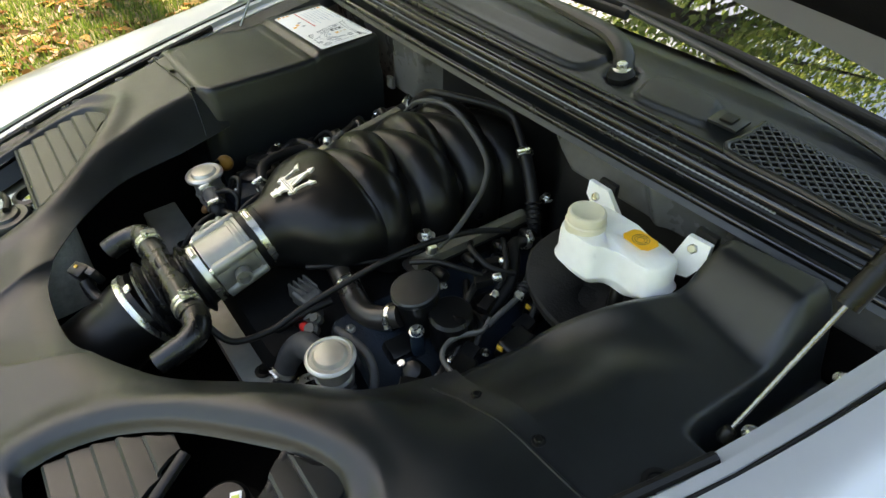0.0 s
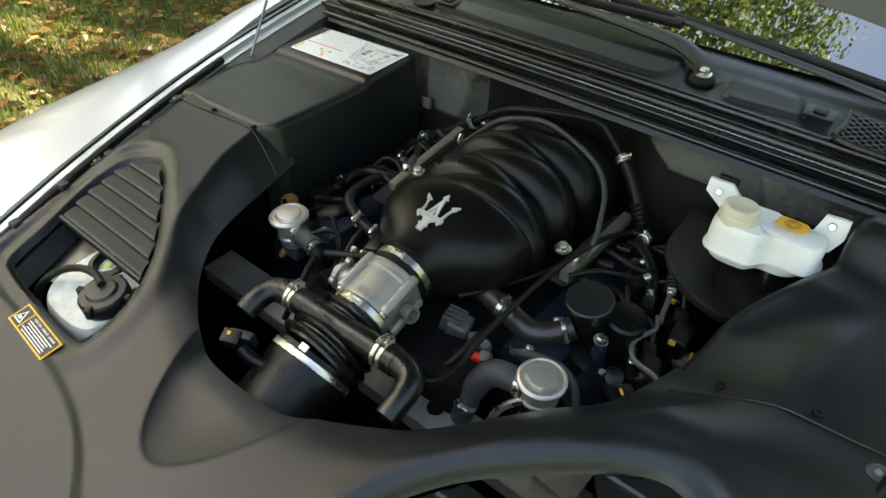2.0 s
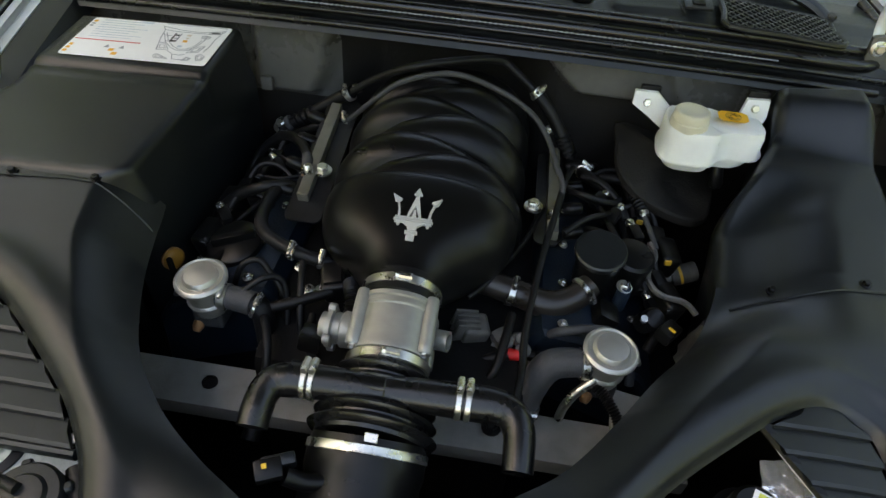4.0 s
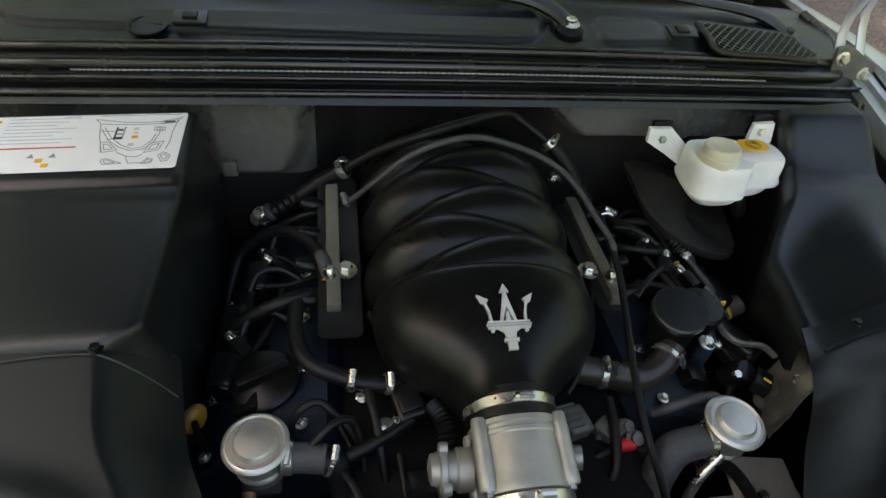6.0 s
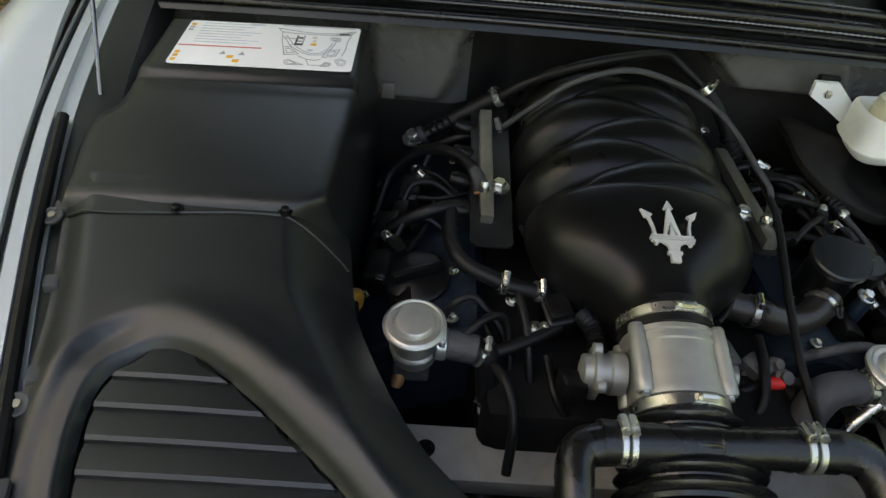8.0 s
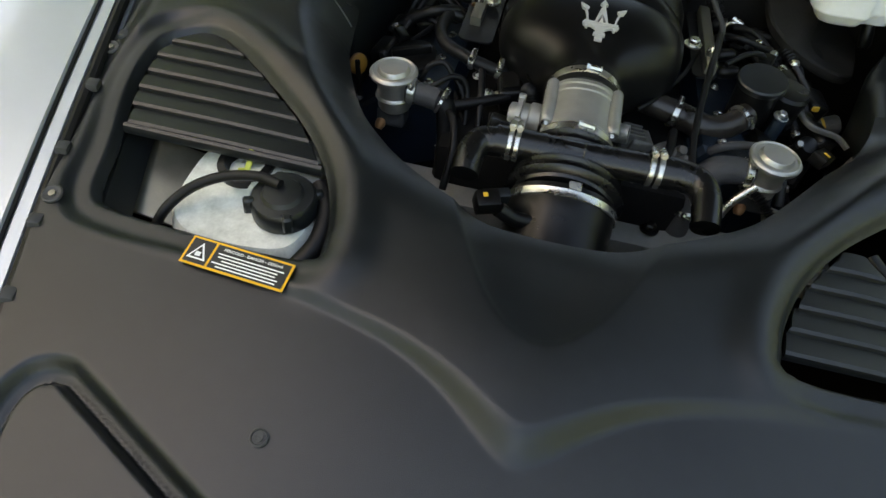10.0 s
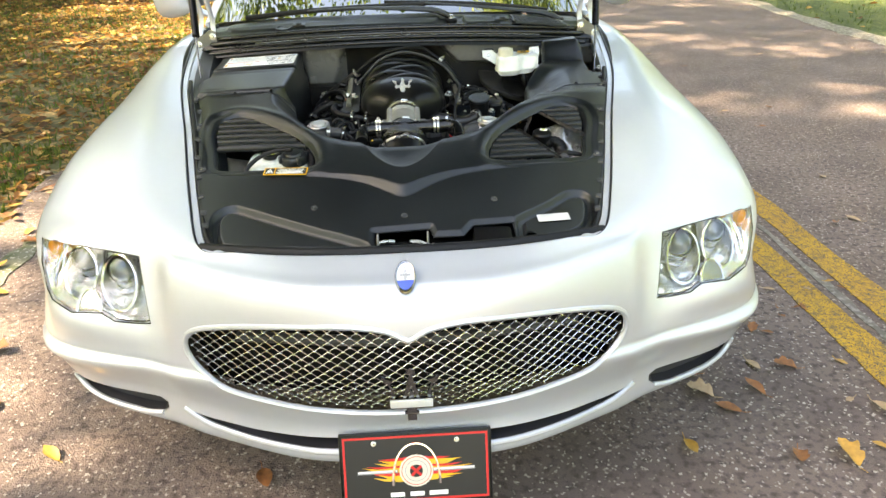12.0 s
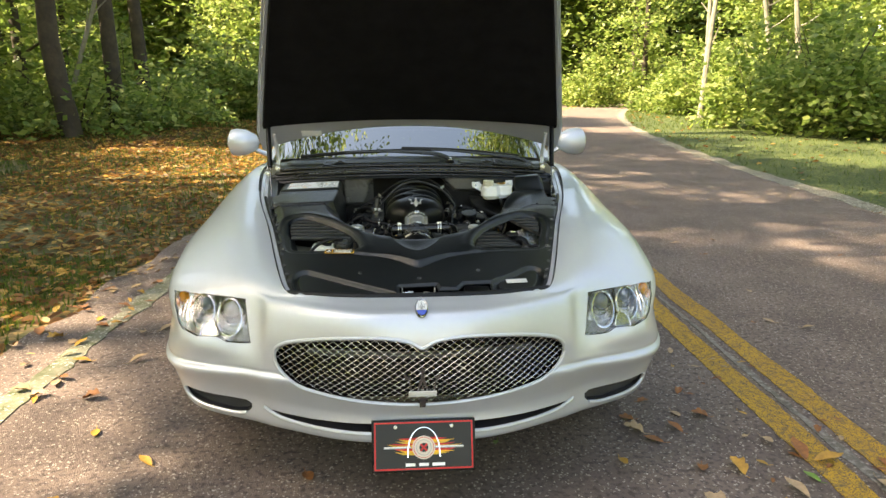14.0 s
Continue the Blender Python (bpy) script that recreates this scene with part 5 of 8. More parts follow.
for s, ys in ((1, (1.016, 1.105, 1.188, 1.256)), (-1, (1.052, 1.142, 1.220, 1.276))):
    for y in ys:
        zt = plenum(y)[1]
        pts = [V(s * -.078, y - .030, zt - .040), V(s * -.043, y - .014, zt - .036), V(s * .0, y - .002, zt - .037), V(s * .040, y + .003, zt - .042), V(s * .072, y + .001, zt - .056), V(s * .094, y - .004, zt - .082), V(s * .100, y - .006, zt - .115), V(s * .100, y - .006, .755)]
        part("runner", sweep([p + V(.004, 0, 0) for p in pts], .03, 22, 8, radii=[.010, .026, .0365, .0415, .0415, .0395, .037, .035]), PLASTIC_S, manifold)
bm = trident(.0487, .004)
bmesh.ops.transform(bm, matrix=pose(.0065, .9055, .8755, 18, 0, 0) @ Matrix.Diagonal((.9, 1, 1, 1)), verts=bm.verts)
part("emblem", bm, EMBLEM, manifold, "satin silver three-pronged emblem")

# throttle body and intake duct
UP, LO, DU = V(.005, .843, .804), V(.006, .760, .778), V(.004, .668, .7545)
TA = (LO - UP).normalized()
side = TA.cross(V(0, 0, 1)).normalized()
nrm = side.cross(TA).normalized()
if nrm.z < 0:
    nrm = -nrm
bm = bmesh.new()
loops = []
for h, k in ((.010, .93), (.012, 1.0), (.0165, 1.0), (.018, .955), (.0215, .955), (.0225, .985), (.026, .985), (.0275, .955), (.060, .965), (.072, .99), (.0765, 1.0), (.079, .99), (.080, .93)):
    row = []
    for j in range(48):
        an = 2 * math.pi * j / 48
        c, q = math.cos(an), math.sin(an)
        row.append(UP + TA * h + side * (.0445 * k * math.copysign(abs(c) ** .82, c)) + nrm * (.0450 * k * math.copysign(abs(q) ** .92, q)))
    loops.append(row)
rings(bm, loops, True, True, True)
bmesh.ops.recalc_face_normals(bm, faces=bm.faces)
throttle = part("throttle_body", bm, ALU, engine, "cast aluminium throttle body")
part("rubber_sleeve", lathe([(.044, -.020), (.0465, -.018), (.0465, .010), (.044, .012)], UP, TA, 36), RUBBER, throttle)
clamp(UP + TA * -.004, TA, .0468, .011, throttle, (0.1, -.3, 1))
clamp(LO + TA * .0, TA, .0468, .011, throttle, (0.15, -.3, 1))
for sx in (-1, 1):
    b = UP + TA * .009 + side * sx * .0395 + nrm * .0275
    part("bolt_boss", lathe([(.0066, 0), (.0078, .003), (.0082, .020), (.0088, .058), (.0088, .066), (.0075, .068)], b, TA, 18), ALU, throttle)
    bolt(b + TA * .067, TA, .0046, throttle)
    b = UP + TA * .012 + side * sx * .040 - nrm * .020
    part("bolt_boss", lathe([(.0066, 0), (.0078, .003), (.0088, .064), (.0075, .066)], b, TA, 14), ALU, throttle)
MH = UP + TA * .046 + V(-.050, 0, -.006)
part("motor_housing", lathe([(.021, -.004), (.0215, .010), (.0185, .012), (.0185, .020), (.024, .0215), (.024, .027), (.017, .028), (.016, .036), (.010, .038)], MH, V(-1, .05, 0), 26), ALU, throttle)
for an in (.6, 2.4, 3.9, 5.4):
    q = MH + V(-.0215, 0, 0) + (TA * math.cos(an) + nrm * math.sin(an)) * .024
    part("housing_lug", lathe([(.0055, -.002), (.0060, 0), (.0060, .006), (.004, .007)], q, V(-1, .05, 0), 12), ALU, throttle)
part("motor_plug", block((.026, .030, .024), tuple(MH + V(-.046, -.010, -.012)), (-16, 8, 0), .005, 2), PLASTIC_S, throttle)
part("port", lathe([(.010, 0), (.012, .004), (.012, .020), (.009, .020), (.009, .004)], UP + TA * .045 + V(.044, 0, .0), (1, -.2, .15), 18), ALU, throttle)

duct = thing("air_intake_duct", (0, .66, .70), "black rubber air intake duct with steel clamps", "hose")
prof = []
L = (DU - LO).length
for i in range(5):
    for r0, f in ((.0455, .0), (.0475, .12), (.0535, .30), (.0560, .50), (.0535, .70), (.0475, .88)):
        prof.append((r0 + .0015 * i, .010 + (L - .020) * (i + f) / 5))
prof = [(.044, .002)] + prof + [(.052, L - .008)]
def widen(bm):
    """The duct grows oval towards its mouth."""
    for v in bm.verts:
        k = min(1, max(0, (LO.y - v.co.y) / (LO.y - DU.y)))
        v.co.x = DU.x + (v.co.x - DU.x) * (1 + .15 * k)
    return bm


part("bellows", widen(lathe(prof, LO, (DU - LO), 40)), RUBBER_S, duct, "ribbed rubber bellows")
D2 = DU + V(0, -.140, -.075)
part("duct_pipe", widen(lathe([(.052, -.012), (.054, .0), (.054, .020), (.052, .03), (.054, .06), (.058, .16)], DU, D2 - DU, 40)), PLASTIC_S, duct)
ax = (D2 - DU).normalized()
part("hose_clamp", widen(lathe([(.0545, -.0048), (.0560, -.0042), (.0556, -.0026), (.0556, .0026), (.0560, .0042), (.0545, .0048)], DU, ax, 44)), STEEL, duct)
part("clamp_screw", block((.014, .010, .004), tuple(DU + V(.008, -.014, .0500)), (28, 0, 0), .001, 1), STEEL, duct)
# cross pipe and its two elbows
part("cross_pipe", sweep([V(-.085, .706, .806), V(-.045, .707, .8065), V(.015, .708, .807), V(.075, .7095, .8075), V(.118, .710, .808)], .018, 18, 8, radii=[.0195, .0180, .0172, .0182, .0195]), RUBBER_S, duct)
part("pipe_seam", lathe([(.0172, -.001), (.0178, 0), (.0172, .001)], V(.015, .708, .807), (1, 0, 0), 20), RUBBER_S, duct)
for x in (-.068, -.060):
    clamp(V(x, .706, .806), V(1, 0, 0), .0185, .006, duct, (0, .2, 1))
for x in (.0905, .1000):
    clamp(V(x, .7095, .8077), V(1, 0, 0), .0185, .0065, duct, (0, .2, 1))
part("elbow_hose", sweep([V(.098, .7095, .808), V(.120, .711, .808), V(.143, .705, .807), V(.153, .688, .803), V(.155, .668, .797), V(.155, .650, .790)], .0185, 16, 6, radii=[.0185, .0185, .0175, .0165, .016, .016]), RUBBER_S, duct, "bent rubber hose end")
part("elbow_hose", sweep([V(-.064, .706, .806), V(-.088, .704, .805), V(-.100, .700, .804), V(-.107, .688, .801), V(-.109, .670, .796), V(-.109, .654, .789)], .0185, 16, 6, radii=[.0185, .018, .017, .0165, .0165, .016]), RUBBER_S, duct)
conn = thing("sensor_plug", (-.075, .61, .79), "black plastic sensor plug on the duct", "connector")
part("plug_body", block((.026, .020, .022), (-.076, .611, .792), (20, 0, 25), .003), PLASTIC_S, conn)
part("plug_collar", block((.032, .012, .028), (-.070, .622, .789), (20, 0, 25), .003), PLASTIC, conn)
part("plug_mark", block((.005, .005, .002), (-.078, .608, .804), (20, 0, 25), .0005, 1), YELLOWP, conn)
part("plug_stem", sweep([V(-.062, .612, .785), V(-.045, .614, .775), V(-.025, .62, .77)], .009, 10), PLASTIC_S, conn)


# ---- air valves with their round steel caps ----
def air_valve(x, y, z):
    v = thing("air_valve", (x, y, z - .08), "round steel air valve with a domed cap", "valve", group="air valves on the engine")
    lean = V(-.04 if x < 0 else .04, -.10, 1)
    part("cap", lathe([(.030, -.010), (.0325, -.008), (.0330, -.004), (.0305, -.001), (.0285, -.0005), (.0270, -.002), (.0225, -.002), (.0205, .002), (.0190, .0035), (.010, .0045), (0, .0048)], (x, y, z), lean, 40), CAPSTEEL, v, "domed brushed steel cap")
    part("can", lathe([(.0215, -.060), (.0235, -.056), (.0235, -.044), (.0255, -.042), (.0265, -.040), (.0255, -.038), (.0235, -.036), (.0230, -.010)], (x, y, z), lean, 32), CAPSTEEL, v)
    part("foot", block((.040, .034, .030), (x, y + .008, z - .072), (0, 0, 0), .006, 3), RUBBER_G, v)
    part("nipple", lathe([(.006, 0), (.0075, .004), (.0075, .010), (.005, .016)], (x - .012, y - .004, z - .078), (-.2, -.6, -.7), 10), COPPER, v)
    return v


air_valve(-.2465, .845, .789)
air_valve(.257, .829, .787)
hose = thing("valve_hose", (-.19, .83, .72), "black rubber hose with clamps on the air valve", "hose")
part("sleeve", sweep([V(-.225, .842, .762), V(-.205, .841, .762), V(-.180, .838, .760)], .0155, 16, 5), RUBBER_G, hose, "dusty grey rubber sleeve")
part("hose_body", sweep([V(-.186, .839, .760), V(-.170, .837, .752), V(-.164, .828, .725), V(-.160, .815, .690), V(-.160, .780, .650), V(-.165, .735, .62)], .014, 14, 6, radii=[.0145, .015, .0135, .013, .0125, .012]), RUBBER, hose)
clamp(V(-.217, .8415, .762), V(1, -.05, -.02), .0160, .011, hose, (0, -.4, 1))
clamp(V(-.176, .838, .758), V(1, -.1, -.4), .0155, .005, hose, (.3, -.3, 1))
clamp(V(-.161, .818, .697), V(.15, -.3, -.9), .0140, .011, hose, (.3, -1, .2))
part("branch", sweep([V(-.180, .838, .750), V(-.150, .845, .756), V(-.115, .86, .762), V(-.09, .875, .765)], .0075, 12), RUBBER, hose)
hose2 = thing("valve_hose", (.2, .81, .70), "grey rubber elbow hose with clamps on the air valve", "hose")
part("hose_body", sweep([V(.238, .826, .757), V(.212, .824, .757), V(.190, .820, .750), V(.176, .808, .728), V(.170, .795, .695), V(.168, .785, .65)], .017, 16, 6, radii=[.0165, .018, .019, .018, .016, .015]), RUBBER_G, hose2)
clamp(V(.230, .8255, .757), V(1, .1, 0), .0182, .010, hose2, (0, -.3, 1))
clamp(V(.170, .795, .697), V(-.1, -.4, -.9), .0168, .008, hose2, (.2, -1, .1))
part("steel_pipe", sweep([V(.245, .812, .748), V(.225, .802, .728), V(.215, .795, .708), V(.212, .79, .69)], .0055, 10), STEEL, hose2)

# ---- cylinder heads ----
for s in (-1, 1):
    bm = bmesh.new()
    loops = []
    for i, (y, k) in enumerate(((.868, .90), (.874, .98), (.90, 1), (1.22, 1), (1.25, .95))):
        prof = [(.165, .64), (.165, .735), (.178, .757), (.225, .752), (.275, .728), (.325, .690), (.342, .665), (.348, .56)]
        loops.append([V(s * (.25 + (x - .25) * k), y, .66 + (z - .66) * k) for x, z in prof])
    rings(bm, loops, False, False, False)
    bm.verts.ensure_lookup_table()
    bm.faces.new(bm.verts[:8])
    bmesh.ops.recalc_face_normals(bm, faces=bm.faces)
    head = part("cam_cover", bm, BLUE, engine, "dark blue crackle-painted cam cover", sharp=25)
    for y in (.885, .96, 1.04, 1.12, 1.20):
        for x, z in ((.205, .756), (.310, .706)):
            bolt((s * x, y, z), (s * .25, 0, 1), .0045, head)
    for k in range(4):
        c = V(s * .262, .925 + .075 * k, .742)
        part("coil_plug", block((.030, .034, .026), tuple(c), (0, s * 24, 0), .004), PLASTIC_S, head)
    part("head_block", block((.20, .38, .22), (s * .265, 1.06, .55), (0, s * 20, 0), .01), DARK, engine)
# block and timing cover take the black that stands for shade
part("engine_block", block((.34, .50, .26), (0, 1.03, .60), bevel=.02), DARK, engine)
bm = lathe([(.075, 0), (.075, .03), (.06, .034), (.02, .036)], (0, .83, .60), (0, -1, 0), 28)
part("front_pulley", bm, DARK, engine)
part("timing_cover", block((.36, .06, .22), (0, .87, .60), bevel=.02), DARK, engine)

# oil filler, separator and pipe on the bank beside the bottle
sep = thing("oil_separator", (.244, .966, .76), "black plastic oil separator with a flat round lid", "engine part")
part("lid", lathe([(.033, -.008), (.034, -.006), (.034, .0), (.032, .002), (.0, .003)], (.243, .966, .818), (-.05, -.2, 1), 36), PLASTIC, sep)
part("pot", lathe([(.029, -.070), (.030, -.012), (.030, -.006)], (.243, .966, .818), (-.05, -.2, 1), 28), PLASTIC_S, sep)
part("second_pot", lathe([(.030, -.062), (.030, -.004), (.026, .0), (.010, .002), (0, .002)], (.292, .990, .800), (.1, -.15, 1), 24), PLASTIC_S, sep)
bolt((.280, .944, .780), (.1, -.2, 1), .0065, sep)
part("bolt_post", lathe([(.010, 0), (.009, .035), (.007, .04)], (.280, .946, .742), (.05, -.1, 1), 14), BLUE, sep)
part("breather_pipe", sweep([V(.085, .925, .775), V(.110, .922, .772), V(.150, .918, .765), V(.185, .915, .757), V(.215, .925, .762), V(.238, .945, .775)], .0175, 16, 6, radii=[.016, .0165, .018, .0185, .0175, .0165]), mat("brown_black_pipe", (0.024, 0.020, 0.017), .32, 0, .3, 14.0), sep)
clamp(V(.137, .919, .767), V(1, -.1, -.15), .0182, .009, sep, (.1, -.2, 1))
clamp(V(.228, .937, .769), V(.7, .6, .3), .0182, .007, sep, (.4, -.8, .3))
fil = thing("oil_filler_cap", (-.247, .944, .74), "black oil filler cap with a grip bar", "cap")
part("cap_disc", lathe([(.036, -.012), (.038, -.008), (.038, .0), (.034, .003), (0, .003)], (-.247, .944, .760), (-.15, -.2, 1), 32), PLASTIC_S, fil)
part("grip", block((.060, .012, .014), (-.247, .944, .767), (0, -8, 20), .004), PLASTIC_S, fil)
DIPORANGE = mat("faded_orange_plastic", (0.34, 0.155, 0.022), 0.5, 0, 0.15, 20.0)
dip = thing("dipstick", (-.312, .888, .72), "orange plastic dipstick handle", "dipstick")
part("handle", lathe([(0, -.007), (.009, -.007), (.013, -.005), (.0155, -.001), (.0155, .001), (.013, .005), (.009, .007), (0, .007)], (-.316, .903, .752), (.80, -.50, .15), 26), DIPORANGE, dip)
part("handle_band", lathe([(.0150, -.0022), (.0160, -.0018), (.0160, .0018), (.0150, .0022)], (-.316, .903, .752), (.80, -.50, .15), 26), COPPER, dip)
part("stem", sweep([V(-.312, .888, .765), V(-.310, .89, .73), V(-.30, .90, .62)], .004, 8), DARK, dip)

# fuel rails and their plates
PLATE = mat("satin_black_plate", (0.012, 0.012, 0.0125), 0.38, 0, 0.3, 20.0, 0.1, 300, spec=0.45)


for s, a, b in ((-1, V(-.164, 1.205, .836), V(-.173, 1.012, .797)), (1, V(.184, 1.215, .800), V(.180, 1.005, .797))):
    rail = thing("fuel_rail", tuple(a.lerp(b, .5) - V(0, 0, .03)), "square steel fuel rail beside the manifold", "fuel rail", group="fuel rails")
    d = b - a
    c = a.lerp(b, .5)
    part("rail_bar", block((.017, d.length, .018), tuple(c), (math.degrees(math.atan2(d.z, d.y)) - 180, 0, 0), .003), RAIL, rail)
    bm = prism(rounded_rect(.052 if s < 0 else .034, d.length + (.060 if s < 0 else .012), .010), "z", -.0015, .0015)
    bmesh.ops.transform(bm, matrix=pose(*(c + V(-s * .007, -.004, -.008)), math.degrees(math.atan2(d.z, d.y)) - 180, 0, 0), verts=bm.verts)
    part("mount_plate", bm, PLATE, rail, "satin black mounting plate", sharp=30)
    bolt((s * .153, 1.062 if s < 0 else 1.046, .812), (0, -.1, 1), .0085, rail)
    bolt(tuple(a + V(-s * .012, .055, .004)), (0, -.1, 1), .0070, rail)
    part("rail_fitting", lathe([(.007, 0), (.008, .004), (.008, .010), (.006, .014)], b.lerp(a, .20 if s < 0 else .14) + V(0, 0, .008), (s * .15, .2, 1), 12), STEEL, rail)
    for k in range(4):
        p = a.lerp(b, .10 + .26 * k) + V(s * .018, 0, -.012)
        part("injector", lathe([(.008, 0), (.010, .006), (.010, .022), (.007, .028)], p, (s * .8, 0, .2), 12), PLASTIC_S, rail)

# steel and rubber lines over the manifold
def line(name, pts, r, material, label, cat="pipe", clamps=(), per=8, n=12):
    p0 = Vector(pts[0])
    th = thing(name, tuple(p0), label, cat)
    part("tube", sweep(pts, r, n, per), material, th)
    for at, ax, rr, w in clamps:
        clamp(Vector(at), Vector(ax), rr, w, th, (.2, -.5, 1))
    return th


ln = line("vacuum_pipe", [(-.150, 1.221, .856), (-.110, 1.212, .888), (-.050, 1.195, .924), (.010, 1.215, .932), (.060, 1.245, .928), (.085, 1.258, .920), (.105, 1.254, .908), (.140, 1.241, .885)], .0062, RUBBER, "black steel vacuum pipe over the manifold", clamps=(((-.152, 1.2215, .853), (1, -.2, .7), .0105, .010), ((.140, 1.241, .885), (.7, -.3, -.6), .0115, .012)))
part("rubber_end", sweep([(.138, 1.242, .886), (.165, 1.232, .860), (.190, 1.222, .825), (.205, 1.215, .800), (.215, 1.21, .77)], .0105, 12, 8), RUBBER, ln)
for k in range(5):
    p = V(.190, 1.222, .825).lerp(V(.206, 1.215, .798), k / 4)
    part("hose_rib", lathe([(.012, -.002), (.0135, 0), (.012, .002)], p, (.5, -.25, -.9), 14), RUBBER, ln)
part("rubber_end", sweep([(-.148, 1.221, .857), (-.180, 1.225, .835), (-.215, 1.222, .810), (-.250, 1.215, .788), (-.268, 1.212, .776)], .0105, 12, 8), RUBBER, ln)
for k in range(4):
    p = V(-.215, 1.222, .810).lerp(V(-.24, 1.217, .794), k / 3)
    part("hose_rib", lathe([(.012, -.002), (.0135, 0), (.012, .002)], p, (-.8, -.2, -.6), 14), RUBBER, ln)
bolt((-.266, 1.216, .781), (-.2, -.3, 1), .0105, ln)
part("hose_collar", lathe([(.0125, -.003), (.0140, -.001), (.0140, .004), (.0125, .006)], (-.252, 1.216, .789), (-.8, -.1, -.6), 16), RUBBER_G, ln)
line("fuel_pipe", [(-.270, 1.195, .760), (-.250, 1.192, .774), (-.224, 1.186, .794), (-.190, 1.184, .812), (-.150, 1.184, .826), (-.105, 1.178, .870), (-.060, 1.178, .908), (.009, 1.186, .926), (.075, 1.182, .914), (.130, 1.172, .890), (.160, 1.145, .868), (.178, 1.105, .848), (.190, 1.070, .834), (.186, 1.045, .815)], .0042, RUBBER_G, "thin grey fuel pipe over the manifold", clamps=(((-.148, 1.184, .828), (1, 0, .5), .0070, .007),))
line("fuel_sleeve", [(-.262, 1.194, .766), (-.244, 1.190, .779), (-.222, 1.186, .796), (-.188, 1.184, .813), (-.156, 1.184, .824)], .0062, RUBBER, "black rubber sleeve on the thin fuel pipe", "hose")
fh = line("fuel_hose", [(-.315, 1.10, .675), (-.312, 1.124, .700), (-.303, 1.152, .730), (-.290, 1.168, .757), (-.260, 1.166, .788), (-.240, 1.155, .803), (-.220, 1.138, .812), (-.196, 1.112, .816), (-.183, 1.088, .816)], .0078, RUBBER, "black rubber fuel hose looping to the rail", "hose")
part("hose_end", sweep([V(-.184, 1.090, .816), V(-.178, 1.075, .813), V(-.174, 1.060, .805)], .0098, 12, 5, radii=[.0082, .0100, .0092]), RUBBER_G, fh, "dusty crimped hose end")
part("crimp_ring", lathe([(.0085, -.002), (.0105, -.001), (.0105, .001), (.0085, .002)], (-.1735, 1.058, .8045), (.1, -.5, -.6), 14), COPPER, fh)
line("coolant_hose", [(-.205, 1.050, .780), (-.211, 1.029, .793), (-.213, .987, .796), (-.206, .950, .796), (-.190, .930, .793), (-.163, .918, .789), (-.150, .913, .787), (-.113, .910, .781), (-.085, .920, .772)], .0092, RUBBER, "black coolant hose with two clamps", "hose", clamps=(((-.152, .913, .787), (1, -.1, -.15), .0106, .009), ((-.113, .910, .782), (1, .1, -.2), .0106, .008)))
line("wiring_harness", [(.128, .722, .790), (.148, .742, .768), (.156, .790, .766), (.156, .838, .780), (.163, .905, .800), (.172, .965, .818), (.184, 1.03, .828), (.195, 1.10, .825), (.21, 1.16, .81)], .0046, RUBBER, "black taped wiring harness", "cable")
line("hose_to_firewall", [(.260, 1.26, .745), (.250, 1.225, .772), (.228, 1.180, .792), (.236, 1.145, .806), (.262, 1.125, .800), (.285, 1.095, .785), (.300, 1.04, .765), (.315, .98, .74)], .0095, RUBBER, "black rubber hose beside the fuel rail", "hose", clamps=(((.229, 1.178, .794), (-.2, -.9, .3), .0105, .009),))
line("corrugated_hose", [(.190, .872, .748), (.205, .868, .762), (.235, .872, .768), (.268, .878, .760), (.292, .870, .735), (.30, .85, .70)], .0060, RUBBER_G, "thin corrugated grey hose", "hose")
line("breather_hose", [(-.222, .872, .740), (-.217, .877, .760), (-.205, .881, .784), (-.187, .886, .790), (-.172, .879, .780), (-.155, .868, .765), (-.145, .86, .74)], .0042, RUBBER, "thin black breather hose", "hose")
line("manifold_hose", [(.082, .882, .782), (.098, .900, .786), (.122, .945, .788), (.146, .995, .790), (.160, 1.040, .792), (.172, 1.075, .79)], .0036, RUBBER, "thin black vacuum hose", "hose")
line("manifold_hose", [(-.046, .860, .755), (-.048, .869, .765), (-.054, .890, .777), (-.073, .916, .787), (-.099, .935, .795), (-.119, .965, .803), (-.128, 1.0, .80)], .0034, RUBBER, "thin black vacuum hose", "hose")
for pts, r in (([(-.205, 1.105, .772), (-.228, 1.118, .784), (-.248, 1.130, .782), (-.252, 1.145, .770), (-.240, 1.155, .755)], .0030), ([(-.30, 1.10, .74), (-.262, 1.085, .768), (-.225, 1.08, .775), (-.19, 1.09, .78)], .0034),
               ([(-.285, .965, .735), (-.262, .99, .756), (-.240, 1.03, .766), (-.232, 1.08, .770)], .0040), ([(.235, 1.06, .775), (.262, 1.04, .785), (.30, 1.01, .77), (.325, .97, .74)], .0055),
               ([(.225, 1.12, .79), (.25, 1.085, .797), (.27, 1.04, .79), (.285, 1.02, .775)], .005), ([(.33, .92, .69), (.345, .95, .71), (.352, 1.0, .715), (.345, 1.06, .70)], .007),
               ([(-.10, .80, .70), (-.13, .82, .72), (-.15, .86, .73), (-.17, .90, .74)], .004), ([(-.06, .80, .70), (-.085, .79, .725), (-.10, .80, .745), (-.105, .84, .755)], .0045), ([(.10, .80, .70), (.125, .81, .73), (.135, .85, .75), (.14, .89, .755)], .006)):
    line("cable", pts, r, RUBBER, "black sleeved engine cable", "cable")
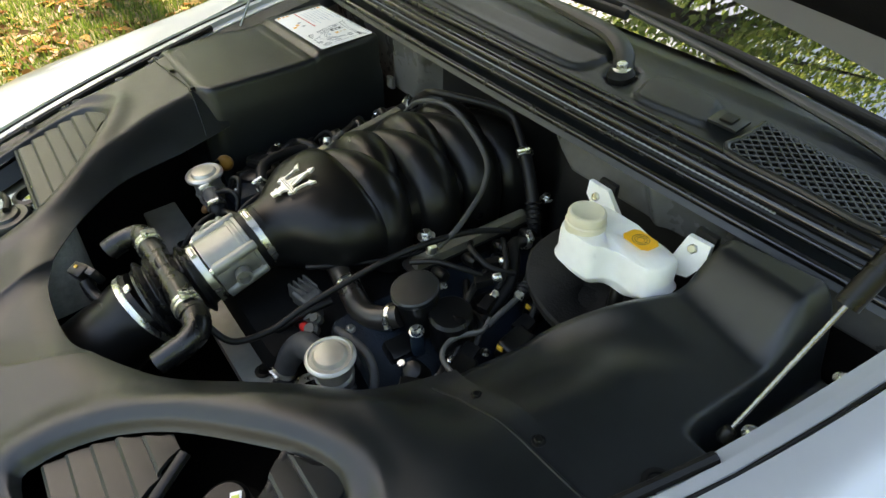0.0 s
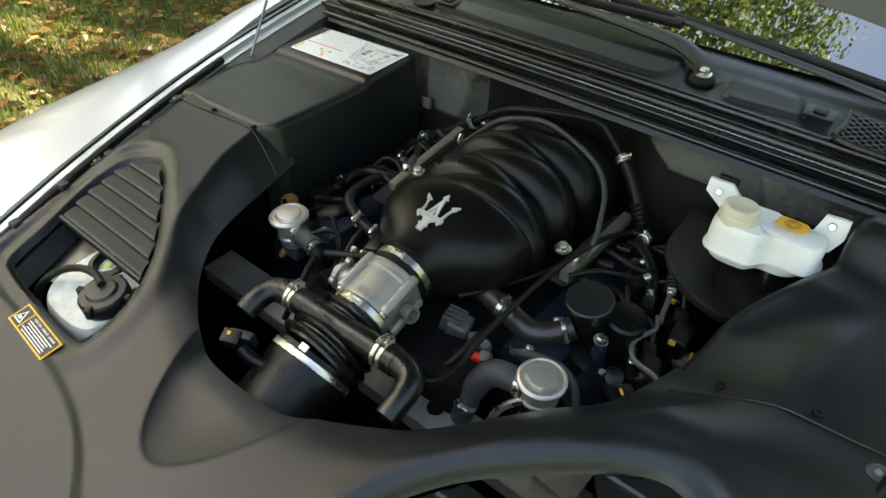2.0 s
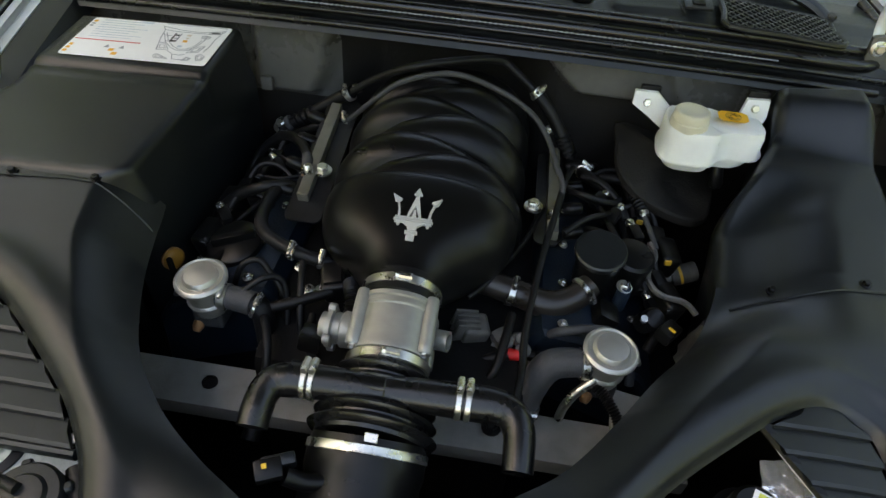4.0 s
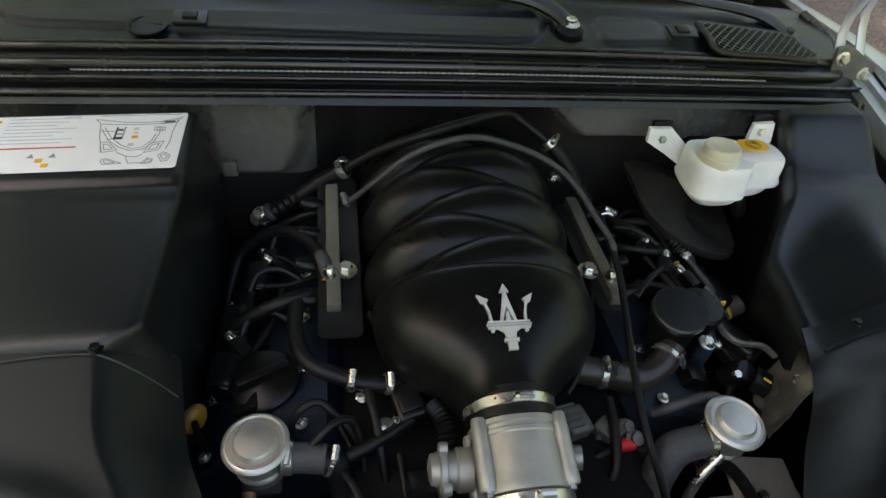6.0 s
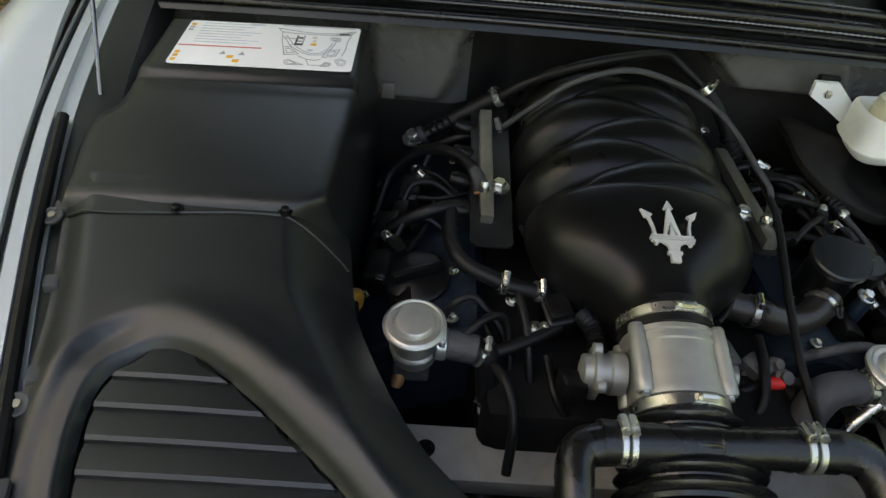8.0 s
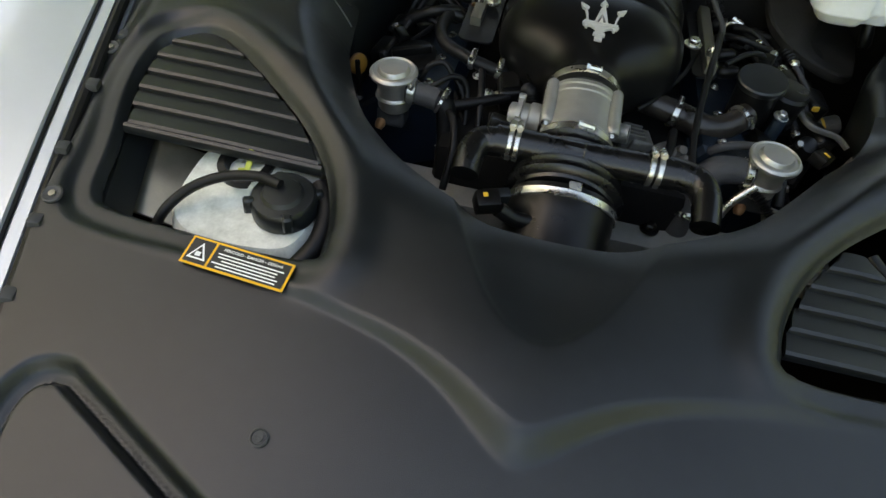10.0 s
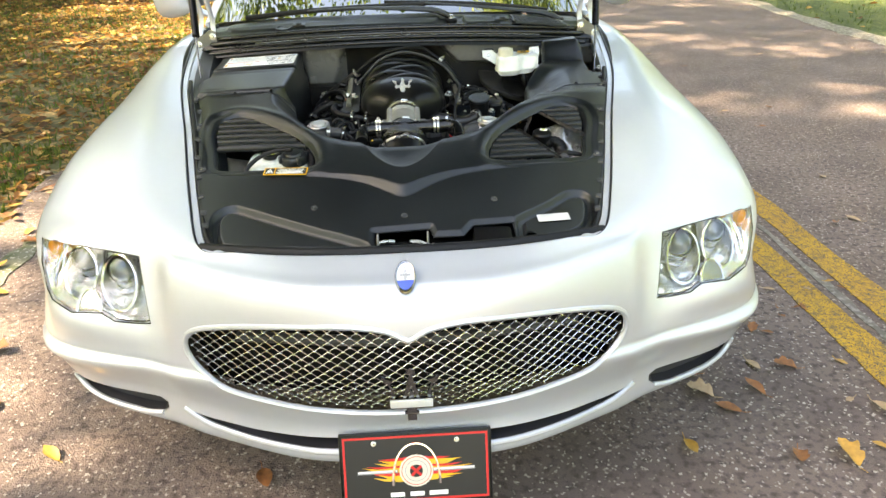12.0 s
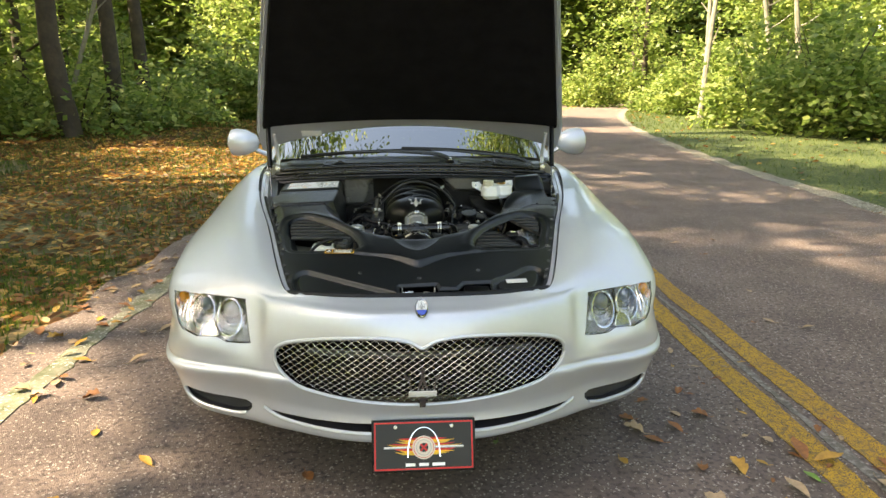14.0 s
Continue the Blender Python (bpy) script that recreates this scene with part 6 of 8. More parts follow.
for x, y, z, rx, rz in ((-.250, 1.125, .770, 20, 30), (-.252, 1.045, .758, 10, -60), (-.236, 1.115, .776, 15, 60), (.247, 1.095, .802, 20, -40), (.268, 1.065, .800, 15, -30), (.300, 1.045, .790, 10, 20), (.330, .955, .740, 15, 30), (-.275, .985, .768, 10, 40)):
    pl = thing("plug", (x, y, z), "small black wiring plug with a bright sleeve", "connector", group="wiring plugs on the engine")
    part("plug_body", block((.016, .026, .014), (x, y, z), (rx, 0, rz), .003), PLASTIC_S, pl)
    m3 = Euler((radians(rx), 0, radians(rz))).to_matrix()
    part("plug_sleeve", lathe([(.0055, 0), (.0062, .002), (.0062, .010), (.0050, .012)], V(x, y, z) + m3 @ V(0, .013, 0), m3 @ V(0, 1, 0), 10), STEEL, pl)
# cast bracket with a red tag beside the throttle
alt = thing("solenoid_block", (.115, .86, .72), "cast alloy solenoid block with a red tag", "engine part")
part("block_body", block((.034, .034, .036), (.094, .872, .734), (8, 12, 18), .006, 3), CASTGREY, alt, "dusty grey finned casting")
for k in range(4):
    part("fin", block((.030, .0032, .034), (.0865 - .0020 * k, .858 + .0088 * k, .742), (8, 12, 18), .0015, 2), CASTGREY, alt)
part("lug", block((.022, .026, .024), (.132, .862, .735), (10, -8, 35), .005, 2), CASTGREY, alt)
for dx, dy, dz, r in ((.030, -.008, .008, .0085), (.044, -.004, .012, .0075), (.052, -.016, .004, .0095)):
    part("stub", lathe([(r, 0), (r * 1.15, .005), (r * 1.15, .012), (r * .8, .015), (r * .8, .019), (0, .020)], (.105 + dx, .868 + dy, .726 + dz), (.25, -.6, .9), 14), CASTGREY, alt)
part("arm", sweep([V(.120, .862, .728), V(.140, .857, .722), V(.160, .850, .718), V(.178, .846, .716)], .0085, 10, 4), CASTGREY, alt)
bolt((.158, .850, .729), (.1, -.5, 1), .006, alt)
part("tagged_hose", sweep([V(.045, .835, .690), V(.085, .832, .712), V(.122, .837, .728), V(.150, .842, .735), V(.172, .842, .737), V(.196, .832, .735)], .0066, 10, 6), RUBBER, alt)
part("red_tag", lathe([(.0070, -.009), (.0076, -.007), (.0076, .007), (.0070, .009)], (.150, .842, .735), (1, -.0, .15), 14), REDP, alt)
part("corrugated_hose", sweep([V(.176, .842, .738), V(.200, .836, .744), V(.228, .822, .744), V(.262, .800, .730), V(.285, .775, .705)], .0062, 10, 26, ridge=.22), RUBBER, alt)

# cross beam in front of the engine
beam = thing("cross_beam", (0, .77, .60), "grey painted steel cross beam", "car part")
part("beam_plate", block((.74, .062, .030), (.0, .775, .655), (4, 0, 0), .004), BEAM, beam)
bolt((.133, .775, .672), (0, 0, 1), .008, beam, PLASTIC_S)
bm = lathe([(.010, 0), (.010, .002), (.0065, .002), (.006, -.004)], (-.225, .775, .672), (0, 0, 1), 16)
part("beam_hole", bm, DARK, beam)
part("end_bracket", block((.085, .07, .012), (.315, .80, .690), (10, 12, 0), .004), BEAM, beam)
bolt((.300, .785, .697), (0, 0, 1), .007, beam)
bm = bmesh.new()
rows = []
for i in range(15):
    u = i / 14
    top, foot = V(.406, .940, .780).lerp(V(.394, .878, .772), u), V(.376, .940, .690).lerp(V(.358, .862, .690), u)
    rows.append([top.lerp(foot, j / 10) + V(.006 * noise.noise(Vector((u * 5, j * .6, 2))), 0, .004 * noise.noise(Vector((u * 9, j * .9, 7)))) for j in range(11)])
rings(bm, rows, False)
bmesh.ops.recalc_face_normals(bm, faces=bm.faces)
shield = part("heat_shield", carve(bm, [], thick=.0015, inward=0), SHEET, engine, "crumpled grey heat shield sheet", sharp=30)
bolt((.392, .900, .752), (-.9, -.3, .4), .0050, shield)

# brake fluid bottle on the firewall
res = thing("brake_fluid_bottle", (.38, 1.19, .80), "translucent white brake fluid bottle with a cream cap", "fluid bottle")
RO = rounded([(.326, 1.205), (.320, 1.175), (.320, 1.146), (.330, 1.130), (.348, 1.124), (.372, 1.123), (.392, 1.126), (.404, 1.142), (.418, 1.150), (.448, 1.150), (.464, 1.156), (.472, 1.172), (.472, 1.195), (.462, 1.208), (.420, 1.214), (.34, 1.214)], 3)
cx, cy = .385, 1.168
bm = bmesh.new()
loops = []
for k, z in ((.70, .846), (.78, .850), (.86, .861), (.985, .862), (1.0, .8645), (.985, .867), (.945, .872), (.945, .898), (.925, .907), (.88, .911), (.5, .912), (.05, .912)):
    loops.append([V(cx + (x - cx) * k - (.012 * (1 - k)), cy + (y - cy) * k, z + .03 * (x - cx) - .006 * step(.398, .408, x) * (z > .89)) for x, y in RO])
rings(bm, loops, True, True, True)
bmesh.ops.recalc_face_normals(bm, faces=bm.faces)
part("bottle", bm, WHITEP, res, sharp=50)
part("neck", lathe([(.0262, .905), (.0262, .9185), (.0250, .920), (.023, .920)], (.352, 1.1545, 0), (0, 0, 1), 30), CREAM, res)
part("cap", lathe([(.0232, .914), (.0245, .916), (.0245, .929), (.0232, .932), (.0205, .9332), (.0185, .9318), (.0, .9318)], (.352, 1.1545, 0), (0, 0, 1), 36), CREAM, res)
for x0, y0, z0, tri in ((.304, 1.229, .896, [(.284, .914), (.318, .914), (.345, .890), (.354, .866), (.338, .862), (.312, .878), (.284, .893)]), (.460, 1.232, .906, [(.440, .892), (.447, .920), (.479, .922), (.481, .896), (.470, .876), (.440, .868)])):
    bm = prism(tri, "y", y0 + .002, y0 + .009)
    for v in bm.verts:
        v.co.y -= .55 * (z0 - v.co.z) * (v.co.z < z0)
    part("ear", bm, WHITEP, res, "white mounting ear")
    part("ear_pad", block((.030, .010, .034), (x0 + .004, y0 + .016, z0 + .006), (0, 0, 0), .003), RUBBER, res)
    bolt((x0, y0 + .001, z0 + .002), (0, -.9, .3), .0062, res)
RM = Matrix.Translation((.417, 1.183, .9155)) @ Euler((0, radians(-1.7), radians(-4))).to_matrix().to_4x4()
lab2 = flat(RM, [(x * .0205, y * .0145) for x, y in ((-1, -.6), (-.7, -1), (.7, -1), (1, -.6), (1, .6), (.7, 1), (-.7, 1), (-1, .6))], .0006, "orange_label", ORANGE, res, "orange brake fluid warning label")
for r in (.0045, .0075, .0105):
    part("label_ring", sweep([RM @ V(r * math.cos(a), r * math.sin(a), .0008) for a in [i * math.pi / 10 for i in range(21 if r > .006 else 15)]], .00038, 5, 1), BLACKP, lab2)
part("outlet", lathe([(.009, 0), (.010, .01), (.010, .03), (.007, .035)], (.415, 1.165, .845), (.2, -.3, -1), 14), PLASTIC_S, res)
pad = rounded([(.272, 1.215), (.272, 1.155), (.290, 1.122), (.318, 1.104), (.360, 1.098), (.400, 1.110), (.425, 1.15), (.43, 1.265), (.285, 1.265)], 3)
bm = bmesh.new()
rings(bm, [[V(.35 + (x - .35) * k, 1.18 + (y - 1.18) * k, .812 - .33 * (x - .31) + .15 * (y - 1.11) + dz) for x, y in pad] for k, dz in ((.97, -.016), (1, -.012), (1, -.003), (.96, 0), (.5, .002), (.02, .002))], True, True, True)
bmesh.ops.recalc_face_normals(bm, faces=bm.faces)
part("insulation_pad", bm, PAD, bay, "dark insulating pad under the fluid bottle")

# coils, sensors and leads on the two heads
for x, y, z, rz, ry in ((.352, 1.055, .748, 10, 12), (.345, .965, .742, 25, 15), (.318, 1.135, .752, 0, 10), (-.285, 1.035, .748, -8, -14), (-.262, 1.105, .758, -5, -10), (-.290, .965, .742, -10, -14)):
    coil = thing("ignition_coil", (x, y, z - .03), "black ignition coil with a wired plug", "ignition coil", group="ignition coils on the heads")
    part("coil_body", block((.032, .050, .040), (x, y, z), (6, ry, rz), .008, 3), PLASTIC_S, coil)
    part("coil_neck", block((.022, .030, .020), (x - math.copysign(.012, x), y + .024, z + .014), (12, ry, rz), .004), PLASTIC_S, coil)
    part("coil_clip", block((.010, .004, .008), (x, y - .027, z + .012), (0, 0, rz), .001, 1), YELLOWP if y > 1.0 and x > 0 else PLASTIC, coil)
    k = -math.copysign(1, x)
    part("coil_lead", sweep([V(x + k * .012, y + .036, z + .020), V(x + k * .024, y + .055, z + .038), V(x + k * .050, y + .060, z + .040), V(x + k * .075, y + .05, z + .030)], .0042, 8, 6), RUBBER, coil)
sens = thing("cam_sensor", (.318, .915, .74), "black round cam sensor with a yellow mark", "sensor")
part("sensor_body", lathe([(.014, -.02), (.015, .012), (.012, .017), (.006, .019), (0, .019)], (.318, .918, .752), (.2, -.6, 1), 22), PLASTIC_S, sens)
part("sensor_plug", block((.022, .034, .018), (.338, .898, .756), (-10, 10, -40), .004), PLASTIC_S, sens)
part("sensor_mark", block((.010, .004, .002), (.340, .893, .766), (-10, 10, -40), .0005, 1), YELLOWP, sens)
part("sensor_bolt", lathe([(.005, 0), (.005, .006), (0, .006)], (.305, .905, .764), (.1, -.4, 1), 10), STEEL, sens)
spool = thing("vacuum_spool", (.39, 1.05, .70), "short dusty grey cylinder with a yellow stripe on a stay", "engine part")
part("spool_body", lathe([(.0, -.02), (.014, -.019), (.015, -.017), (.015, .015), (.013, .018), (0, .018)], (.390, 1.055, .722), (.85, .15, .35), 20), CASTGREY, spool)
part("spool_end", lathe([(.009, 0), (.009, .014), (.005, .014)], (.372, 1.052, .715), (-.85, -.15, -.35), 14), ALU, spool)
part("spool_band", lathe([(.0152, -.002), (.0157, 0), (.0152, .002)], (.384, 1.054, .720), (.85, .15, .35), 20), YELLOWP, spool)
part("stay", sweep([V(.320, 1.035, .785), V(.328, 1.015, .780), V(.318, .990, .778), V(.316, .968, .774), V(.330, .950, .770), V(.362, .946, .766), V(.378, .934, .758)], .0036, 8, 4, flat=1.3), CASTGREY, spool)
cab2 = line("control_cable", [(.300, 1.125, .800), (.306, 1.112, .797), (.316, 1.085, .792), (.324, 1.045, .788), (.328, 1.025, .784)], .0040, RUBBER_G, "sprung cable end beside the oil separator", "cable")
for k in range(5):
    part("spring_turn", lathe([(.0075, -.002), (.0090, 0), (.0075, .002)], V(.302, 1.122, .800).lerp(V(.312, 1.098, .795), k / 4), (.4, -.9, -.2), 14), RUBBER, cab2)
part("ball_joint", lathe([(0, -.007), (.006, -.005), (.008, 0), (.006, .005), (0, .007)], (.315, 1.090, .794), (0, 0, 1), 14), STEEL, cab2)
for pts, r in (([(-.190, 1.045, .790), (-.205, 1.037, .798), (-.233, 1.025, .797), (-.272, 1.022, .776), (-.300, 1.020, .745), (-.312, 1.01, .71)], .0082),
               ([(.255, 1.171, .792), (.275, 1.165, .797), (.291, 1.158, .797), (.300, 1.13, .790), (.305, 1.10, .775)], .0070), ([(.222, 1.135, .812), (.245, 1.12, .818), (.272, 1.10, .806), (.285, 1.075, .790)], .0042),
               ([(.205, 1.09, .815), (.225, 1.075, .822), (.262, 1.08, .812), (.280, 1.11, .800)], .0045), ([(.195, .99, .818), (.222, 1.015, .826), (.245, 1.035, .822), (.262, 1.065, .805)], .0040),
               ([(-.195, .845, .772), (-.170, .862, .785), (-.150, .868, .775), (-.142, .85, .74), (-.14, .82, .70)], .0042), ([(-.135, .905, .782), (-.128, .87, .772), (-.122, .84, .745), (-.115, .81, .70)], .0048),
               ([(-.165, .83, .752), (-.150, .80, .755), (-.142, .77, .735), (-.145, .74, .69)], .0052)):
    line("engine_hose", pts, r, RUBBER, "black rubber engine hose", "hose")
pv = thing("purge_valve", (-.085, .90, .74), "dusty black purge valve with a ribbed stub", "valve")
part("valve_body", block((.034, .040, .036), (-.090, .893, .762), (14, -10, 12), .006, 3), PLASTIC_S, pv)
part("valve_lid", block((.024, .030, .006), (-.092, .890, .782), (14, -10, 12), .002), PLASTIC_S, pv)
part("stub", sweep([V(-.066, .880, .778), V(-.060, .862, .782), V(-.056, .846, .776), V(-.054, .830, .760)], .0095, 12, 9, ridge=.14), RUBBER, pv)
for x, y, z in ((-.118, .868, .768), (-.104, .872, .766), (-.140, .905, .770)):
    bolt((x, y, z), (0, -.3, 1), .0048, pv)

# coolant tank under the louvre
tank = thing("coolant_tank", (-.31, .56, .60), "white plastic coolant tank with a black screw cap", "tank")
TO = rounded([(-.400, .600), (-.385, .625), (-.325, .628), (-.262, .612), (-.244, .580), (-.240, .535), (-.255, .500), (-.31, .492), (-.370, .500), (-.398, .535)], 5)
cx, cy = -.32, .56
bm = bmesh.new()
loops = []
for k, z in ((1.0, .60), (1.0, .755), (.975, .765), (.93, .772), (.5, .776), (.05, .776)):
    loops.append([V(cx + (x - cx) * k, cy + (y - cy) * k, z + .16 * (y - cy) * (z > .7) + .05 * (x - cx) * (z > .7)) for x, y in TO])
rings(bm, loops, True, False, True)
bmesh.ops.recalc_face_normals(bm, faces=bm.faces)
part("tank_body", bm, TANK, tank, sharp=50)
part("filler_ring", lathe([(.026, -.006), (.030, -.004), (.030, .005), (.022, .007), (.019, -.006), (0, -.009)], (-.335, .588, .787), (0, -.15, 1), 28), PLASTIC_S, tank)
part("filler_mark", sweep([V(-.333, .583, .784), V(-.331, .590, .794), V(-.330, .594, .806)], .0038, 8, 4, flat=.5), LIME, tank, "yellow-green filler tab")
part("filler_mark", block((.011, .009, .004), (-.337, .582, .783), (0, 0, 20), .001, 1), LIME, tank)
part("screw_cap", lathe([(.030, -.016), (.034, -.013), (.034, .005), (.031, .009), (.022, .010), (.019, .014), (.010, .015), (0, .015)], (-.275, .547, .788), (0, -.15, 1), 28), PLASTIC, tank)
for k in range(4):
    a = k * math.pi / 2 + .5
    part("cap_lug", block((.012, .010, .018), (-.275 + .034 * math.cos(a), .547 + .034 * math.sin(a), .787), (0, 0, math.degrees(a)), .002, 1), PLASTIC, tank)
part("overflow_hose", sweep([V(-.278, .549, .806), V(-.305, .554, .806), V(-.345, .548, .798), V(-.378, .530, .782), V(-.398, .505, .755), V(-.405, .49, .70)], .0055, 12, 6), RUBBER, tank)
part("side_hose", sweep([V(-.250, .585, .785), V(-.232, .555, .778), V(-.230, .520, .765), V(-.250, .490, .745), V(-.285, .470, .72)], .011, 12, 6), RUBBER, tank)
bolt((-.262, .605, .795), (0, -.2, 1), .006, tank)
part("mount_panel", block((.10, .10, .006), (-.43, .58, .745), (15, 10, 0), .002), RAIL, bay)

# filler and bright reflector under the other louvre
neck = thing("washer_filler", (.37, .62, .70), "black washer filler cap beside a bright reflector back", "filler")
part("filler_cap", lathe([(.034, -.030), (.034, -.022), (.024, -.020), (.026, -.014), (.026, .008), (.022, .012), (0, .012)], (.380, .650, .786), (0, -.15, 1), 26), PLASTIC_S, neck)
part("filler_label", block((.020, .012, .001), (.386, .659, .8006), (8, 0, -25), .0003, 1), PAPER, neck, "white and yellow label on the cap")
part("filler_mark", block((.009, .008, .001), (.385, .659, .8014), (8, 0, -25), .0003, 1), LIME, neck)
part("filler_hose", sweep([V(.386, .640, .765), V(.408, .640, .770), V(.424, .625, .764), V(.425, .600, .745), V(.41, .56, .70)], .017, 14, 6, ridge=.06), PLASTIC_S, neck)
bm = bmesh.new()
rows = []
for i in range(17):
    rows.append([V(.398 + .107 * i / 16, .560 + .150 * j / 16, .712 + .080 * j / 16 + .010 * math.sin(i * .33) + .010 * noise.noise(Vector((i * .22, j * .22, 3))) + .003 * noise.noise(Vector((i * .6, j * .6, 9)))) for j in range(17)])
rings(bm, rows, False)
bmesh.ops.recalc_face_normals(bm, faces=bm.faces)
part("lamp_back", bm, REFLECTOR, neck, "crumpled bright lamp shell", sharp=60)
part("bulb_cap", lathe([(.020, -.02), (.022, 0), (.016, .010), (0, .012)], (.466, .520, .752), (.1, -.2, 1), 18), PLASTIC_S, neck)
part("lamp_rib", sweep([V(.40, .56, .765), V(.425, .545, .772), V(.455, .540, .768), V(.475, .55, .76)], .006, 8), RUBBER, neck)
part("lamp_shell", block((.05, .03, .012), (.425, .535, .742), (12, 8, 20), .008, 3), ALU, neck)
part("bulb_holder", lathe([(.014, 0), (.014, .012), (.008, .02)], (.415, .535, .752), (.1, -.2, 1), 16), RUBBER_G, neck)
part("bulb_clip", block((.012, .008, .006), (.428, .517, .762), (10, 0, 30), .001, 1), LIME, neck)
part("bulb_clip", block((.012, .008, .006), (.444, .515, .762), (10, 0, 30), .001, 1), LIME, neck)
# bonnet latch
latch = thing("bonnet_latch", (0, .205, .64), "zinc-plated bonnet latch in the cover's front slot", "latch")
part("latch_box", block((.118, .045, .05), (-.004, .212, .655), (0, 0, 0), .004), DARK, latch)
# plate coloured near-black in place of the slot's own shade
part("latch_plate", block((.112, .030, .004), (-.004, .192, .684), (14, 0, 0), .001, 1), DARK, latch)
part("latch_hook", sweep([V(-.058, .205, .703), V(-.040, .206, .706), V(-.022, .208, .704)], .004, 8), STEEL, latch)
part("latch_hook", sweep([V(.012, .206, .703), V(.030, .203, .703), V(.048, .196, .698)], .004, 8), STEEL, latch)
part("latch_spring", sweep([V(.050, .196, .698), V(.068, .192, .698), V(.080, .190, .697)], .0028, 8, ridge=.2), STEEL, latch)
for x in (-.058, .050):
    part("guide", block((.004, .03, .03), (x, .215, .700), (0, 0, 0), .001, 1), BEAM, latch)
for x, y in ((-.022, .186), (.026, .188), (.060, .190)):
    bolt((x, y, .697), (0, -.2, 1), .005, latch)
part("air_box", block((.085, .07, .035), (.190, .215, .690), (10, 0, -5), .008), PLASTIC_S, latch)

# ---- woods ----
def leaf_mat(name, a, b, c):
    m = bpy.data.materials.new(name)
    m.use_nodes = True
    nt = m.node_tree
    p = nt.nodes["Principled BSDF"]
    g = nt.nodes.new("ShaderNodeNewGeometry")
    r = nt.nodes.new("ShaderNodeValToRGB")
    r.color_ramp.elements[0].color = (*a, 1)
    r.color_ramp.elements[1].color = (*c, 1)
    e = r.color_ramp.elements.new(0.6)
    e.color = (*b, 1)
    nt.links.new(g.outputs["Random Per Island"], r.inputs["Fac"])
    nt.links.new(r.outputs["Color"], p.inputs["Base Color"])
    p.inputs["Roughness"].default_value = 0.5
    tr = nt.nodes.new("ShaderNodeBsdfTranslucent")
    nt.links.new(r.outputs["Color"], tr.inputs["Color"])
    mx = nt.nodes.new("ShaderNodeMixShader")
    mx.inputs["Fac"].default_value = 0.55
    nt.links.new(p.outputs[0], mx.inputs[1])
    nt.links.new(tr.outputs[0], mx.inputs[2])
    nt.links.new(mx.outputs[0], nt.nodes["Material Output"].inputs["Surface"])
    return m


LEAF = leaf_mat("tree_leaves", (0.090, 0.155, 0.030), (0.24, 0.33, 0.080), (0.48, 0.52, 0.18))
FALLEN = leaf_mat("fallen_leaves", (0.095, 0.045, 0.018), (0.28, 0.125, 0.036), (0.58, 0.38, 0.12))
GRASS = leaf_mat("grass_blades", (0.05, 0.09, 0.015), (0.09, 0.14, 0.025), (0.16, 0.18, 0.04))
BARK = mat("tree_bark", (0.058, 0.044, 0.032), 0.9, 0, 0.5, 3.0, 1.0, 30, fine=14)
rng = random.Random(11)


def leaf_quads(verts, faces, c, n, spread, size, flatten=0.6, r=rng):
    for _ in range(n):
        d = Vector((r.gauss(0, 1), r.gauss(0, 1), r.gauss(0, 1) * flatten)) * spread * 0.55
        p = c + d
        a = Vector((r.gauss(0, 1), r.gauss(0, 1), r.gauss(0, .5))).normalized()
        b = a.cross(Vector((r.gauss(0, .9), r.gauss(0, .9), 1))).normalized()
        s = size * r.uniform(.6, 1.3)
        k = len(verts)
        verts += [p - a * s, p + b * s * .55 + a * s * .1, p + a * s, p - b * s * .55 + a * s * .1]
        faces.append((k, k + 1, k + 2, k + 3))


def mesh_part(name, verts, faces, material, parent, label="", kind=""):
    me = bpy.data.meshes.new(name)
    me.from_pydata([tuple(v) for v in verts], [], faces)
    me.materials.append(material)
    ob = new(name, me)
    if parent is not None:
        ob.parent = parent
    return tagged(ob, label, kind=kind)


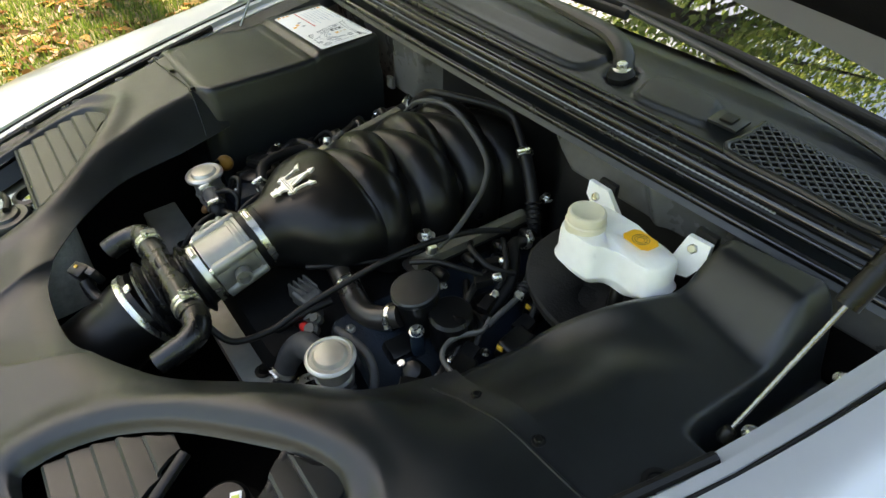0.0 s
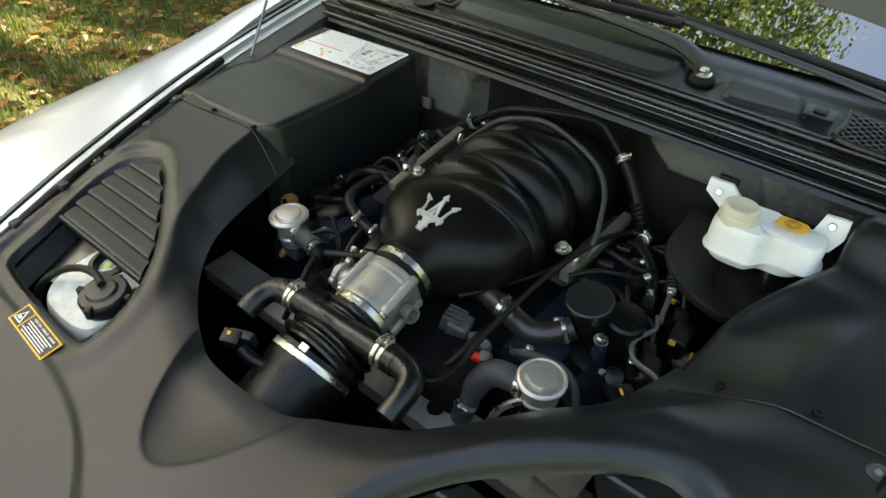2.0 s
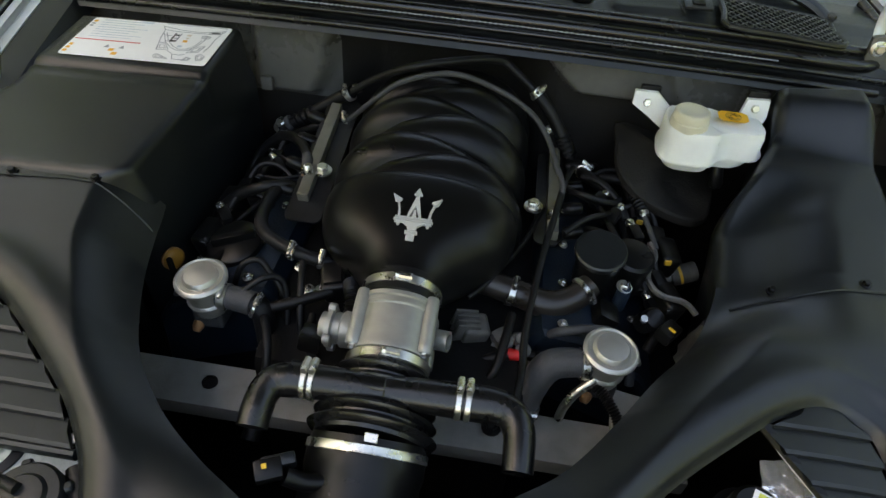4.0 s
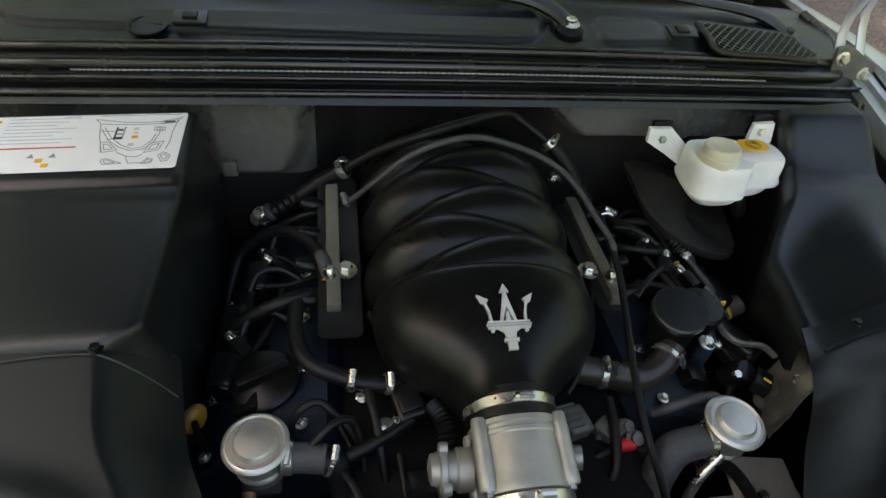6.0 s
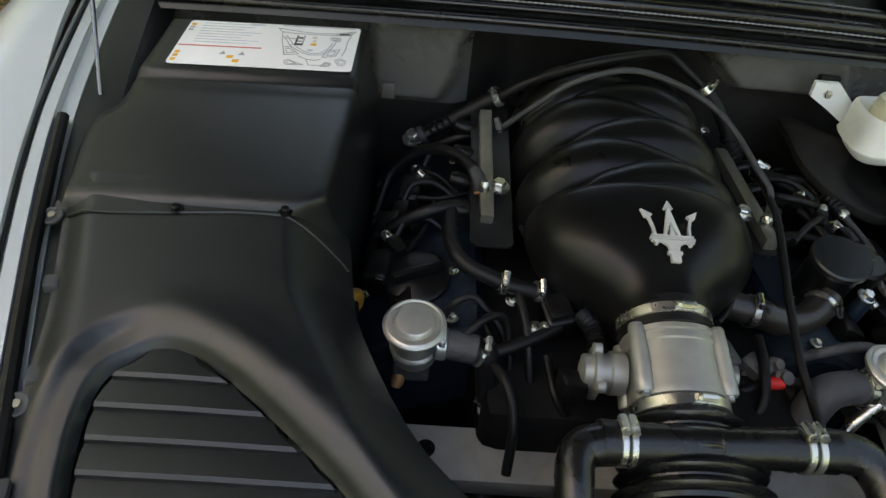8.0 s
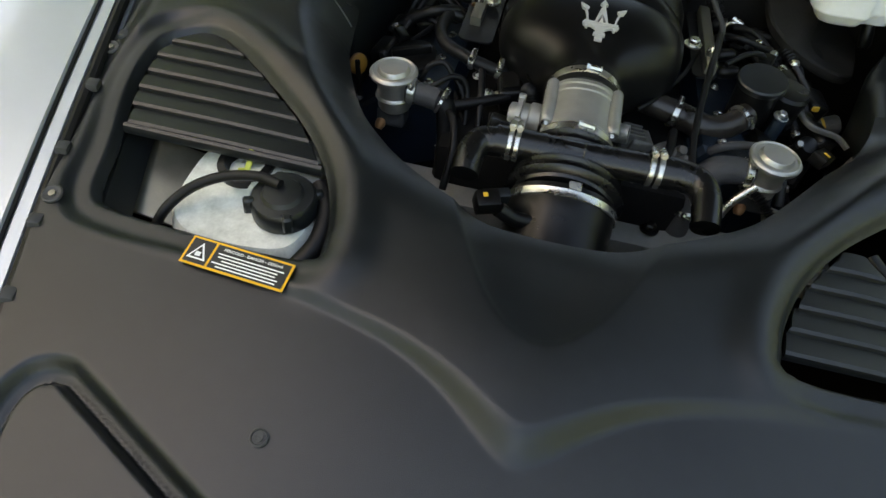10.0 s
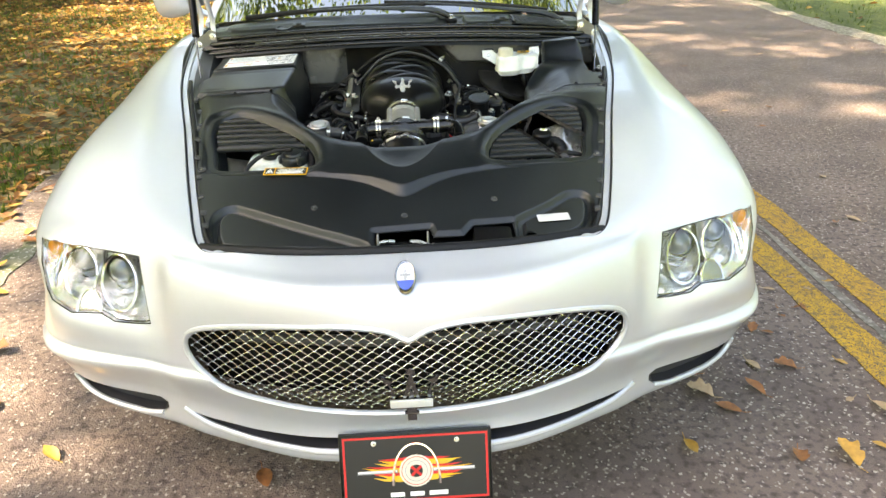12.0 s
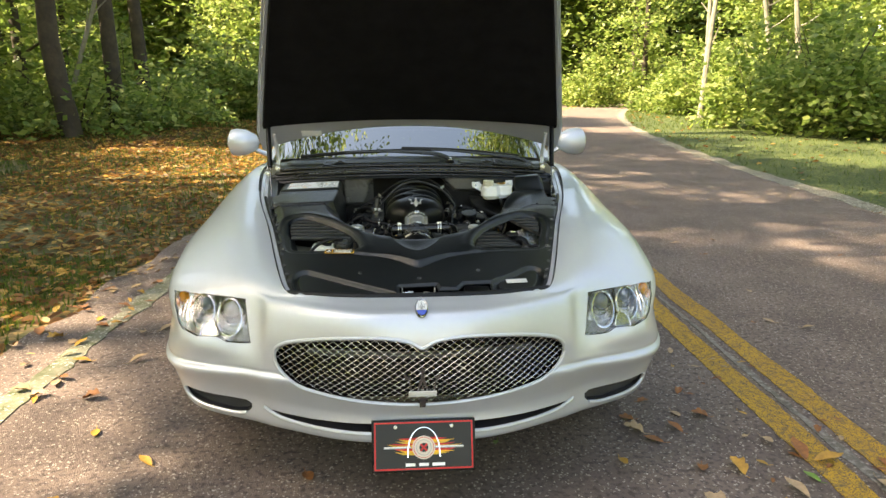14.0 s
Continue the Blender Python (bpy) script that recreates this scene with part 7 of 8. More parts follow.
def make_tree(height, trunk_r, crown_lo, width, clumps, per, leaf, seed):
    r = random.Random(seed)
    t = thing("tree", (0, 0, 0), "broadleaf tree with green sunlit leaves", "tree", group="trees along the road")
    lean = V(r.uniform(-.5, .5), r.uniform(-.5, .5))
    line = [V(0, 0, -.1), V(lean.x * .2, lean.y * .2, height * .25), V(lean.x * .5, lean.y * .5, height * .55), V(lean.x, lean.y, height * .92)]
    part("trunk", sweep(line, trunk_r, 10, 5, radii=[trunk_r * 1.3, trunk_r, trunk_r * .75, trunk_r * .25]), BARK, t)
    verts, faces = [], []
    for k in range(7):
        a = k * 2.4 + r.uniform(-.4, .4)
        h = crown_lo + (height - crown_lo) * (.05 + .12 * k)
        base = V(lean.x * h / height, lean.y * h / height, h)
        L = width * r.uniform(.5, .95) * (1.05 - .08 * k)
        tip = base + V(math.cos(a) * L, math.sin(a) * L, L * r.uniform(.15, .6))
        part("limb", sweep([base, base.lerp(tip, .5) + V(0, 0, L * .08), tip], .05, 6, 3, radii=[trunk_r * .38, trunk_r * .2, .012]), BARK, t)
        for q in (.35, .55, .75, .95, 1.1):
            leaf_quads(verts, faces, base.lerp(tip, q) + V(r.uniform(-.3, .3), r.uniform(-.3, .3), r.uniform(-.2, .4)), per, .75, leaf, .5, r)
    for k in range(clumps):
        h = crown_lo + (height - crown_lo) * r.random() ** .8
        f = (h - crown_lo) / (height - crown_lo)
        rad = width * (1 - .55 * f) * math.sqrt(r.random())
        a = r.uniform(0, 6.283)
        leaf_quads(verts, faces, V(lean.x * h / height + math.cos(a) * rad, lean.y * h / height + math.sin(a) * rad, h), per, .85, leaf, .45, r)
    mesh_part("crown", verts, faces, LEAF, t)
    return t


def make_bush(w, h, n, leaf, seed):
    r = random.Random(seed)
    t = thing("bush", (0, 0, 0), "dense green woodland bush", "bush", group="undergrowth along the wood")
    verts, faces = [], []
    for k in range(n):
        a, q = r.uniform(0, 6.283), math.sqrt(r.random())
        z = h * r.random() ** 1.1 * (1.15 - .7 * q)
        leaf_quads(verts, faces, V(math.cos(a) * q * w, math.sin(a) * q * w, z + .1), 26, .5, leaf, .7, r)
    bm = bmesh.new()
    for k in range(5):
        a = r.uniform(0, 6.283)
        sweep([V(0, 0, -.05), V(math.cos(a) * w * .3, math.sin(a) * w * .3, h * .5), V(math.cos(a) * w * .6, math.sin(a) * w * .6, h * .9)], .02, 5, 3, radii=[.03, .018, .006], bm=bm)
    part("stem", bm, BARK, t)
    mesh_part("foliage", verts, faces, LEAF, t)
    return t


def far_wood(name, seed, n, box, size, label):
    """A distant belt of foliage, too far to tell its trees apart."""
    r = random.Random(seed)
    verts, faces = [], []
    x0, x1, y0, y1, h = box
    for _ in range(n):
        x, y = r.uniform(x0, x1), r.uniform(y0, y1)
        z = h * r.random() ** 1.25
        leaf_quads(verts, faces, V(x, y, z), 14, 1.3, size, .7, r)
    return tagged(mesh_part(name, verts, faces, LEAF, None), label, "wood", kind="stuff")


far_wood("far_wood", 21, 13000, (-34, 34, 42, 58, 12), .30, "distant green wood behind the trees")
far_wood("far_wood", 22, 5600, (-34, -19, -30, 46, 13), .22, "distant green wood beside the road")
far_wood("far_wood", 23, 5600, (25, 42, -30, 46, 13), .22, "distant green wood beside the road")
far_wood("far_wood", 24, 900, (-30, -9, -52, -40, 12), .24, "distant green wood behind the trees")
far_wood("far_wood", 25, 900, (13, 30, -52, -40, 12), .24, "distant green wood behind the trees")

kinds = [make_tree(13, .15, 1.6, 3.0, 150, 30, .130, 1), make_tree(10, .11, 1.2, 2.6, 120, 28, .125, 2), make_tree(15, .18, 2.4, 3.4, 170, 30, .135, 3), make_tree(17, .20, 8.0, 3.9, 330, 36, .11, 4)]
bushes = [make_bush(1.7, 3.2, 120, .115, 5), make_bush(2.4, 1.9, 110, .110, 6)]
wr = random.Random(5)
spots = [(-8.6, 18.7, 3), (-8.8, 21.6, 3), (-14.1, 22.8, 3), (-11.8, 19.8, 0), (-12.8, 13.8, 2), (-17.5, -5.5, 0), (-16.6, 5.2, 0), (-13, 17, 0), (-17, 11, 1), (-18, 22, 2), (-7, 34, 2), (-12.5, 24, 1), (-17, 15, 2), (-10, 38, 1), (-15.5, 2.5, 3), (-15.0, 7.5, 1), (-18.5, 8, 2),
         (13.5, 34, 0), (16.5, 27, 1), (19.5, 21.5, 2), (18, 15, 0), (20, 24, 1), (15, 40, 2), (22, 33, 0), (18, 8, 1), (22, 12, 2), (19, 2, 0), (10, 48, 1), (24, 20, 2), (18, 30, 0), (19, 19, 1), (21, 6, 0),
         (-10.5, -11.0, 3), (-12, -14, 1), (-8.5, -19, 2), (-12, -24, 0), (-8, -30, 1), (13, -5, 2), (11.5, -14, 0), (15, -19, 1), (11, -27, 2), (-20, -7, 0), (19, -10, 1)]
used = set()
for x, y, k in spots:
    m = pose(x, y, -.03, 0, 0, wr.uniform(0, 360))
    if k not in used:
        used.add(k)
        kinds[k].matrix_world = m
    else:
        copy_thing(kinds[k], m)
bspots = [(11.6, 15.4), (13.2, 14.6), (12.6, 17.2), (14.8, 15.6), (11.2, 18.2), (15.6, 13.2), (-12, 15), (-8, 20), (-5.2, 24), (-15, 13), (-10, 23), (-1.8, 30), (-17, 17), (-19, 12), (2.5, 37), (-14, 9.5), (-6, 29), (6, 43), (11.5, 37), (14.0, 30), (15.0, 24.5), (16.0, 21), (16.8, 17.5), (18, 21), (20, 17), (17, 26), (14, 34), (11.5, 42), (17.5, 12.5), (21, 15), (19.5, 8.5), (-15, 21), (-2, 34), (9, 40), (16, 30), (-9, 17), (-13, 19), (-16, 6), (-7, 24), (-4, 32), (13, 27), (16.5, 14.5), (18, 5), (14.6, 28)]
for i, (x, y) in enumerate(bspots):
    k = bushes[i % 2]
    m = pose(x, y, -.03, 0, 0, wr.uniform(0, 360))
    if i < 2:
        k.matrix_world = m
    else:
        copy_thing(k, m)


def added_tree(seed, x, y, cx, cy, cz, w, h, n, per, leaf):
    """An added tree; its crown, above the view, shapes shade and reflections."""
    r = random.Random(seed)
    t = thing("tree", (x, y, 0), "added tall tree with a crown that shapes shade and reflections", "tree")
    part("trunk", sweep([V(x, y, -.1), V(x + .1, y, cz * .4), V(x + (cx - x) * .4, y + (cy - y) * .4, cz), V(cx, cy, cz + h * .6)], .2, 10, 5, radii=[.26, .20, .14, .04]), BARK, t)
    verts, faces = [], []
    for k in range(9):
        a = k * 2.4
        b = V(x + (cx - x) * .4, y + (cy - y) * .4, cz - .6 + .25 * k)
        e = V(cx + math.cos(a) * w * .85, cy + math.sin(a) * w * .85, cz + r.uniform(-.4, .6) * h)
        part("limb", sweep([b, b.lerp(e, .5) + V(0, 0, .5), e], .05, 6, 3, radii=[.08, .05, .012]), BARK, t)
    for k in range(n):
        a, q = r.uniform(0, 6.283), math.sqrt(r.random())
        c = V(cx + math.cos(a) * q * w, cy + math.sin(a) * q * w, cz + r.uniform(-.5, .5) * h)
        leaf_quads(verts, faces, c - V(x, y, 0), per, .7, leaf, .4, r)
    mesh_part("crown", verts, faces, LEAF, t)
    return t


# crowns above the view, added to break up the sun
added_tree(31, -9.0, 12.5, -4.8, 10.5, 11.0, 3.2, 3.0, 115, 34, .11)
added_tree(33, -8.8, 6.6, -4.4, 5.2, 11.0, 2.9, 2.6, 70, 34, .11)
added_tree(36, 15.5, 16.5, 7.6, 15.2, 8.6, 2.9, 2.6, 200, 36, .12)
added_tree(32, 15.0, 14.0, 6.8, 10.5, 11.0, 3.4, 3.0, 140, 34, .11)

# these two supply the foliage mirrored in the windscreen
added_tree(45, -7.6, 3.4, -1.9, 4.6, 11.0, 2.3, 2.2, 300, 42, .062)
added_tree(46, 11.0, 5.0, 4.9, 7.4, 11.0, 1.9, 2.4, 240, 42, .062)
# unseen crown added to shade the bushes on the right
added_tree(47, -8.4, 15.4, 3.6, 13.8, 12.0, 3.4, 2.6, 420, 36, .12)
# far crowns added to dapple the road on the right
added_tree(44, -14.6, 2.6, -13.3, 1.9, 18.0, 2.1, 1.9, 64, 36, .13)
added_tree(42, -14.0, 6.6, -12.7, 5.6, 18.0, 3.2, 3.0, 95, 36, .13)
added_tree(43, -14.4, 12.4, -13.0, 11.4, 18.0, 3.2, 3.0, 190, 36, .13)
# unseen dense crowns set in the sun's path to shade the car
added_tree(34, -18.2, -.4, -16.9, -1.0, 19.5, 1.6, 1.8, 380, 40, .12)
added_tree(35, -17.8, -4.2, -16.2, -3.6, 19.5, 1.9, 1.8, 300, 40, .12)
# added crown that thins the sun on the road at front left
added_tree(39, -10.8, -2.8, -9.5, -2.3, 8.2, 1.3, 1.6, 52, 40, .12)

PALE = mat("pale_bare_bark", (0.26, 0.235, 0.19), 0.85, 0, 0.35, 4.0, 0.6, 30, fine=14)


def snag(x, y, h, r, lean, seed):
    """A thin pale trunk with a few bare branches."""
    q = random.Random(seed)
    t = thing("bare_tree", (x, y, 0), "thin pale bare tree at the edge of the wood", "tree", group="bare trees in the wood")
    tip = V(x + lean[0], y + lean[1], h)
    part("trunk", sweep([V(x, y, -.1), V(x, y, 0).lerp(tip, .5) + V(q.uniform(-.15, .15), 0, 0), tip], r, 8, 5, radii=[r * 1.2, r, r * .4]), PALE, t)
    for k in range(5):
        b = V(x, y, 0).lerp(tip, .35 + .13 * k)
        e = b + V(q.uniform(-1.2, 1.2), q.uniform(-.5, .5), q.uniform(.3, 1.1))
        part("branch", sweep([b, b.lerp(e, .5) + V(0, 0, q.uniform(-.1, .15)), e], r * .3, 6, 4, radii=[r * .38, r * .25, .008]), PALE, t)


for k, (x, y, h, r, lean) in enumerate(((12.4, 24.6, 7.5, .10, (.4, 0)), (13.2, 26.0, 8.0, .09, (-.3, 0)), (15.2, 24.0, 7.0, .09, (-1.6, 0)), (16.8, 24.6, 7.5, .10, (-1.4, 0)), (-9.6, 17.2, 6.5, .06, (2.6, 0)), (-12.2, 18.2, 7.5, .08, (1.8, 0)))):
    snag(x, y, h, r, lean, 60 + k)

# grass and fallen leaves
def scatter(name, n, area, size, material, label, seed, tall=False, keep=None):
    r = random.Random(seed)
    verts, faces = [], []
    x0, x1, y0, y1 = area
    for _ in range(n):
        x, y = r.uniform(x0, x1), y0 + (y1 - y0) * r.random() ** 1.5
        if keep and not keep(x, y):
            continue
        s = size * r.uniform(.6, 1.4) * (1 + .05 * max(0, y - 4))
        a = r.uniform(0, 6.283)
        k = len(verts)
        if tall:
            d, u = V(math.cos(a), math.sin(a), 0) * s * .12, V(r.uniform(-.4, .4), r.uniform(-.4, .4), 1) * s
            p = V(x, y, -.03)
            verts += [p - d, p + d, p + u]
            faces.append((k, k + 1, k + 2))
        else:
            d, e = V(math.cos(a), math.sin(a), r.uniform(-.35, .35)) * s, V(-math.sin(a), math.cos(a), r.uniform(-.4, .4)) * s * r.uniform(.4, .7)
            p, u = V(x, y, -.03 + s * .3), V(0, 0, s * r.uniform(.1, .5))
            verts += [p - d, p - d * .55 + e * .75 + u * .7, p + e + u, p + d * .6 + e * .7 + u * .7, p + d, p + d * .6 - e * .6 + u * .5, p - e * .9 + u * .8, p - d * .5 - e * .8 + u * .6]
            faces += [(k, k + 1, k + 2, k + 3, k + 4), (k, k + 4, k + 5, k + 6, k + 7)]
    return tagged(mesh_part(name, verts, faces, material, None), label, name.replace("_", " "), kind="stuff")


scatter("leaf_litter", 56000, (-13, -1.85, -3, 24), .037, FALLEN, "brown and yellow fallen leaves on the grass", 41, keep=lambda x, y: x < -1.95 + bend(y) and noise.noise(Vector((x * .5, y * .5, 3))) > -.55 and noise.noise(Vector((x * 3.1, y * 3.1, 5))) > -.10 - .6 * max(0, y - 1.9) - .5 * max(0, -4.4 - x))
scatter("grass", 40000, (-10, -1.9, -3, 20), .055, GRASS, "short green grass among the leaves", 42, True, keep=lambda x, y: x < -2.2 + bend(y) and noise.noise(Vector((x * .6, y * .6, 8))) > -.25)
scatter("grass", 110000, (-6.5, -2.3, -2.5, 4.6), .036, GRASS, "thick green grass beside the road", 46, True, keep=lambda x, y: x < -2.35 + bend(y) and min(x + 6.5, y + 2.5, 4.6 - y) + 1.6 * noise.noise(Vector((x * .9, y * .9, 4))) + .5 * noise.noise(Vector((x * 7, y * 7, 6))) > .9)
scatter("leaf_litter", 9000, (-13, -1.85, -12, -2.8), .037, FALLEN, "brown and yellow fallen leaves beside the road", 47, keep=lambda x, y: x < -1.95 + bend(y))
scatter("grass", 9000, (-13, 1, 19, 38), .075, GRASS, "sunlit green grass at the wood's edge", 45, True, keep=lambda x, y: x < -2.2 + bend(y))
scatter("grass", 36000, (5.2, 22, -3, 34), .050, GRASS, "short green roadside grass", 43, True, keep=lambda x, y: x > 5.35 + bend(y))
scatter("leaf_litter", 1500, (5.2, 22, -3, 34), .040, FALLEN, "scattered fallen leaves on the grass", 44, keep=lambda x, y: x > 5.35 + bend(y))

# ---- number plate ----
plate_ = thing("number_plate", (0, -.01, .20), "black dealer plate in a red-lined frame", "number plate")
PM = Matrix.Translation((.002, -.018, .2765)) @ Euler((radians(90 - 20), 0, 0)).to_matrix().to_4x4()
bm = block((.325, .162, .010), (0, 0, -.004), bevel=.004)
bmesh.ops.transform(bm, matrix=PM, verts=bm.verts)
part("plate_frame", bm, PLASTIC_S, plate_)


def ringed(m, w, h, t, z, name, material, parent):
    bm = bmesh.new()
    for sz in ((w, t, 0, h / 2 - t / 2), (w, t, 0, -h / 2 + t / 2), (t, h - 2 * t, -w / 2 + t / 2, 0), (t, h - 2 * t, w / 2 - t / 2, 0)):
        prism(rect(*sz), "z", z, z + .0008, bm)
    bmesh.ops.transform(bm, matrix=m, verts=bm.verts)
    return part(name, bm, material, parent, smooth=False)


face = flat(on(PM, 0, 0, .001), rect(.312, .150), .0008, "plate_face", BLACKP, plate_)
ringed(PM, .308, .146, .0045, .0021, "red_border", REDP, face)
pts = [PM @ V(.050 * math.sin(a) ** 1 if abs(a) < 1.45 else math.copysign(.050, a), -.040 + .096 * math.cos(a) ** .75, .0045) for a in [-1.55 + 3.1 * i / 24 for i in range(25)]]
part("arch_shape", sweep(pts, .0026, 6, 2, radii=[.0042, .0030, .0024, .0030, .0042]), CHROME, face)
pr = random.Random(9)
for sgn in (-1, 1):
    for k in range(9):
        y0 = .020 - .0055 * k
        L = .135 - .010 * abs(k - 4) - pr.uniform(0, .03)
        w = pr.uniform(.004, .007)
        tongue = [(.018, y0 - w), (L * .45, y0 - w * .4 - .003), (L * .75, y0 - .002), (L, y0 + pr.uniform(.000, .010)), (L * .72, y0 + w * .5), (L * .4, y0 + w * .7), (.018, y0 + w)]
        tongue = [(sgn * x, y) for x, y in tongue]
        flat(on(PM, 0, 0, .0020 + .00012 * k), tongue if sgn > 0 else tongue[::-1], .0003, "flame_shape", (REDP, ORANGE, YELLOWP)[k % 3], face)
for r0, ma in ((.036, CREAMP), (.032, REDP), (.0305, CREAMP), (.024, GREYP), (.0225, CREAMP), (.014, BLACKP)):
    flat(on(PM, .0, -.006, .0030 + (.036 - r0) * .05), [(r0 * math.cos(a), r0 * math.sin(a)) for a in [i * math.pi / 12 for i in range(24)]], .0004, "round_mark", ma, face)
for a in (45, -45):
    flat(on(PM, 0, -.006, .0042) @ pose(0, 0, 0, 0, 0, a), rect(.030, .006), .0004, "cross_mark", REDP, face)
for cx, w in ((-.082, .085), (.080, .090)):
    flat(on(PM, cx, -.005, .0034), rect(w, .0075), .0004, "name_bar", GREYP, face)
    flat(on(PM, cx, -.004, .0039), rect(w * .96, .0030), .0003, "name_bar", PAPER, face)
for cx, w in ((-.042, .030), (.0, .030), (.046, .040)):
    flat(on(PM, cx, -.058, .0022), rect(w, .0095), .0005, "number_bar", PAPER, face)
for dx in (-.088, .088):
    bolt(tuple(PM @ V(dx, .058, .002)), tuple(PM.to_3x3() @ V(0, 0, 1)), .0035, plate_)

# ---- scuttle grille, clips and wipers ----
GC = [V(.408, 1.408, .9985), V(.412, 1.326, .9865), V(.598, 1.352, .966), V(.585, 1.425, .975)]


def on_quad(u, v, h=0.0):
    return GC[0].lerp(GC[3], u).lerp(GC[1].lerp(GC[2], u), v) + V(0, 0, h)


# flat black sheet that stands for the shade below the mesh
bm = bmesh.new()
rings(bm, [[on_quad(u / 4, v / 3, .004) for u in range(5)] for v in range(4)], False)
bmesh.ops.recalc_face_normals(bm, faces=bm.faces)
part("grille_shade", bm, DARK, cowl)
gn = (GC[3] - GC[0]).cross(GC[1] - GC[0]).normalized()
gn = gn if gn.z > 0 else -gn
for d in (1, -1):
    for k in range(-6, 13):
        v0, v1 = 0.0, 1.0
        u0, u1 = (k / 12, k / 12 + .5) if d > 0 else (k / 12 + .5, k / 12)
        if u0 != u1:
            cutv = sorted(((0 - u0) / (u1 - u0), (1 - u0) / (u1 - u0)))
            v0, v1 = max(v0, cutv[0]), min(v1, cutv[1])
        if v1 - v0 < .04:
            continue
        p, q = on_quad(u0 + (u1 - u0) * v0, v0, .0070), on_quad(u0 + (u1 - u0) * v1, v1, .0070)
        way = (q - p).normalized()
        m = Matrix((way, gn.cross(way), gn)).transposed().to_4x4()
        m.translation = p.lerp(q, .5)
        bm = block(((q - p).length, .0030, .0030), (0, 0, 0), bevel=.0006, seg=1)
        bmesh.ops.transform(bm, matrix=m, verts=bm.verts)
        part("mesh_wire", bm, PLASTIC, cowl)
part("mesh_frame", sweep([on_quad(0, 0, .004), on_quad(.5, 0, .004), on_quad(1, 0, .004), on_quad(1, .5, .004), on_quad(1, 1, .004), on_quad(.5, 1, .004), on_quad(0, 1, .004), on_quad(0, .5, .004), on_quad(0, 0, .004)], .005, 8, 3), PLASTIC, cowl)
for x in (.372, -.352):
    part("clip_plate", block((.045, .032, .005), (x, 1.383, .998), (10, 0, 0), .002), PLASTIC, cowl)
    part("clip_tab", block((.020, .018, .006), (x, 1.383, 1.001), (10, 0, 0), .002), PLASTIC_S, cowl)
part("drain_cup", lathe([(.026, -.002), (.026, .001), (.022, .0015), (.020, -.001), (0, -.001)], (-.408, 1.372, .9895), (0, -.15, 1), 24), PLASTIC_S, cowl)
part("bead_line", sweep([V(x, 1.288 + .06 * (x / .7) ** 2, .9665 - .035 * (x / .7) ** 2) for x in (-.5, -.25, 0, .25, .5)], .0011, 6, 60, ridge=.5), GREYP, cowl)

wiper = thing("windscreen_wiper", (.188, 1.377, 1.0), "black windscreen wiper with a bright pivot nut", "wiper", group="windscreen wipers")
part("pivot", lathe([(.020, -.006), (.021, .004), (.016, .010), (.010, .012)], (.188, 1.377, .996), (0, -.2, 1), 24), RUBBER, wiper)
bolt((.188, 1.377, 1.006), (0, -.2, 1), .0085, wiper)
part("arm", sweep([V(.188, 1.378, 1.004), V(.165, 1.402, 1.018), V(.120, 1.418, 1.030), V(.05, 1.420, 1.036), V(-.022, 1.425, 1.038), V(-.16, 1.440, 1.040), V(-.33, 1.475, 1.032)], .0095, 10, 8, radii=[.015, .0165, .016, .0145, .011, .007, .005], flat=.62), PLASTIC, wiper)
part("blade", sweep([V(-.56, 1.50, 1.010), V(-.33, 1.485, 1.030), V(-.1, 1.475, 1.040), V(.10, 1.475, 1.043)], .0065, 8, 6, flat=1.4), RUBBER, wiper)
wiper2 = thing("windscreen_wiper", (.60, 1.45, .96), "black windscreen wiper with a bright pivot nut", "wiper", group="windscreen wipers")
part("pivot", lathe([(.020, -.006), (.021, .004), (.016, .010), (.010, .012)], (.600, 1.442, .966), (0, -.2, 1), 24), RUBBER, wiper2)
bolt((.600, 1.442, .976), (0, -.2, 1), .0085, wiper2, RUBBER_G)
part("arm", sweep([V(.600, 1.443, .974), V(.575, 1.46, .990), V(.53, 1.472, 1.003), V(.42, 1.478, 1.016), V(.25, 1.482, 1.034), V(.08, 1.487, 1.048)], .0095, 10, 8, radii=[.015, .016, .014, .010, .008, .006], flat=.62), PLASTIC, wiper2)
part("blade", sweep([V(.56, 1.515, 1.005), V(.35, 1.50, 1.030), V(.15, 1.495, 1.044), V(-.05, 1.495, 1.050)], .0065, 8, 6, flat=1.4), RUBBER, wiper2)

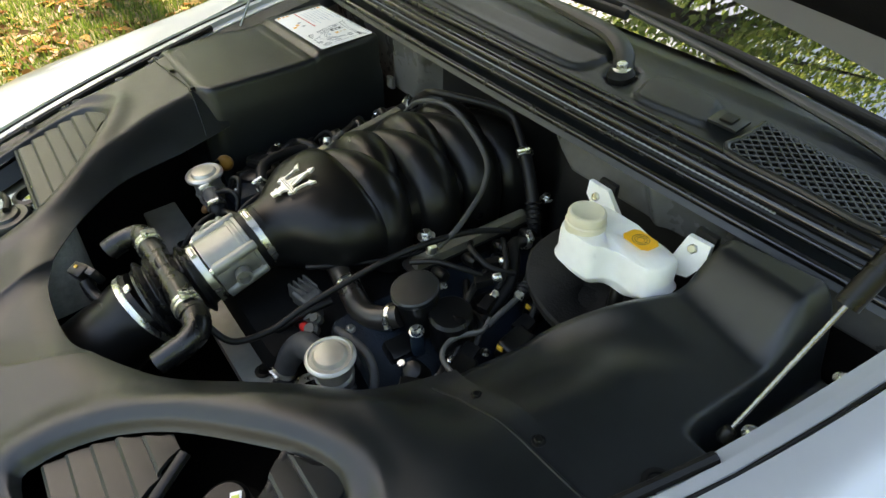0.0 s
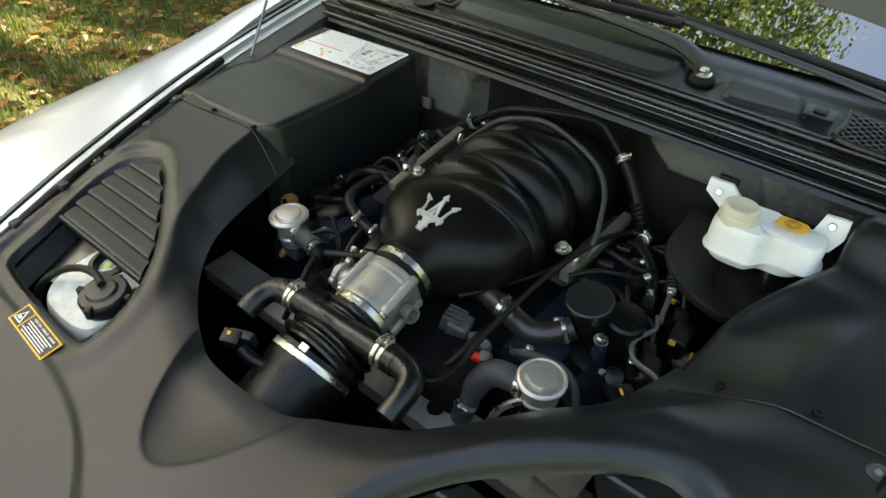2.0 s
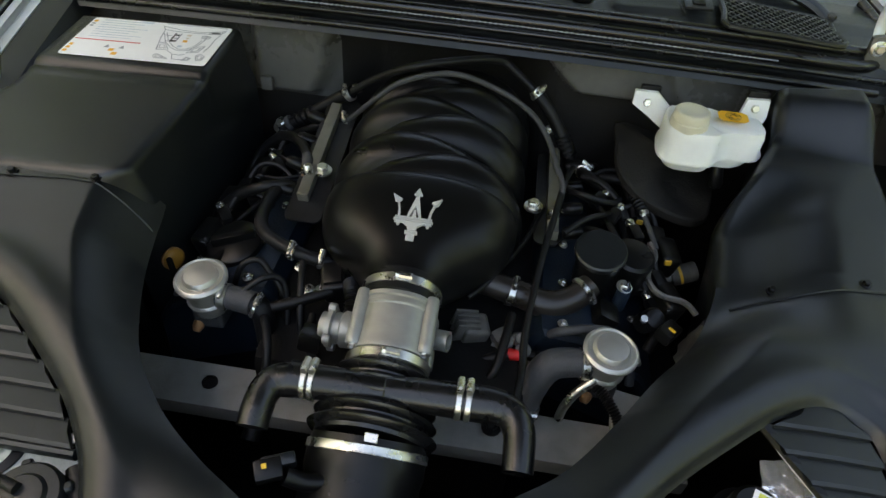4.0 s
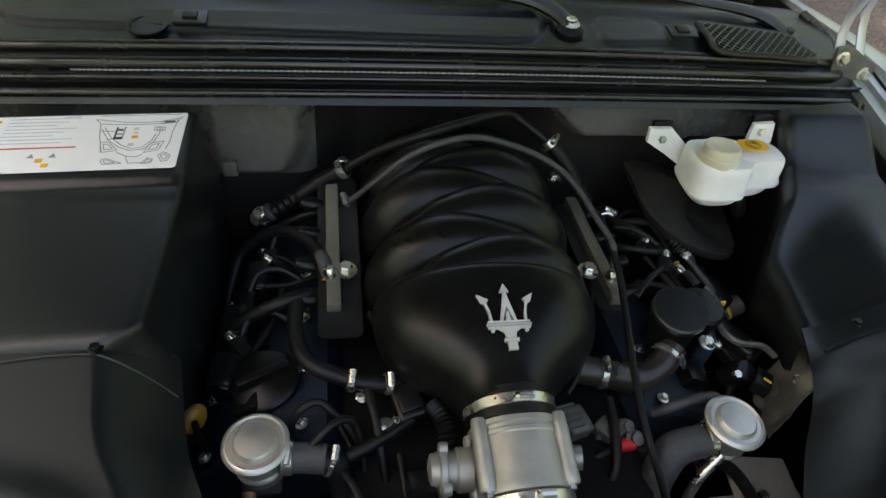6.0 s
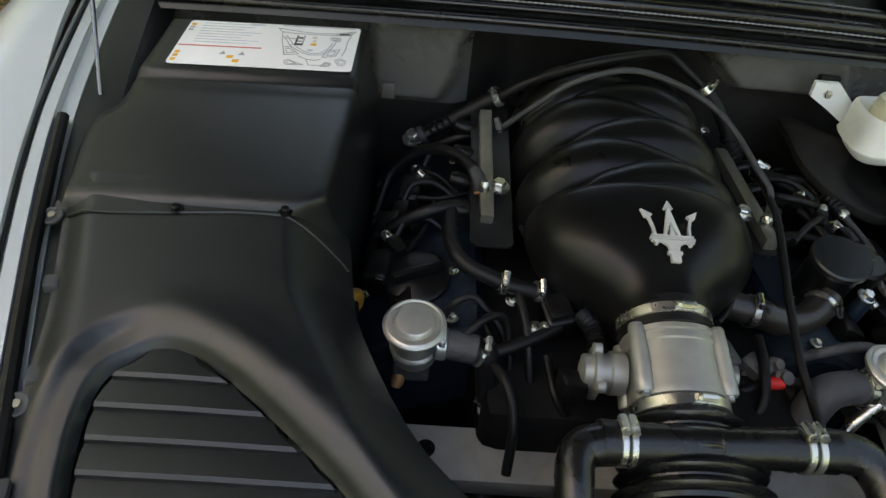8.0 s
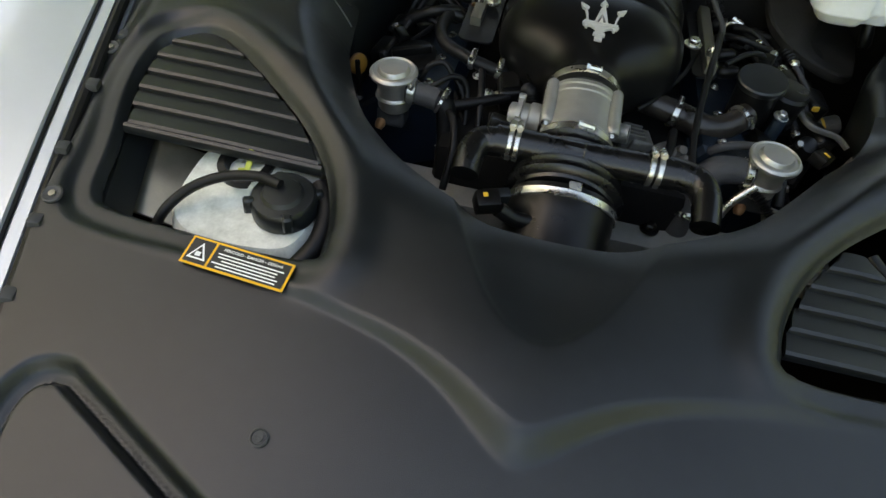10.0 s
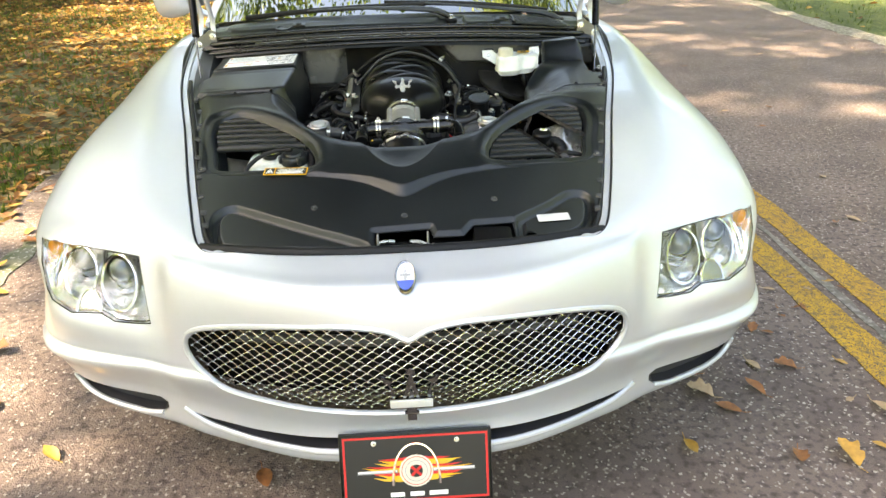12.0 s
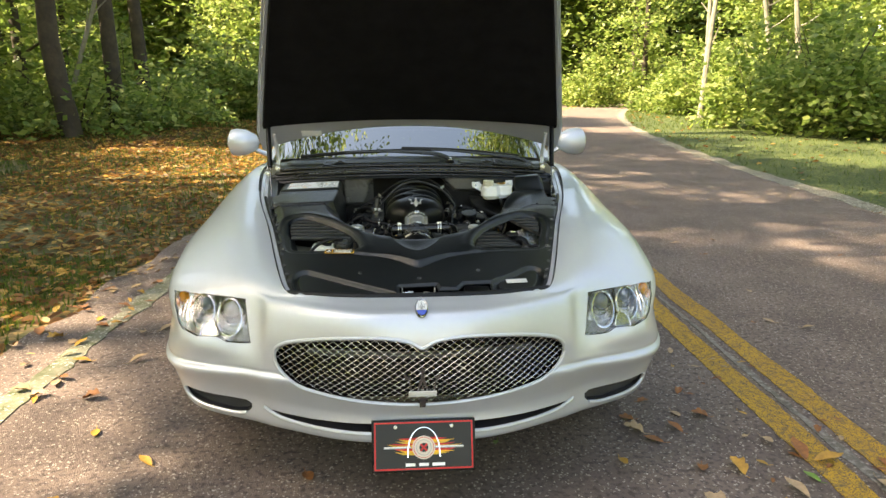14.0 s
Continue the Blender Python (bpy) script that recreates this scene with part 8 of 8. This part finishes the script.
# ---- single leaves on the road ----
def road_leaf(x, y, s, rot, material, curl):
    t = thing("fallen_leaf", (x, y, .002), "dry curled autumn leaf on the asphalt", "leaf", group="fallen leaves on the road")
    lobed = int(rot * 10) % 3 == 0
    out = [(0, -.5), (.16, -.36), (.27, -.15), (.31, .06), (.25, .26), (.12, .46), (0, .60), (-.13, .44), (-.26, .24), (-.30, .04), (-.25, -.17), (-.14, -.38)] if not lobed else [(0, -.5), (.16, -.42), (.32, -.36), (.40, -.24), (.33, -.10), (.43, .02), (.46, .15), (.34, .22), (.27, .30), (.24, .44), (.12, .50), (0, .56), (-.14, .46), (-.22, .36), (-.36, .28), (-.45, .16), (-.36, .03), (-.38, -.14), (-.41, -.28), (-.20, -.38)]
    bm = bmesh.new()
    c = bm.verts.new((0, 0, .004))
    vs = [bm.verts.new((px, py, 0)) for px, py in out]
    for i in range(len(vs)):
        bm.faces.new((c, vs[i], vs[(i + 1) % len(vs)]))
    for v in bm.verts:
        v.co = Vector((v.co.x * s * .8, v.co.y * s, (abs(v.co.x) ** 2 * curl * 2.2 + v.co.y * abs(v.co.y) * curl * .8 + .25 * curl) * s))
    bmesh.ops.transform(bm, matrix=pose(x, y, .003, 0, 0, rot), verts=bm.verts)
    part("blade", bm, material, t, sharp=180)
    part("stalk", sweep([(x + .5 * s * math.sin(radians(rot)), y - .5 * s * math.cos(radians(rot)), .004), (x + .8 * s * math.sin(radians(rot)), y - .8 * s * math.cos(radians(rot)), .010)], .0012, 4, 1, smooth=False), material, t)


BROWN = mat("dry_brown_leaf", (0.24, 0.09, 0.03), .7, 0, .4, 30.0, .3, 200)
TAN = mat("pale_tan_leaf", (0.36, 0.24, 0.14), .7, 0, .3, 30.0, .3, 200)
GOLD = mat("golden_leaf", (0.42, 0.22, 0.04), .6, 0, .3, 30.0, .3, 200)
GREENL = mat("green_leaf", (0.12, 0.22, 0.03), .5, 0, .3, 30.0, .3, 200)
lr = random.Random(77)
spots = [(.615, .01, .085, BROWN), (.804, -.002, .075, GOLD), (.992, -.009, .10, TAN), (-.404, .237, .085, BROWN), (-1.018, .372, .07, GOLD), (.752, .256, .07, GOLD), (1.16, .191, .08, GOLD), (.875, .475, .08, TAN), (1.368, .365, .07, TAN),
         (.93, .40, .075, BROWN), (1.05, .48, .07, BROWN), (1.10, .60, .06, TAN), (.88, .58, .06, BROWN), (1.20, .58, .07, BROWN), (1.03, .20, .06, BROWN), (1.30, .05, .09, TAN), (1.45, .28, .11, BROWN), (1.52, .22, .10, GOLD), (1.40, .12, .06, GREENL), (1.26, -.10, .10, TAN), (1.44, -.06, .09, BROWN), (.30, .42, .045, GREENL), (-1.30, .60, .07, GOLD), (-1.25, .15, .06, GOLD), (-1.40, 1.3, .09, TAN), (-1.45, .9, .08, BROWN), (1.55, -.15, .10, BROWN), (1.62, .05, .10, TAN), (1.0, .72, .05, BROWN), (1.35, 1.25, .06, TAN), (2.3, 2.2, .06, TAN), (2.0, 1.6, .06, BROWN), (1.9, 3.2, .06, TAN), (1.2, .80, .05, BROWN), (-1.2, -.2, .06, BROWN)]
for x, y, s, m in spots:
    road_leaf(x, y, s, lr.uniform(0, 360), m, lr.uniform(.25, .75))
for i in range(42):
    road_leaf(1.18 + .62 * lr.random(), -.35 + 1.5 * lr.random() ** 1.2, lr.uniform(.018, .045), lr.uniform(0, 360), lr.choice((BROWN, TAN, BROWN, GOLD)), lr.uniform(.25, .75))
for i in range(26):
    road_leaf(2.0 + 3.2 * lr.random(), .2 + 7 * lr.random(), lr.uniform(.04, .07), lr.uniform(0, 360), lr.choice((BROWN, TAN, TAN)), lr.uniform(.25, .75))
for i in range(150):
    road_leaf(-1.60 - .55 * lr.random() ** .8 + .25 * (i % 7 == 0), -.8 + 8 * lr.random() ** 1.3, lr.uniform(.05, .09), lr.uniform(0, 360), lr.choice((BROWN, TAN, GOLD)), lr.uniform(.25, .75))
